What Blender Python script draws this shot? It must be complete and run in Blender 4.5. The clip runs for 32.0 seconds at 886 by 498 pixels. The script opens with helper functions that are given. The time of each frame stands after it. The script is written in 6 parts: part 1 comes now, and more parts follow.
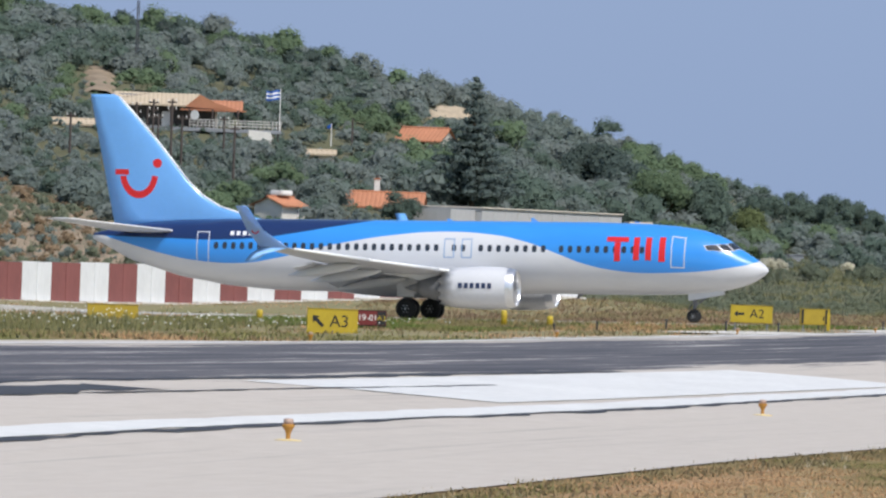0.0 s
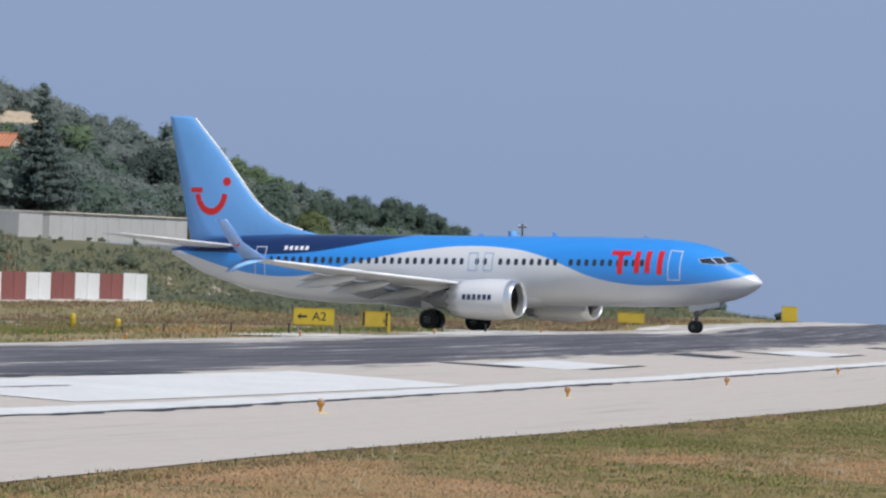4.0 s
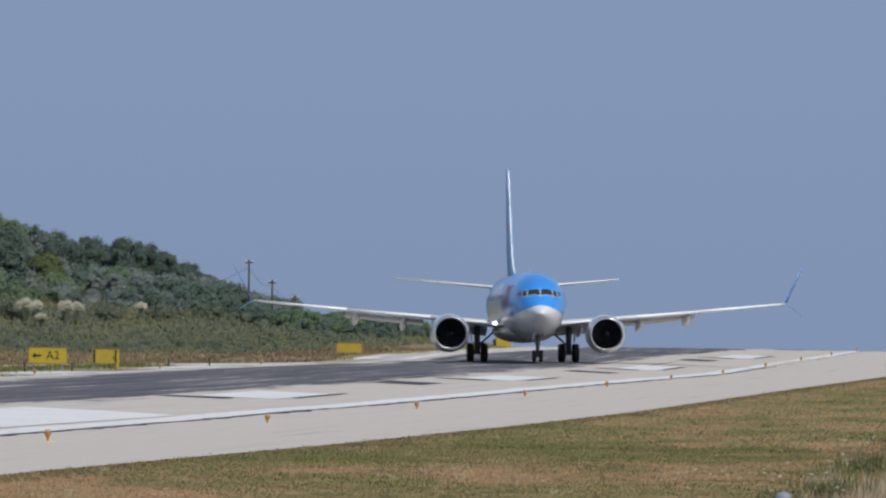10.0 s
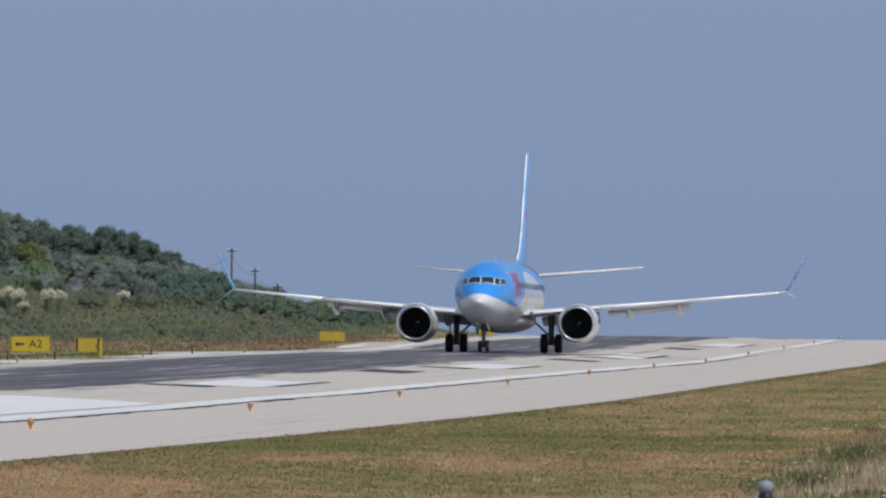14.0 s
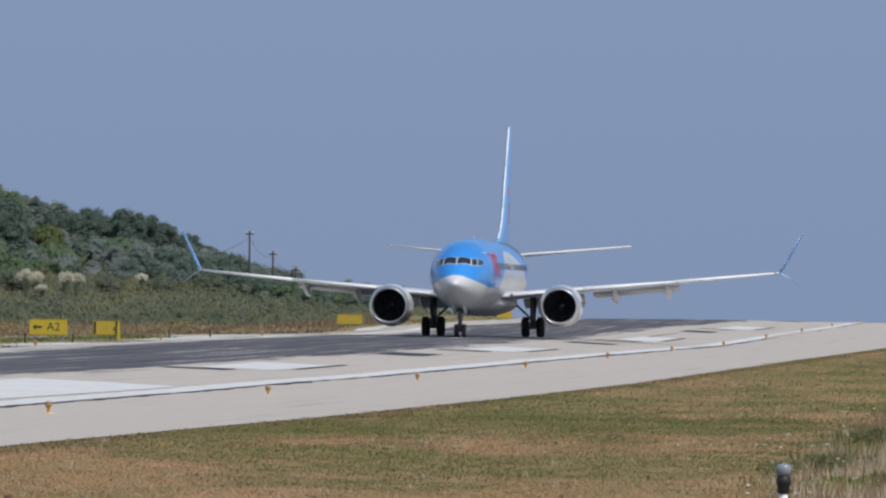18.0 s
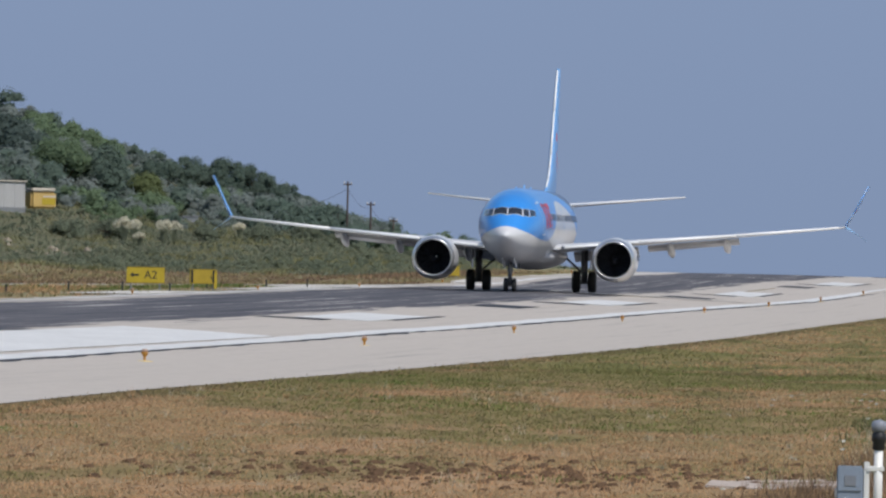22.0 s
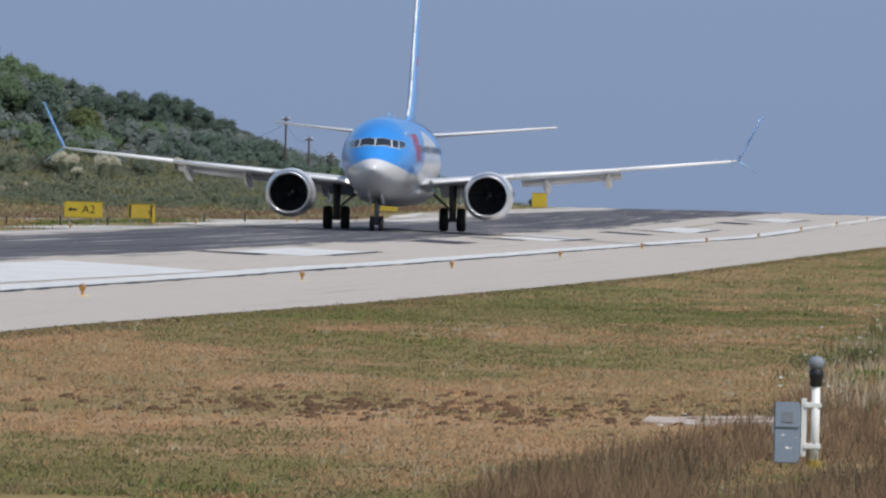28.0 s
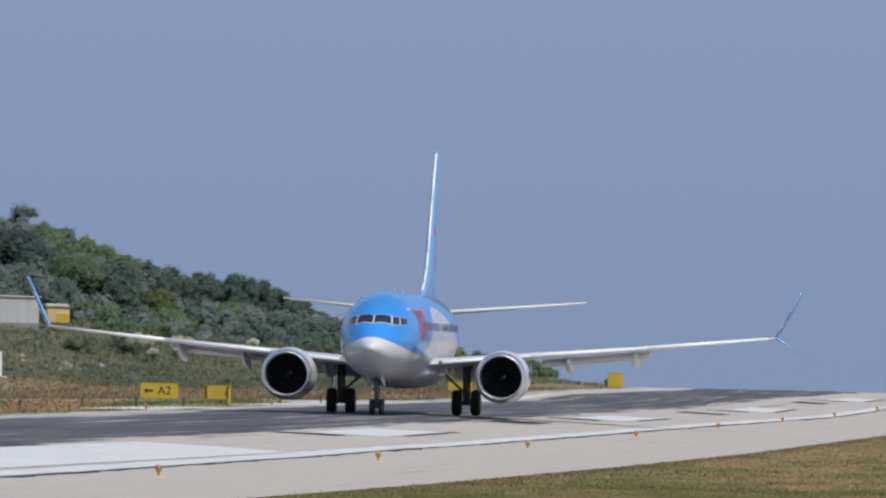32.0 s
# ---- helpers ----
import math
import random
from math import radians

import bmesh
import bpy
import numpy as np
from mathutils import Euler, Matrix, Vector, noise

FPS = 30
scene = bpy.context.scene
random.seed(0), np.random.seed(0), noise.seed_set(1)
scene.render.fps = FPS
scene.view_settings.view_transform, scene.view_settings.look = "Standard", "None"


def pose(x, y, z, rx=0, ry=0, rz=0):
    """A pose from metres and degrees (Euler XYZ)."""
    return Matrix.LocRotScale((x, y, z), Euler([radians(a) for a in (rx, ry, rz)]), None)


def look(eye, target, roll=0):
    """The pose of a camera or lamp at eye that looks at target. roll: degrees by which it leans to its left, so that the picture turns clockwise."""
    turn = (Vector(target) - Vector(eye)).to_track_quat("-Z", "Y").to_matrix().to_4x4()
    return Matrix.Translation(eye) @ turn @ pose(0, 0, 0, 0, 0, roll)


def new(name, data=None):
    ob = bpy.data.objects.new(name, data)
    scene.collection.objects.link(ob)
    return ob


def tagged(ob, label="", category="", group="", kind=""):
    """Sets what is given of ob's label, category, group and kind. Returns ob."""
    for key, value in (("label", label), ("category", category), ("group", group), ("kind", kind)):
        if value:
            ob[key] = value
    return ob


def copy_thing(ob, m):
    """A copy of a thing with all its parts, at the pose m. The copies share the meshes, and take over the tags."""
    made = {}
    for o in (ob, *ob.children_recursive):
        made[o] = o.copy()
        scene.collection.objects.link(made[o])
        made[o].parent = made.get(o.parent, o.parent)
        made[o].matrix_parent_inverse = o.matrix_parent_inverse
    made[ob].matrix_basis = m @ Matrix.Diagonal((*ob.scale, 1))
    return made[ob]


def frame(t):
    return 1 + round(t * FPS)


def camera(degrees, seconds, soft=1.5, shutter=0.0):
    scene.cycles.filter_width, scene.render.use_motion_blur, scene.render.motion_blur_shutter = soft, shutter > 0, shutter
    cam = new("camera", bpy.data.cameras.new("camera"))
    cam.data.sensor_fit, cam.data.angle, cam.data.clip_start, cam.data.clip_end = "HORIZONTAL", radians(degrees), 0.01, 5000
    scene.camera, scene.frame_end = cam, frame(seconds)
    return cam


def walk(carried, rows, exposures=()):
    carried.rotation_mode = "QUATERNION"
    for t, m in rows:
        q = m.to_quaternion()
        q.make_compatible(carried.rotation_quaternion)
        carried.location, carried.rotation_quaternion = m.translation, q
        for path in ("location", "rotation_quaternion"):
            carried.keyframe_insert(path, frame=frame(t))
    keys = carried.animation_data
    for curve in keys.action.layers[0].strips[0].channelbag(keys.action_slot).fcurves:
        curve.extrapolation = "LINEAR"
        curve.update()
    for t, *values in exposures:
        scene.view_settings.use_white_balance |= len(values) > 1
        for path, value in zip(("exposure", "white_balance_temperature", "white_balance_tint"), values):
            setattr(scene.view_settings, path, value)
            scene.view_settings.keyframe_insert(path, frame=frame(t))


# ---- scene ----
cam = camera(4.853, 32.0, soft=2.3)

# seconds, eye x y z, heading right of north, tilt up, lean
CAMERA_ROWS = [
    (0, -6.20, 52.00, 2.520, -7.9666, 0.1320, 2.150),
    (0.5, -6.20, 52.00, 2.520, -7.8370, 0.2600, 2.030),
    (1, -6.20, 52.00, 2.520, -7.5990, 0.2790, 1.930),
    (1.5, -6.20, 52.00, 2.520, -7.3750, 0.2980, 1.860),
    (2, -6.20, 52.00, 2.520, -6.6982, 0.3039, 1.842),
    (2.5, -6.20, 52.00, 2.520, -6.3600, 0.2930, 1.920),
    (3, -6.20, 52.00, 2.520, -5.9707, 0.2336, 1.858),
    (3.5, -5.72, 48.00, 2.553, -5.7000, 0.2430, 2.150),
    (4, -4.53, 38.00, 2.636, -5.5850, 0.2260, 2.050),
    (4.5, -2.62, 22.00, 2.768, -5.5270, 0.1880, 1.650),
    (5, -0.83, 7.00, 2.892, -5.4660, 0.1500, 1.050),
    (5.5, 0.00, 0.00, 2.950, -5.3405, 0.1425, 0.726),
    (6, 0.00, 0.00, 2.950, -5.0451, 0.1650, 0.809),
    (6.5, 0.00, 0.00, 2.950, -4.4638, 0.2118, 0.690),
    (7, 0.00, 0.00, 2.950, -4.2399, 0.2534, 0.686),
    (7.5, 0.00, 0.00, 2.950, -4.3602, 0.2539, 0.854),
    (8, 0.00, 0.00, 2.950, -4.2939, 0.2710, 0.901),
    (8.5, 0.00, 0.00, 2.950, -4.0605, 0.3349, 1.021),
    (9, 0.00, 0.00, 2.950, -4.0577, 0.4275, 0.972),
    (9.5, 0.00, 0.00, 2.950, -4.2457, 0.4794, 0.803),
    (10, 0.00, 0.00, 2.950, -4.1545, 0.4128, 0.504),
    (10.5, 0.00, 0.00, 2.950, -4.1000, 0.2154, 0.255),
    (11, 0.00, 0.00, 2.950, -4.0243, 0.0517, 0.332),
    (11.5, 0.00, 0.00, 2.950, -3.9667, -0.0214, 0.346),
    (12, 0.00, 0.00, 2.950, -3.9599, -0.0012, 0.428),
    (12.5, 0.00, 0.00, 2.950, -4.0126, 0.1070, 0.436),
    (13, 0.00, 0.00, 2.950, -4.0340, 0.2594, 0.474),
    (13.5, 0.00, 0.00, 2.950, -4.0580, 0.3509, 0.504),
    (15.5, 0.00, 0.00, 2.950, -4.0653, 0.3239, 0.499),
    (16, 0.00, 0.00, 2.950, -4.0250, 0.2767, 0.550),
    (16.5, 0.00, 0.00, 2.950, -3.9796, 0.2375, 0.505),
    (17, 0.00, 0.00, 2.950, -3.9827, 0.2685, 0.707),
    (17.5, 0.00, 0.00, 2.950, -4.1558, 0.2809, 0.742),
    (18, 0.00, 0.00, 2.950, -4.1565, 0.2559, 0.502),
    (18.5, 0.00, 0.00, 2.950, -3.9992, 0.2624, 0.433),
    (19, 0.00, 0.00, 2.950, -3.8920, 0.2653, 0.601),
    (19.5, 0.00, 0.00, 2.950, -4.1473, -0.0850, 0.882),
    (20, 0.00, 0.00, 2.950, -4.2074, -0.2367, 0.763),
    (20.5, 0.00, 0.00, 2.950, -4.2832, -0.2675, 0.828),
    (21, 0.00, 0.00, 2.950, -4.3773, -0.1622, 0.992),
    (21.5, 0.00, 0.00, 2.950, -4.5935, -0.0327, 1.125),
    (22, 0.00, 0.00, 2.950, -4.6883, -0.0148, 1.160),
    (22.5, 0.00, 0.00, 2.950, -4.7138, -0.0203, 1.245),
    (23, 0.00, 0.00, 2.950, -4.7649, -0.0288, 1.278),
    (23.5, 0.00, 0.00, 2.950, -3.5995, -0.0576, 1.031),
    (24, 0.00, 0.00, 2.950, -3.2499, -0.1390, 0.474),
    (24.5, 0.00, 0.00, 2.950, -4.2726, -0.2111, 1.210),
    (25, 0.00, 0.00, 2.950, -4.4305, -0.2507, 1.289),
    (25.5, 0.00, 0.00, 2.950, -4.4579, -0.3167, 1.016),
    (27.5, 0.00, 0.00, 2.950, -4.3391, -0.3774, 1.245),
    (28, 0.00, 0.00, 2.950, -4.3406, -0.3615, 1.302),
    (28.5, 0.00, 0.00, 2.950, -4.9945, -0.3470, 1.164),
    (29, 0.00, 0.00, 2.950, -5.3069, 0.0651, 1.230),
    (29.5, 0.00, 0.00, 2.950, -5.2320, 0.4360, 1.144),
    (30, 0.00, 0.00, 2.950, -5.2316, 0.4708, 1.281),
    (30.5, 0.00, 0.00, 2.950, -5.1593, 0.4746, 1.230),
    (31, 0.00, 0.00, 2.950, -5.1066, 0.5269, 1.176),
    (31.5, 0.00, 0.00, 2.950, -4.8284, 0.6010, 1.071),
    (32, 0.00, 0.00, 2.950, -4.7767, 0.6181, 1.166),
]
walk(cam, [(t, pose(x, y, z, 90 + tilt, 0, -turn) @ pose(0, 0, 0, 0, 0, lean)) for t, x, y, z, turn, tilt, lean in CAMERA_ROWS],
     exposures=[(0, 0.05), (2.0, 0.04), (3.0, -0.1), (6.0, -0.08), (8.0, -0.16), (10.0, -0.33), (25, -0.33), (28, -0.27), (32, -0.3)])

# ---------------------------------------------------------------- light
SUN_EL, SUN_AZ = radians(55), radians(136)      # azimuth clockwise from the runway's direction
world = bpy.data.worlds.new("world")
world.use_nodes = True
scene.world = world
sky_node = world.node_tree.nodes.new("ShaderNodeTexSky")
sky_node.sky_type, sky_node.sun_disc = "NISHITA", False
sky_node.sun_elevation, sky_node.sun_rotation = SUN_EL, SUN_AZ
sky_node.air_density, sky_node.dust_density, sky_node.ozone_density = 1.0, 1.0, 2.0
world.node_tree.links.new(sky_node.outputs[0], world.node_tree.nodes["Background"].inputs[0])
world.node_tree.nodes["Background"].inputs[1].default_value = 0.13
sun_data = bpy.data.lights.new("sun", "SUN")
sun_data.energy, sun_data.angle, sun_data.color = 3.9, radians(0.6), (1.0, 0.95, 0.88)
sun_lamp = new("sun", sun_data)
sun_dir = Vector((math.cos(SUN_EL) * math.sin(SUN_AZ), math.cos(SUN_EL) * math.cos(SUN_AZ), math.sin(SUN_EL)))
sun_lamp.matrix_world = look(sun_dir * 100, (0, 0, 0))

# ---------------------------------------------------------------- materials


def material(name, colour, rough=0.6, vary=0.25, scale=3.0, fine=25.0, bump=0.15, metal=0.0, random_tint=0.0, spec=0.5, stretch=(1, 1, 1), coat=0.0):
    """A plain surface with grain at two scales, and a tint that differs from piece to piece."""
    m = bpy.data.materials.new(name)
    m.use_nodes = True
    n, l = m.node_tree.nodes, m.node_tree.links
    b = n["Principled BSDF"]
    b.inputs["Roughness"].default_value, b.inputs["Metallic"].default_value = rough, metal
    b.inputs["Specular IOR Level"].default_value = spec
    b.inputs["Coat Weight"].default_value, b.inputs["Coat Roughness"].default_value = coat, 0.08
    co = n.new("ShaderNodeTexCoord")
    mp = n.new("ShaderNodeMapping")
    mp.inputs["Scale"].default_value = stretch
    l.new(co.outputs["Object"], mp.inputs[0])
    a, c = n.new("ShaderNodeTexNoise"), n.new("ShaderNodeTexNoise")
    a.inputs["Scale"].default_value, c.inputs["Scale"].default_value = scale, fine
    a.inputs["Detail"].default_value = c.inputs["Detail"].default_value = 5
    l.new(mp.outputs[0], a.inputs["Vector"]), l.new(mp.outputs[0], c.inputs["Vector"])
    mix = n.new("ShaderNodeMath")
    mix.operation = "ADD"
    l.new(a.outputs[0], mix.inputs[0]), l.new(c.outputs[0], mix.inputs[1])
    last = mix.outputs[0]
    if random_tint:
        info, geo = n.new("ShaderNodeObjectInfo"), n.new("ShaderNodeNewGeometry")
        add, mul = n.new("ShaderNodeMath"), n.new("ShaderNodeMath")
        add.operation, mul.operation = "ADD", "MULTIPLY_ADD"
        l.new(info.outputs["Random"], add.inputs[0]), l.new(geo.outputs["Random Per Island"], add.inputs[1])
        l.new(add.outputs[0], mul.inputs[0])
        mul.inputs[1].default_value = random_tint
        l.new(last, mul.inputs[2])
        last = mul.outputs[0]
    ramp = n.new("ShaderNodeMapRange")
    mean = 1.0 + random_tint
    ramp.inputs["From Min"].default_value, ramp.inputs["From Max"].default_value = mean - 0.5 - random_tint * 0.6, mean + 0.5 + random_tint * 0.6
    ramp.inputs["To Min"].default_value, ramp.inputs["To Max"].default_value = 1 - vary, 1 + vary
    l.new(last, ramp.inputs[0])
    tint = n.new("ShaderNodeVectorMath")
    tint.operation = "SCALE"
    tint.inputs[0].default_value = colour
    l.new(ramp.outputs[0], tint.inputs["Scale"])
    l.new(tint.outputs[0], b.inputs["Base Color"])
    if bump:
        bp = n.new("ShaderNodeBump")
        bp.inputs["Strength"].default_value, bp.inputs["Distance"].default_value = bump, 0.02
        l.new(c.outputs[0], bp.inputs["Height"]), l.new(bp.outputs[0], b.inputs["Normal"])
    return m


def math_node(n, l, op, a, b=None, c=None):
    m = n.new("ShaderNodeMath")
    m.operation = op
    for i, v in enumerate((a, b, c)):
        if v is None:
            continue
        if isinstance(v, (int, float)):
            m.inputs[i].default_value = v
        else:
            l.new(v, m.inputs[i])
    return m.outputs[0]


def smooth(n, l, v, lo, hi):
    r = n.new("ShaderNodeMapRange")
    r.interpolation_type = "SMOOTHSTEP"
    r.inputs["From Min"].default_value, r.inputs["From Max"].default_value = lo, hi
    l.new(v, r.inputs[0])
    return r.outputs[0]


def noise_tex(n, l, vec, scale, detail=5, rough=0.55):
    t = n.new("ShaderNodeTexNoise")
    t.inputs["Scale"].default_value, t.inputs["Detail"].default_value, t.inputs["Roughness"].default_value = scale, detail, rough
    l.new(vec, t.inputs["Vector"])
    return t.outputs[0]


def mix_colour(n, l, fac, a, b):
    m = n.new("ShaderNodeMix")
    m.data_type = "RGBA"
    for i, v in ((0, fac), (6, a), (7, b)):
        if isinstance(v, (int, float)):
            m.inputs[i].default_value = v
        elif isinstance(v, tuple):
            m.inputs[i].default_value = (*v, 1)
        else:
            l.new(v, m.inputs[i])
    return m.outputs[2]


def scaled(n, l, vec, s):
    mp = n.new("ShaderNodeMapping")
    mp.inputs["Scale"].default_value = s
    l.new(vec, mp.inputs[0])
    return mp.outputs[0]


def blank(name, rough=0.8, spec=0.3):
    m = bpy.data.materials.new(name)
    m.use_nodes = True
    n, l = m.node_tree.nodes, m.node_tree.links
    b = n["Principled BSDF"]
    b.inputs["Roughness"].default_value, b.inputs["Specular IOR Level"].default_value = rough, spec
    return m, n, l, b, n.new("ShaderNodeTexCoord").outputs["Object"]


def grass_material():
    m, n, l, b, co = blank("dry_grass", 0.95, 0.1)
    big = noise_tex(n, l, scaled(n, l, co, (0.16, 0.03, 0.1)), 1.0, 4)
    mid = noise_tex(n, l, scaled(n, l, co, (0.5, 0.12, 0.3)), 1.0, 5)
    fine = noise_tex(n, l, scaled(n, l, co, (3.0, 0.8, 2)), 1.0, 6, 0.7)
    tiny = noise_tex(n, l, scaled(n, l, co, (14.0, 3.0, 8)), 1.0, 4, 0.7)
    straw = mix_colour(n, l, fine, (0.28, 0.168, 0.09), (0.50, 0.33, 0.19))
    green = mix_colour(n, l, fine, (0.07, 0.085, 0.022), (0.20, 0.195, 0.06))
    fac = smooth(n, l, math_node(n, l, "ADD", math_node(n, l, "MULTIPLY", big, 0.6), math_node(n, l, "MULTIPLY", mid, 0.4)), 0.38, 0.64)
    sep0 = n.new("ShaderNodeSeparateXYZ")
    l.new(co, sep0.inputs[0])
    dry = math_node(n, l, "MULTIPLY", smooth(n, l, sep0.outputs[1], 103, 111), math_node(n, l, "SUBTRACT", 1.0, smooth(n, l, sep0.outputs[1], 170, 260)))
    fac = math_node(n, l, "ADD", math_node(n, l, "MULTIPLY", fac, 0.65), math_node(n, l, "MULTIPLY", dry, 0.35))
    col = mix_colour(n, l, fac, green, straw)
    sep = n.new("ShaderNodeSeparateXYZ")
    l.new(co, sep.inputs[0])
    slope = math_node(n, l, "MULTIPLY", smooth(n, l, sep.outputs[1], 780, 860), smooth(n, l, math_node(n, l, "MULTIPLY", sep.outputs[0], -1.0), 76, 92))
    col = mix_colour(n, l, slope, col, mix_colour(n, l, mid, (0.085, 0.095, 0.055), (0.17, 0.16, 0.10)))
    beyond = math_node(n, l, "MULTIPLY", smooth(n, l, math_node(n, l, "MULTIPLY", sep.outputs[0], -1.0), 54, 60), math_node(n, l, "MULTIPLY", math_node(n, l, "SUBTRACT", 1.0, slope), 0.6))
    col = mix_colour(n, l, beyond, col, mix_colour(n, l, fine, (0.20, 0.20, 0.11), (0.36, 0.31, 0.20)))
    earth = smooth(n, l, noise_tex(n, l, scaled(n, l, co, (0.35, 0.09, 1)), 1.7, 6, 0.65), 0.63, 0.72)
    col = mix_colour(n, l, math_node(n, l, "MULTIPLY", earth, 0.55), col, (0.13, 0.08, 0.045))
    col = mix_colour(n, l, smooth(n, l, tiny, 0.35, 0.7), mix_colour(n, l, 0.1, col, (0.05, 0.045, 0.02)), col)
    l.new(col, b.inputs["Base Color"])
    bp = n.new("ShaderNodeBump")
    bp.inputs["Strength"].default_value, bp.inputs["Distance"].default_value = 0.35, 0.12
    l.new(fine, bp.inputs["Height"]), l.new(bp.outputs[0], b.inputs["Normal"])
    return m


def runway_material():
    m, n, l, b, co = blank("runway_concrete", 0.8, 0.3)
    sep = n.new("ShaderNodeSeparateXYZ")
    l.new(co, sep.inputs[0])
    wob = noise_tex(n, l, scaled(n, l, co, (0.25, 0.02, 1)), 1.0, 4)
    off = math_node(n, l, "ABSOLUTE", math_node(n, l, "ADD", sep.outputs[0], RUBBER_X))
    off = math_node(n, l, "ADD", off, math_node(n, l, "MULTIPLY", math_node(n, l, "SUBTRACT", wob, 0.5), 4.0))
    fray = noise_tex(n, l, scaled(n, l, co, (1.6, 0.045, 1)), 1.0, 6, 0.7)
    off = math_node(n, l, "ADD", off, math_node(n, l, "MULTIPLY", math_node(n, l, "SUBTRACT", fray, 0.5), 5.5))
    rubber = math_node(n, l, "SUBTRACT", 1.0, smooth(n, l, off, 5.9, 6.6))
    streak = noise_tex(n, l, scaled(n, l, co, (1.5, 0.022, 1)), 1.0, 8, 0.75)
    grain = noise_tex(n, l, scaled(n, l, co, (2.5, 0.5, 1)), 1.0, 6, 0.7)
    pale = mix_colour(n, l, grain, (0.41, 0.365, 0.32), (0.55, 0.505, 0.455))
    pale = mix_colour(n, l, math_node(n, l, "MULTIPLY", smooth(n, l, streak, 0.52, 0.75), 0.55), pale, (0.20, 0.19, 0.18))
    dark = mix_colour(n, l, smooth(n, l, streak, 0.32, 0.66), (0.040, 0.041, 0.052), (0.145, 0.138, 0.145))
    dark = mix_colour(n, l, smooth(n, l, streak, 0.56, 0.63), dark, (0.42, 0.40, 0.38))
    l.new(mix_colour(n, l, rubber, pale, dark), b.inputs["Base Color"])
    bp = n.new("ShaderNodeBump")
    bp.inputs["Strength"].default_value, bp.inputs["Distance"].default_value = 0.3, 0.01
    l.new(grain, bp.inputs["Height"]), l.new(bp.outputs[0], b.inputs["Normal"])
    return m


RUBBER_X = 43.3
M_GRASS = grass_material()
M_RUNWAY = runway_material()
M_CONCRETE = material("pale_concrete", (0.42, 0.39, 0.34), 0.85, 0.3, 0.4, 3.0, stretch=(1, 0.25, 1))
M_MARK = material("white_marking_paint", (0.63, 0.63, 0.62), 0.7, 0.14, 0.6, 5.0, 0.1, stretch=(1, 0.2, 1))
M_TAR = material("dark_tar", (0.04, 0.04, 0.045), 0.7, 0.35, 0.8, 6.0)
M_WATER = material("sea_water", (0.03, 0.08, 0.14), 0.15, 0.2, 0.02, 0.3, 0.1)
M_YELLOW = material("yellow_sign_paint", (0.47, 0.345, 0.025), 0.45, 0.14, 1.5, 12)
M_YDARK = material("dull_yellow_paint", (0.42, 0.30, 0.03), 0.55, 0.2, 2, 15)
M_BLACK = material("black_paint", (0.018, 0.018, 0.02), 0.5, 0.2)
M_RED_SIGN = material("red_sign_paint", (0.16, 0.02, 0.02), 0.5, 0.2)
M_WHITE = material("white_paint", (0.78, 0.78, 0.76), 0.4, 0.08, 1.2, 15, 0.05)
M_GREY = material("grey_metal", (0.33, 0.34, 0.36), 0.45, 0.15, 2, 20, 0.05, metal=0.5)
M_CABINET = material("grey_cabinet_paint", (0.25, 0.30, 0.38), 0.45, 0.12, 3, 25)
M_LAMP = material("amber_lamp_housing", (0.45, 0.22, 0.04), 0.45, 0.25, 10, 60)
M_LENS = material("dusty_lens", (0.42, 0.30, 0.24), 0.4, 0.2, 8, 40, 0.05)
M_GLASS = material("pale_lens_glass", (0.24, 0.26, 0.30), 0.12, 0.1, 8, 40, 0.02)
M_WALLRED = material("weathered_red_paint", (0.215, 0.075, 0.07), 0.7, 0.25, 0.8, 6, random_tint=0.2, stretch=(1, 1, 0.3))
M_WALLWHITE = material("weathered_white_paint", (0.66, 0.67, 0.68), 0.7, 0.14, 0.8, 6, random_tint=0.15, stretch=(1, 1, 0.3))
M_RENDER = material("cream_render", (0.56, 0.51, 0.44), 0.9, 0.14, 0.5, 5)
M_WHITEWALL = material("whitewashed_render", (0.68, 0.66, 0.62), 0.9, 0.12, 0.7, 6)
M_TILE = material("terracotta_tile", (0.43, 0.185, 0.10), 0.8, 0.25, 0.8, 6, random_tint=0.4)
M_TILEPALE = material("sun_bleached_tile", (0.45, 0.37, 0.27), 0.85, 0.25, 0.8, 6, random_tint=0.4)
M_WOOD = material("weathered_timber", (0.08, 0.062, 0.056), 0.8, 0.3, 2, 12, stretch=(1, 1, 0.2))
M_DARKGLASS = material("dark_window_glass", (0.012, 0.014, 0.018), 0.08, 0.2, 2, 10, 0.0)
M_SHADE = material("shade_and_pot_brown", (0.05, 0.045, 0.04), 0.8, 0.3)
M_WAREGREY = material("weathered_grey_wall", (0.43, 0.43, 0.43), 0.85, 0.12, 0.4, 3, 0.1, stretch=(1, 1, 0.4))
M_OCHRE = material("ochre_panel", (0.58, 0.40, 0.14), 0.6, 0.2, 0.8, 6)
M_EARTH = material("bare_earth", (0.25, 0.195, 0.135), 0.95, 0.35, 0.2, 2.0, 0.5)
M_EARTH2 = material("pale_bare_earth", (0.42, 0.34, 0.24), 0.95, 0.35, 0.3, 2.0, 0.4)
M_TRUNK = material("bark", (0.10, 0.075, 0.05), 0.9, 0.3, 2, 12, 0.4)


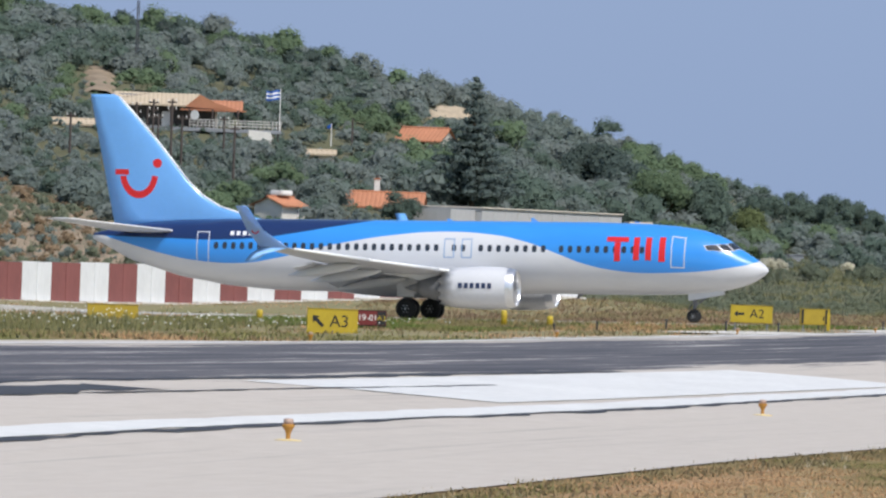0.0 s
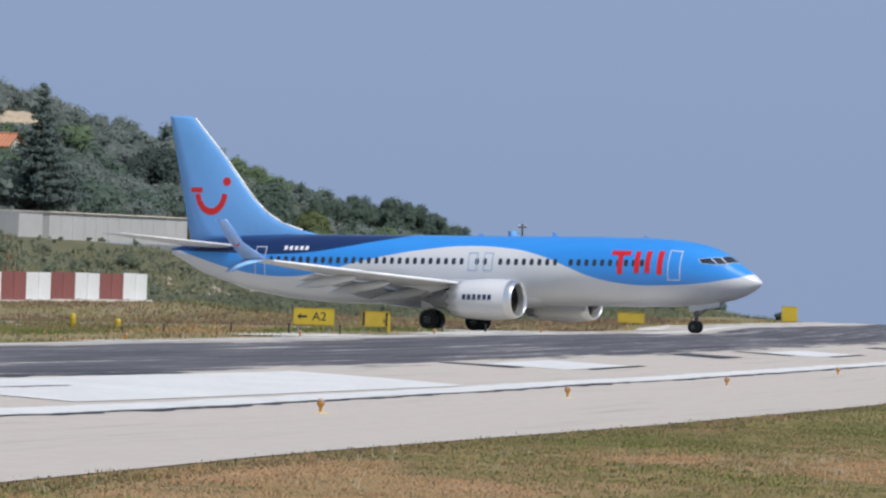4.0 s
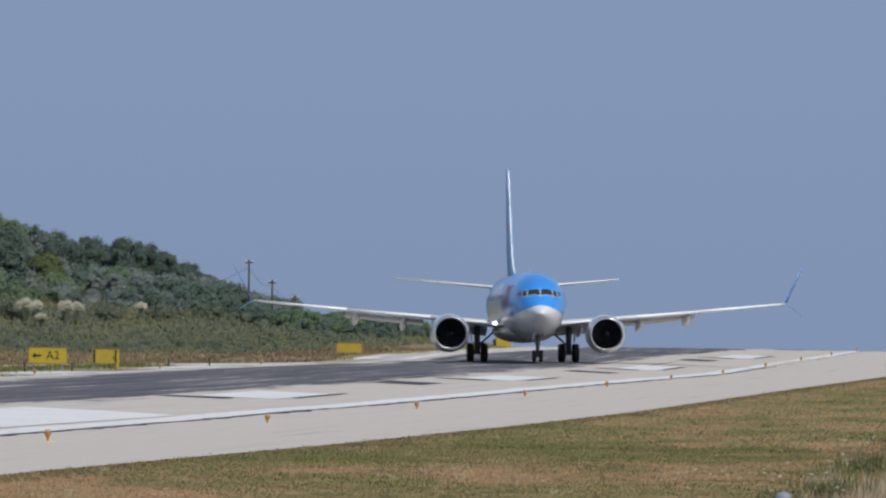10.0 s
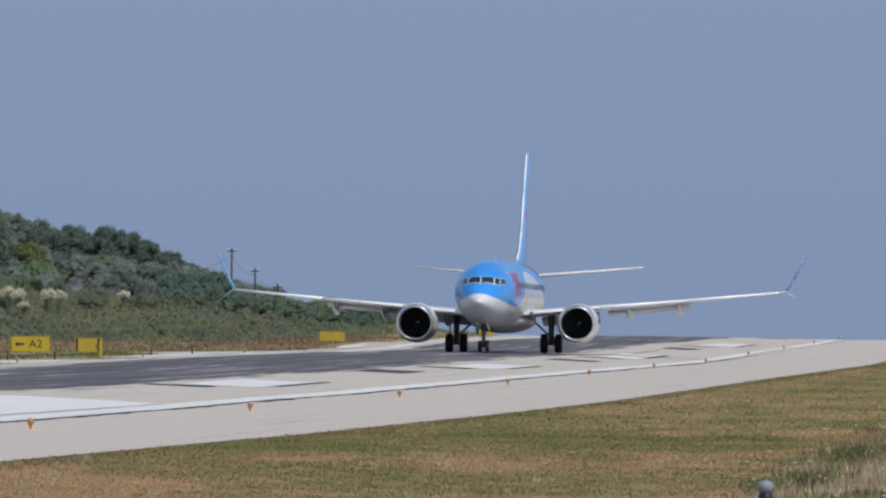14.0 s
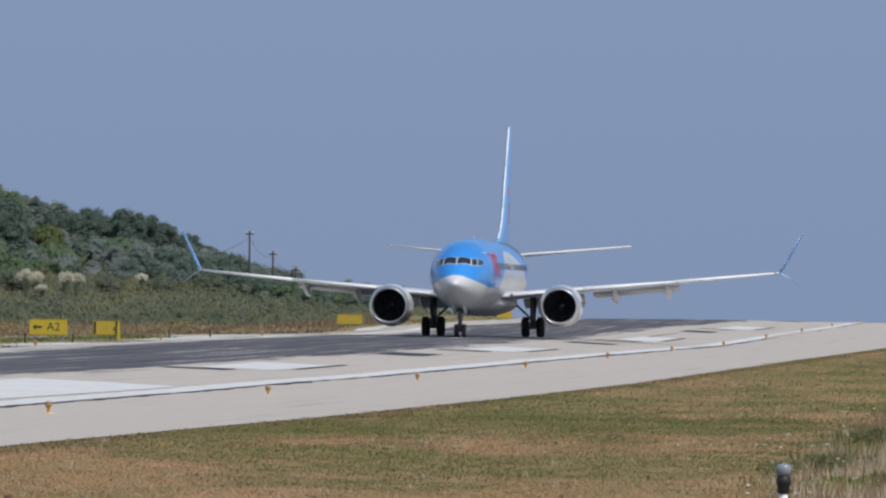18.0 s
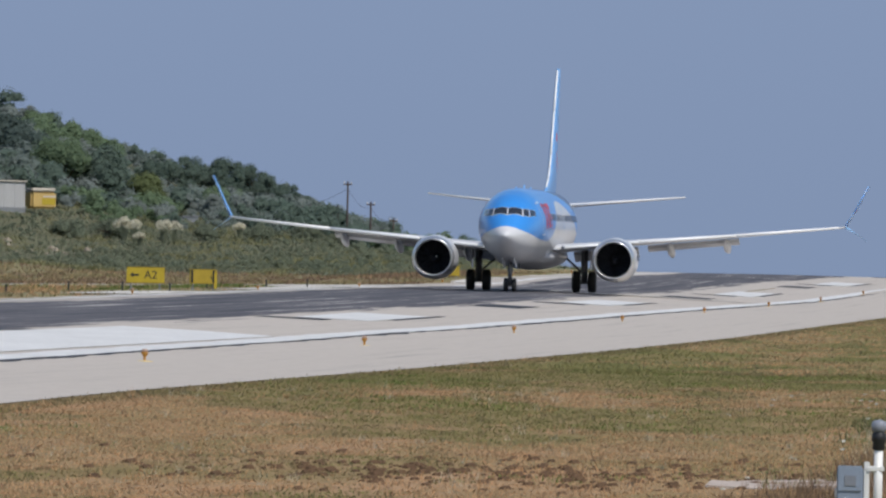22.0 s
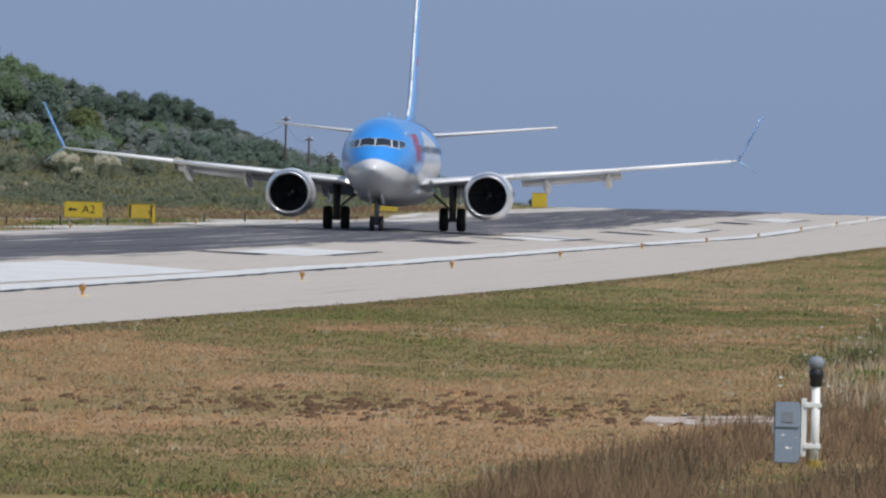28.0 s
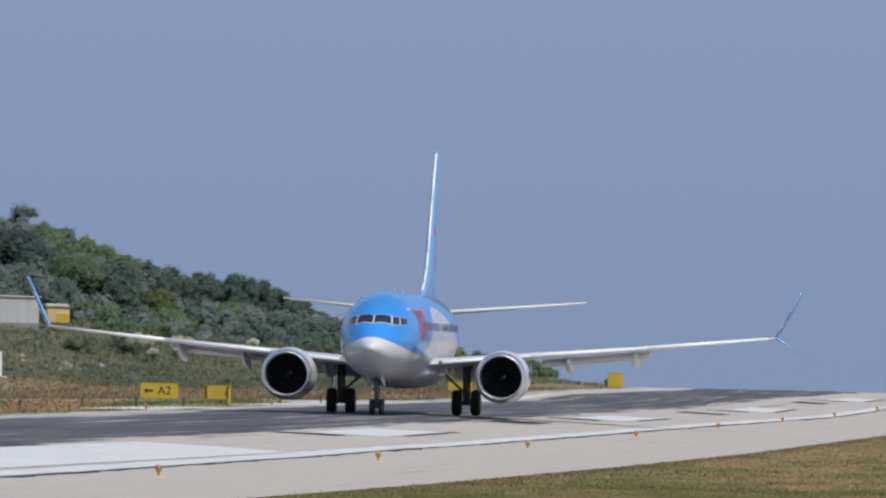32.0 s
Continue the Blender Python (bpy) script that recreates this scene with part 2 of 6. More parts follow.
def leaf(name, a, tint=0.35, vary=0.3, through_it=0.4):
    """Leaves and blades, which let part of the light through."""
    m = material(name, a, 0.8, vary, 0.10, 0.8, 0.0, random_tint=tint, spec=0.15)
    n, l = m.node_tree.nodes, m.node_tree.links
    b, out = n["Principled BSDF"], n["Material Output"]
    tr, mx = n.new("ShaderNodeBsdfTranslucent"), n.new("ShaderNodeMixShader")
    l.new(b.inputs["Base Color"].links[0].from_socket, tr.inputs[0])
    mx.inputs[0].default_value = through_it
    l.new(b.outputs[0], mx.inputs[1]), l.new(tr.outputs[0], mx.inputs[2]), l.new(mx.outputs[0], out.inputs[0])
    return m


# hill greens (olive, oak, bright, pine): far haze is put in as paler, bluer colour
M_OLIVE = leaf("olive_foliage", (0.205, 0.252, 0.232), 0.22, 0.3, 0.5)
M_OAK = leaf("dark_green_foliage", (0.130, 0.180, 0.148), 0.22, 0.3, 0.5)
M_DARKOAK = leaf("deep_green_foliage", (0.104, 0.142, 0.128), 0.22, 0.3, 0.5)
M_YELLOWGREEN = leaf("yellow_green_foliage", (0.155, 0.19, 0.085))
M_DRYBRUSH = leaf("dry_brush", (0.27, 0.20, 0.13))
M_BRIGHT = leaf("bright_green_foliage", (0.160, 0.225, 0.135), 0.22, 0.3, 0.5)
M_PINE = leaf("pine_foliage", (0.140, 0.185, 0.175), 0.25, 0.3, 0.5)
M_SCRUB = leaf("scrub_foliage", (0.210, 0.240, 0.168), 0.12, 0.2, 0.5)
M_BUSH = leaf("olive_green_bush", (0.19, 0.222, 0.160), 0.22, 0.3, 0.5)
M_STRAW = leaf("dry_straw", (0.70, 0.45, 0.255), 0.14, 0.14, 0.6)
M_WEED = leaf("green_weeds", (0.30, 0.30, 0.155), 0.35, 0.3, 0.5)
M_PLUME = leaf("cream_plumes", (0.72, 0.69, 0.56), 0.5, 0.25)
M_BASEPLATE = material("pale_yellow_paint", (0.62, 0.50, 0.26), 0.6, 0.15)
# second olive green, with the same haze lift in its base colour
M_OLIVE2 = leaf("grey_green_foliage", (0.235, 0.275, 0.262), 0.22, 0.3, 0.5)
M_GRASSGREEN = leaf("green_grass", (0.34, 0.325, 0.140), 0.14, 0.14, 0.6)
M_GRASSDULL = leaf("olive_grass", (0.40, 0.325, 0.180), 0.14, 0.14, 0.6)
M_STRAWDARK = leaf("brown_dry_stems", (0.32, 0.22, 0.145), 0.35, 0.25, 0.55)
M_DRYWEED = leaf("dry_weeds", (0.25, 0.185, 0.12), 0.35, 0.25, 0.55)
M_TAN = leaf("tan_dry_grass", (0.72, 0.48, 0.285), 0.14, 0.14, 0.6)
M_VERGE = material("bleached_verge_concrete", (0.60, 0.57, 0.52), 0.85, 0.3, 0.4, 3.0, stretch=(1, 0.25, 1))
M_PALESTRAW = leaf("pale_dry_grass", (0.72, 0.64, 0.48), 0.6, 0.3, 0.5)
M_HERB = leaf("yellow_green_herb", (0.20, 0.235, 0.065), 0.3, 0.25, 0.5)
M_HERBDULL = leaf("dull_green_herb", (0.20, 0.21, 0.10), 0.3, 0.25, 0.5)
M_RUSSET = leaf("reddish_dry_grass", (0.33, 0.225, 0.155), 0.3, 0.25, 0.5)
M_LUSH = leaf("fresh_green_grass", (0.20, 0.27, 0.075), 0.3, 0.25, 0.5)
M_FLOWER = material("white_petals", (0.78, 0.78, 0.72), 0.7, 0.1)
M_CLOD = material("dark_soil", (0.10, 0.057, 0.030), 0.95, 0.4, 3, 20)
M_SLAB = material("pinkish_concrete", (0.45, 0.38, 0.33), 0.9, 0.25, 2, 15)
M_RUBBLE = material("pale_rubble", (0.32, 0.27, 0.21), 0.9, 0.25, 1, 8, random_tint=0.4)
M_RUBBLEDULL = material("dull_beige_rubble", (0.30, 0.26, 0.20), 0.9, 0.25, 1, 8, random_tint=0.4)
M_PALEGREEN = leaf("pale_grass_leaves", (0.285, 0.315, 0.228), 0.12, 0.2, 0.5)
M_STRUTGREY = material("mast_grey_metal", (0.08, 0.085, 0.095), 0.5, 0.15)
M_BLUE = material("bright_blue_cloth", (0.02, 0.12, 0.50), 0.7, 0.15)

# ---------------------------------------------------------------- building helpers


def part(name, bm, mat, parent=None, label="", smooth_shade=False, at=None):
    """One mesh object from a bmesh, under a thing or a part."""
    if isinstance(bm, bpy.types.Mesh):
        me = bm
    else:
        me = bpy.data.meshes.new(name)
        bm.to_mesh(me)
        bm.free()
        me.materials.append(mat)
        if smooth_shade:
            me.polygons.foreach_set("use_smooth", [True] * len(me.polygons))
    ob = new(name, me)
    if parent is not None:
        ob.parent = parent
    if at is not None:
        ob.matrix_basis = at
    if label:
        tagged(ob, label)
    return ob


def thing(name, m, label, category, group="", kind=""):
    e = new(name)
    e.empty_display_size = 0.3
    e.matrix_basis = m
    return tagged(e, label, category, group, kind)


def box(bm, lo, hi, bevel=0.0):
    c = [(a + b) / 2 for a, b in zip(lo, hi)]
    s = [abs(b - a) for a, b in zip(lo, hi)]
    r = bmesh.ops.create_cube(bm, size=1.0, matrix=Matrix.Translation(c) @ Matrix.Diagonal((*s, 1)))
    if bevel:
        es = list({e for v in r["verts"] for e in v.link_edges})
        bmesh.ops.bevel(bm, geom=es, offset=bevel, segments=2, affect="EDGES")
    return bm


def boxed(lo, hi, bevel=0.0):
    return box(bmesh.new(), lo, hi, bevel)


def tube(bm, a, b, ra, rb=None, seg=10):
    a, b = Vector(a), Vector(b)
    rb = ra if rb is None else rb
    m = Matrix.Translation((a + b) / 2) @ (b - a).to_track_quat("Z", "Y").to_matrix().to_4x4()
    bmesh.ops.create_cone(bm, cap_ends=True, segments=seg, radius1=ra, radius2=rb, depth=(b - a).length, matrix=m)
    return bm


def lathe(bm, profile, axis="Z", seg=24, m=Matrix()):
    """Turns (along, radius) pairs about an axis."""
    rings = []
    for h, r in profile:
        ring = []
        for i in range(seg):
            a = 2 * math.pi * i / seg
            c, s = r * math.cos(a), r * math.sin(a)
            p = {"Z": (c, s, h), "X": (h, c, s), "Y": (c, h, s)}[axis]
            ring.append(bm.verts.new(m @ Vector(p)))
        rings.append(ring)
    for a, b in zip(rings, rings[1:]):
        for i in range(seg):
            j = (i + 1) % seg
            bm.faces.new((a[i], a[j], b[j], b[i]))
    for ring in (rings[0], rings[-1]):
        bm.faces.new(ring)
    bmesh.ops.recalc_face_normals(bm, faces=bm.faces[:])
    return bm


def prism(outline, lo, hi, axis="Y"):
    """A flat outline of pairs, given thickness along an axis."""
    bm = bmesh.new()

    def p(a, b, h):
        return {"Y": (a, h, b), "X": (h, a, b), "Z": (a, b, h)}[axis]
    low = [bm.verts.new(p(a, b, lo)) for a, b in outline]
    top = [bm.verts.new(p(a, b, hi)) for a, b in outline]
    bm.faces.new(low), bm.faces.new(top)
    k = len(outline)
    for i in range(k):
        bm.faces.new((low[i], low[(i + 1) % k], top[(i + 1) % k], top[i]))
    bmesh.ops.recalc_face_normals(bm, faces=bm.faces[:])
    return bm


def lettering(text, size, m):
    """Words in the built-in font as a thin raised mesh."""
    cu = bpy.data.curves.new("lettering", "FONT")
    cu.body, cu.size, cu.extrude, cu.align_x, cu.align_y = text, size, 0.004, "CENTER", "CENTER"
    ob = bpy.data.objects.new("lettering", cu)
    scene.collection.objects.link(ob)
    me = bpy.data.meshes.new_from_object(ob.evaluated_get(bpy.context.evaluated_depsgraph_get()))
    bpy.data.objects.remove(ob)
    me.materials.clear()
    me.transform(m)
    return me


def leaf_cloud(centres, radii, count, size, rng, squash=0.8, with_normals=False):
    """Vertices and triangles of many small leaf sprays spread over clumps."""
    per = np.maximum(6, (count * radii ** 2 / np.sum(radii ** 2)).astype(int))
    c = np.repeat(centres, per, axis=0)
    r = np.repeat(radii, per)
    k = len(c)
    d = rng.normal(size=(k, 3))
    d /= np.linalg.norm(d, axis=1)[:, None]
    p = c + d * (r * rng.uniform(0.7, 1.05 + 0.22 * with_normals, k))[:, None] * np.array([1, 1, squash])
    u = rng.normal(size=(k, 3))
    n = d + 0.6 * rng.normal(size=(k, 3))
    u = np.cross(n, u)
    u /= np.linalg.norm(u, axis=1)[:, None] + 1e-6
    w = np.cross(n, u)
    w /= np.linalg.norm(w, axis=1)[:, None] + 1e-6
    s = (size * rng.uniform(0.6, 1.4, k))[:, None]
    v = np.stack([p - u * s - w * s * 0.6, p + u * s - w * s * 0.6, p + w * s * 1.1], axis=1).reshape(-1, 3)
    if with_normals:
        return v, np.repeat(0.45 * d + np.array([0.12, -0.3, 0.42]) + 0.25 * rng.normal(size=(k, 3)), 3, axis=0)
    return v


def tri_mesh(name, verts, mat, normals=None):
    me = bpy.data.meshes.new(name)
    k = len(verts)
    me.vertices.add(k)
    me.vertices.foreach_set("co", np.asarray(verts, dtype=np.float32).ravel())
    me.loops.add(k)
    me.loops.foreach_set("vertex_index", np.arange(k, dtype=np.int32))
    me.polygons.add(k // 3)
    me.polygons.foreach_set("loop_start", np.arange(0, k, 3, dtype=np.int32))
    me.update(calc_edges=True)
    if normals is not None:
        nn = np.asarray(normals, dtype=np.float32)
        nn = nn / (np.linalg.norm(nn, axis=1, keepdims=True) + 1e-6)
        me.attributes.new("custom_normal", "FLOAT_VECTOR", "POINT").data.foreach_set("vector", nn.ravel())
    me.materials.append(mat)
    return me


def grid_mesh(name, xs, ys, zf, mat):
    """A height sheet on crossing lines."""
    X, Y = np.meshgrid(np.asarray(xs, float), np.asarray(ys, float))
    Z = zf(X, Y)
    a, b = len(xs), len(ys)
    v = np.stack([X, Y, Z], axis=2).reshape(-1, 3)
    i = np.arange(a * b).reshape(b, a)
    f = np.stack([i[:-1, :-1], i[:-1, 1:], i[1:, 1:], i[1:, :-1]], axis=2).reshape(-1, 4)
    me = bpy.data.meshes.new(name)
    me.from_pydata(v.tolist(), [], f.tolist())
    me.materials.append(mat)
    me.polygons.foreach_set("use_smooth", [True] * len(me.polygons))
    return me


# ---------------------------------------------------------------- the lie of the land
ALONG_Y = [-500, 0, 193, 253, 313, 373, 433, 493, 553, 613, 800, 1000, 1100, 1500, 4900]
ALONG_Z = [0.1, 0.1, 0.12, -0.03, -0.12, -0.15, -0.08, 0.0, 0.05, 0.1, 0.8, 1.65, 1.6, -4, -20]
CROSS_X = [-500, 24, 28, 34.5, 41, 48, 54, 61, 64, 69, 72, 100, 300]
CROSS_Z = [0, 0, 0, 0.34, 0.56, 0.55, 0.48, 0.52, 0.42, -0.32, -0.38, -0.42, -0.42]
RIDGE_X = [-400, -260, -183, -174, -164, -153, -144, -135, -130, -125, -122, -118, -113, -108, -105, -101.5, -99, -96, -92, -86, -79, -74, -60]
RIDGE_Z = [35.5, 32.5, 24.3, 23.1, 21.7, 19.5, 17.6, 15.2, 14.0, 12.4, 11.4, 9.9, 8.5, 7.7, 6.8, 5.6, 4.9, 3.1, 2.3, 1.6, 1.1, 0, 0]


def lie(x, y):
    """Height of the ground."""
    base = np.interp(y, ALONG_Y, ALONG_Z) + np.interp(-np.asarray(x), CROSS_X, CROSS_Z) * np.interp(y, [680, 900], [1, 0.1])
    base = base - np.interp(-np.asarray(x), [34, 39, 42, 49, 56, 64, 71, 77, 85], [0, 0.14, 0.18, 0.2, 0.2, 0.02, -0.2, -0.2, 0]) * np.interp(y, [606, 632, 676, 705], [0, 1, 1, 0])
    base = base - np.interp(-np.asarray(x), [52, 57, 65, 69], [0, 0.22, 0.22, 0]) * np.interp(y, [330, 380, 610, 640], [0, 1, 1, 0])
    base = base - np.interp(-np.asarray(x), [54, 59], [0, 1]) * np.interp(y, [613, 668, 760], [0, 0.17, 0])
    base = base + np.interp(-np.asarray(x), [92, 97, 104, 112, 120, 130], [0, 0.5, 0.4, 0, -0.5, -0.5]) * np.interp(y, [690, 715, 800, 830], [0, 1, 1, 0])
    ramp = np.interp(y, [596, 611, 678, 695], [0, 1, 1, 0]) * np.interp(-np.asarray(x), [54, 58, 108, 122], [0, 1, 1, 0])
    base = base * (1 - ramp) + (0.14 + 0.0175 * (np.asarray(x) + 73)) * ramp
    foot = np.interp(x, [-150, -118, -105], [745, 800, 850])
    s = np.clip((y - foot) / (1050 - foot), 0, 1.0)
    back = np.clip((y - 1060) / 500, 0, 1)
    hill = np.interp(np.asarray(x) * 1050 / np.maximum(y, 300), RIDGE_X, RIDGE_Z)
    on_hill = np.interp(np.asarray(x) * 1050 / np.maximum(y, 300), [-75, -60], [1, 0])
    far = np.clip((y - 1560) / 3300, 0, 1)
    return base * (1 - s) + (hill * s ** 1.3 + 0.3 * s * on_hill) * (1 - back ** 2 * 0.9) + s * 0.5 * on_hill - back * 12 - far * 20


def height(x, y):
    return float(lie(np.array(float(x)), np.array(float(y))))


xs = np.unique(np.concatenate([np.linspace(-3500, -420, 14), np.linspace(-420, -210, 12), np.arange(-210, 12, 2.0), np.linspace(12, 100, 12), np.linspace(100, 3500, 14)]))
ys = np.unique(np.concatenate([np.linspace(-3000, 40, 12), np.arange(40, 1200, 6.0), np.linspace(1200, 4900, 30)]))
ground = tagged(new("ground", grid_mesh("ground", xs, ys, lie, M_GRASS)), "dry grass field with green and straw patches", "ground", kind="structure")
sea_bm = bmesh.new()
bmesh.ops.create_grid(sea_bm, x_segments=2, y_segments=2, size=4900, matrix=Matrix.Translation((0, 0, -24)))
tagged(part("water", sea_bm, M_WATER), "calm blue sea beyond the airfield", "sea", kind="structure")


def strip(name, x0, x1, y0, y1, lift, mat, label, category, step=6.0, parent=None, slant=0.0):
    """A thin sheet laid on the ground between two sides and two ends."""
    ysl = np.linspace(y0, y1, max(2, int((y1 - y0) / step) + 1))
    xsl = np.linspace(x0, x1, max(2, int((x1 - x0) / 2.0) + 1))
    me = grid_mesh(name, xsl, ysl, lambda X, Y: lie(X, Y) + lift, mat)
    if slant:
        co = np.empty(len(me.vertices) * 3, np.float32)
        me.vertices.foreach_get("co", co)
        co = co.reshape(-1, 3)
        co[:, 0] += slant * (co[:, 1] - y0) * (co[:, 0] - x0) / (x1 - x0)
        co[:, 2] = lie(co[:, 0], co[:, 1]) + lift
        me.vertices.foreach_set("co", co.ravel())
    ob = new(name, me)
    if parent:
        ob.parent = parent
        return ob
    return tagged(ob, label, category, kind="structure")


runway = strip("runway", -54.5, -23.6, -40, 1300, 0.02, M_RUNWAY, "pale concrete runway with a dark rubber-streaked middle", "runway", slant=0.008)
taxiway = strip("road_taxiway", -210, -54.3, 613, 668, 0.03, M_CONCRETE, "pale concrete taxiway joining the runway", "taxiway")
# backdrop of clear sky, far behind everything
M_SKY = bpy.data.materials.new("clear_sky")
M_SKY.use_nodes = True
sn, sl = M_SKY.node_tree.nodes, M_SKY.node_tree.links
sn.remove(sn["Principled BSDF"])
em = sn.new("ShaderNodeEmission")
tc = sn.new("ShaderNodeTexCoord")
sp = sn.new("ShaderNodeSeparateXYZ")
sl.new(tc.outputs["Object"], sp.inputs[0])
rampv = smooth(sn, sl, sp.outputs[2], -40, 260)
sl.new(mix_colour(sn, sl, rampv, (0.275, 0.364, 0.555), (0.298, 0.395, 0.60)), em.inputs[0])
sl.new(em.outputs[0], sn["Material Output"].inputs[0])
bd = bmesh.new()
arc = [(4700 * math.sin(a), 4700 * math.cos(a)) for a in np.linspace(radians(-38), radians(22), 40)]
low = [bd.verts.new((x, y, -40)) for x, y in arc]
top = [bd.verts.new((x, y, 420)) for x, y in arc]
for i in range(len(arc) - 1):
    bd.faces.new((low[i], low[i + 1], top[i + 1], top[i]))
tagged(part("backdrop", bd, M_SKY), "clear hazy blue sky", "sky", kind="structure")

# ---------------------------------------------------------------- painted marks on the runway


def band(name, pts, width, lift, mat, label, shift=0.0, ragged=0.0, seed=1):
    """A painted line along (x, y) points, with slightly uneven sides."""
    rng = np.random.default_rng(seed)
    yl = np.arange(pts[0][1], pts[-1][1], 1.5)
    xl = np.interp(yl, [p[1] for p in pts], [p[0] for p in pts]) + shift
    v, f = [], []
    e = np.zeros(2)
    for i, (x, y) in enumerate(zip(xl, yl)):
        e = 0.6 * e + rng.normal(0, ragged * 0.8, 2)
        for s, k in ((-1, 0), (1, 1)):
            px = x + s * width / 2 + e[k]
            v.append((px, y, height(px, y) + lift))
        if i:
            f.append((2 * i - 2, 2 * i - 1, 2 * i + 1, 2 * i))
    me = bpy.data.meshes.new(name)
    me.from_pydata(v, [], f)
    me.materials.append(mat)
    ob = new(name, me)
    ob.parent = runway
    return tagged(ob, label)


EDGE = [(-30.3, 20), (-30.3, 230), (-30.8, 350), (-30.0, 457), (-28.7, 627), (-27.6, 1010)]
band("edge_line", EDGE, 0.95, 0.034, M_MARK, "white painted edge line", 0, 0.045)
band("edge_tar", EDGE, 0.32, 0.031, M_TAR, "dark tar border of the edge line", 0.60, 0.085, 2)
FAR = [(-52.0, 60), (-51.6, 480), (-51.0, 1010)]
band("edge_line", FAR, 0.9, 0.034, M_MARK, "white painted edge line", 0, 0.08, 3)


def patch(name, x0, x1, y0, y1, lift, mat, label):
    ob = strip(name, x0, x1, y0, y1, lift, mat, label, "marking", 3.0, runway)
    return tagged(ob, label)


patch("aiming_mark", -36.1, -31.35, 240, 320, 0.034, M_MARK, "broad white aiming mark")
band("tar_line", [(-36.9, 205), (-36.65, 300)], 0.5, 0.030, M_TAR, "dark tar line", 0, 0.1, 4)
for x0, x1, y0, y1 in ((-36.4, -33.6, 378, 404), (-35.2, -32.7, 497, 525), (-34.3, -32.0, 612, 641), (-34.0, -31.6, 730, 765), (-33.6, -31.2, 850, 890)):
    patch("touchdown_mark", x0, x1, y0, y1, 0.034, M_MARK, "white touchdown mark")
    patch("tar_border", x1 + 0.02, x1 + 0.34, y0 + 7, y1 + 4, 0.031, M_TAR, "dark tar border")
    patch("tar_border", x0 - 0.9, x0 + 1.6, y0 - 6, y0 - 1.5, 0.031, M_TAR, "dark tar border")
for x0, x1, y0, y1 in ((-36.3, -34.0, 456, 469), (-35.0, -32.4, 573, 583), (-34.5, -32.4, 690, 704)):
    patch("removed_mark", x0, x1, y0, y1, 0.031, M_TAR, "dark patch over an old mark")
# pale worn verge beyond the far edge line, and the pavement edge by the taxiway
for x0, x1, y0, y1 in ((-59.5, -55.6, 500, 532), (-58.6, -55.4, 560, 600), (-60, -55.4, 604, 628)):
    patch("verge_slab", x0, x1, y0, y1, 0.05, M_VERGE, "pale concrete verge slab")
band("verge", [(-55.2, 420), (-55.0, 627)], 1.5, 0.045, M_VERGE, "bleached crumbling verge", 0, 0.45, 7)
band("verge", [(-54.6, 668), (-53.4, 1000)], 1.1, 0.045, M_VERGE, "bleached crumbling verge", 0, 0.45, 8)
band("tar_line", [(-35.6, 130), (-35.3, 224)], 1.5, 0.031, M_TAR, "dark ragged tar line", 0, 0.12, 9)
band("tar_line", [(-34.6, 190), (-34.2, 262)], 0.16, 0.031, M_TAR, "dark ragged tar line", 0, 0.06, 10)

# ---------------------------------------------------------------- buildings on the hillside


def tiled_slope(w, run, rise, n):
    """A sloping roof sheet with rows of half-round tiles; eave at y=0, ridge at y=run."""
    bm = bmesh.new()
    prev = None
    for i in range(n * 4 + 1):
        x = -w / 2 + w * i / (n * 4)
        up = 0.05 * abs(math.sin(math.pi * i / 4))
        cur = [bm.verts.new((x, run * k / 4, rise * k / 4 + up - 0.015 * (k % 2))) for k in range(5)]
        low = [bm.verts.new((x, run * k / 4, rise * k / 4 - 0.10)) for k in (0, 4)]
        if prev:
            for k in range(4):
                bm.faces.new((prev[0][k], cur[k], cur[k + 1], prev[0][k + 1]))
            bm.faces.new((prev[1][0], prev[1][1], low[1], low[0]))
            bm.faces.new((prev[0][0], prev[1][0], low[0], cur[0]))
        prev = (cur, low)
    return bm


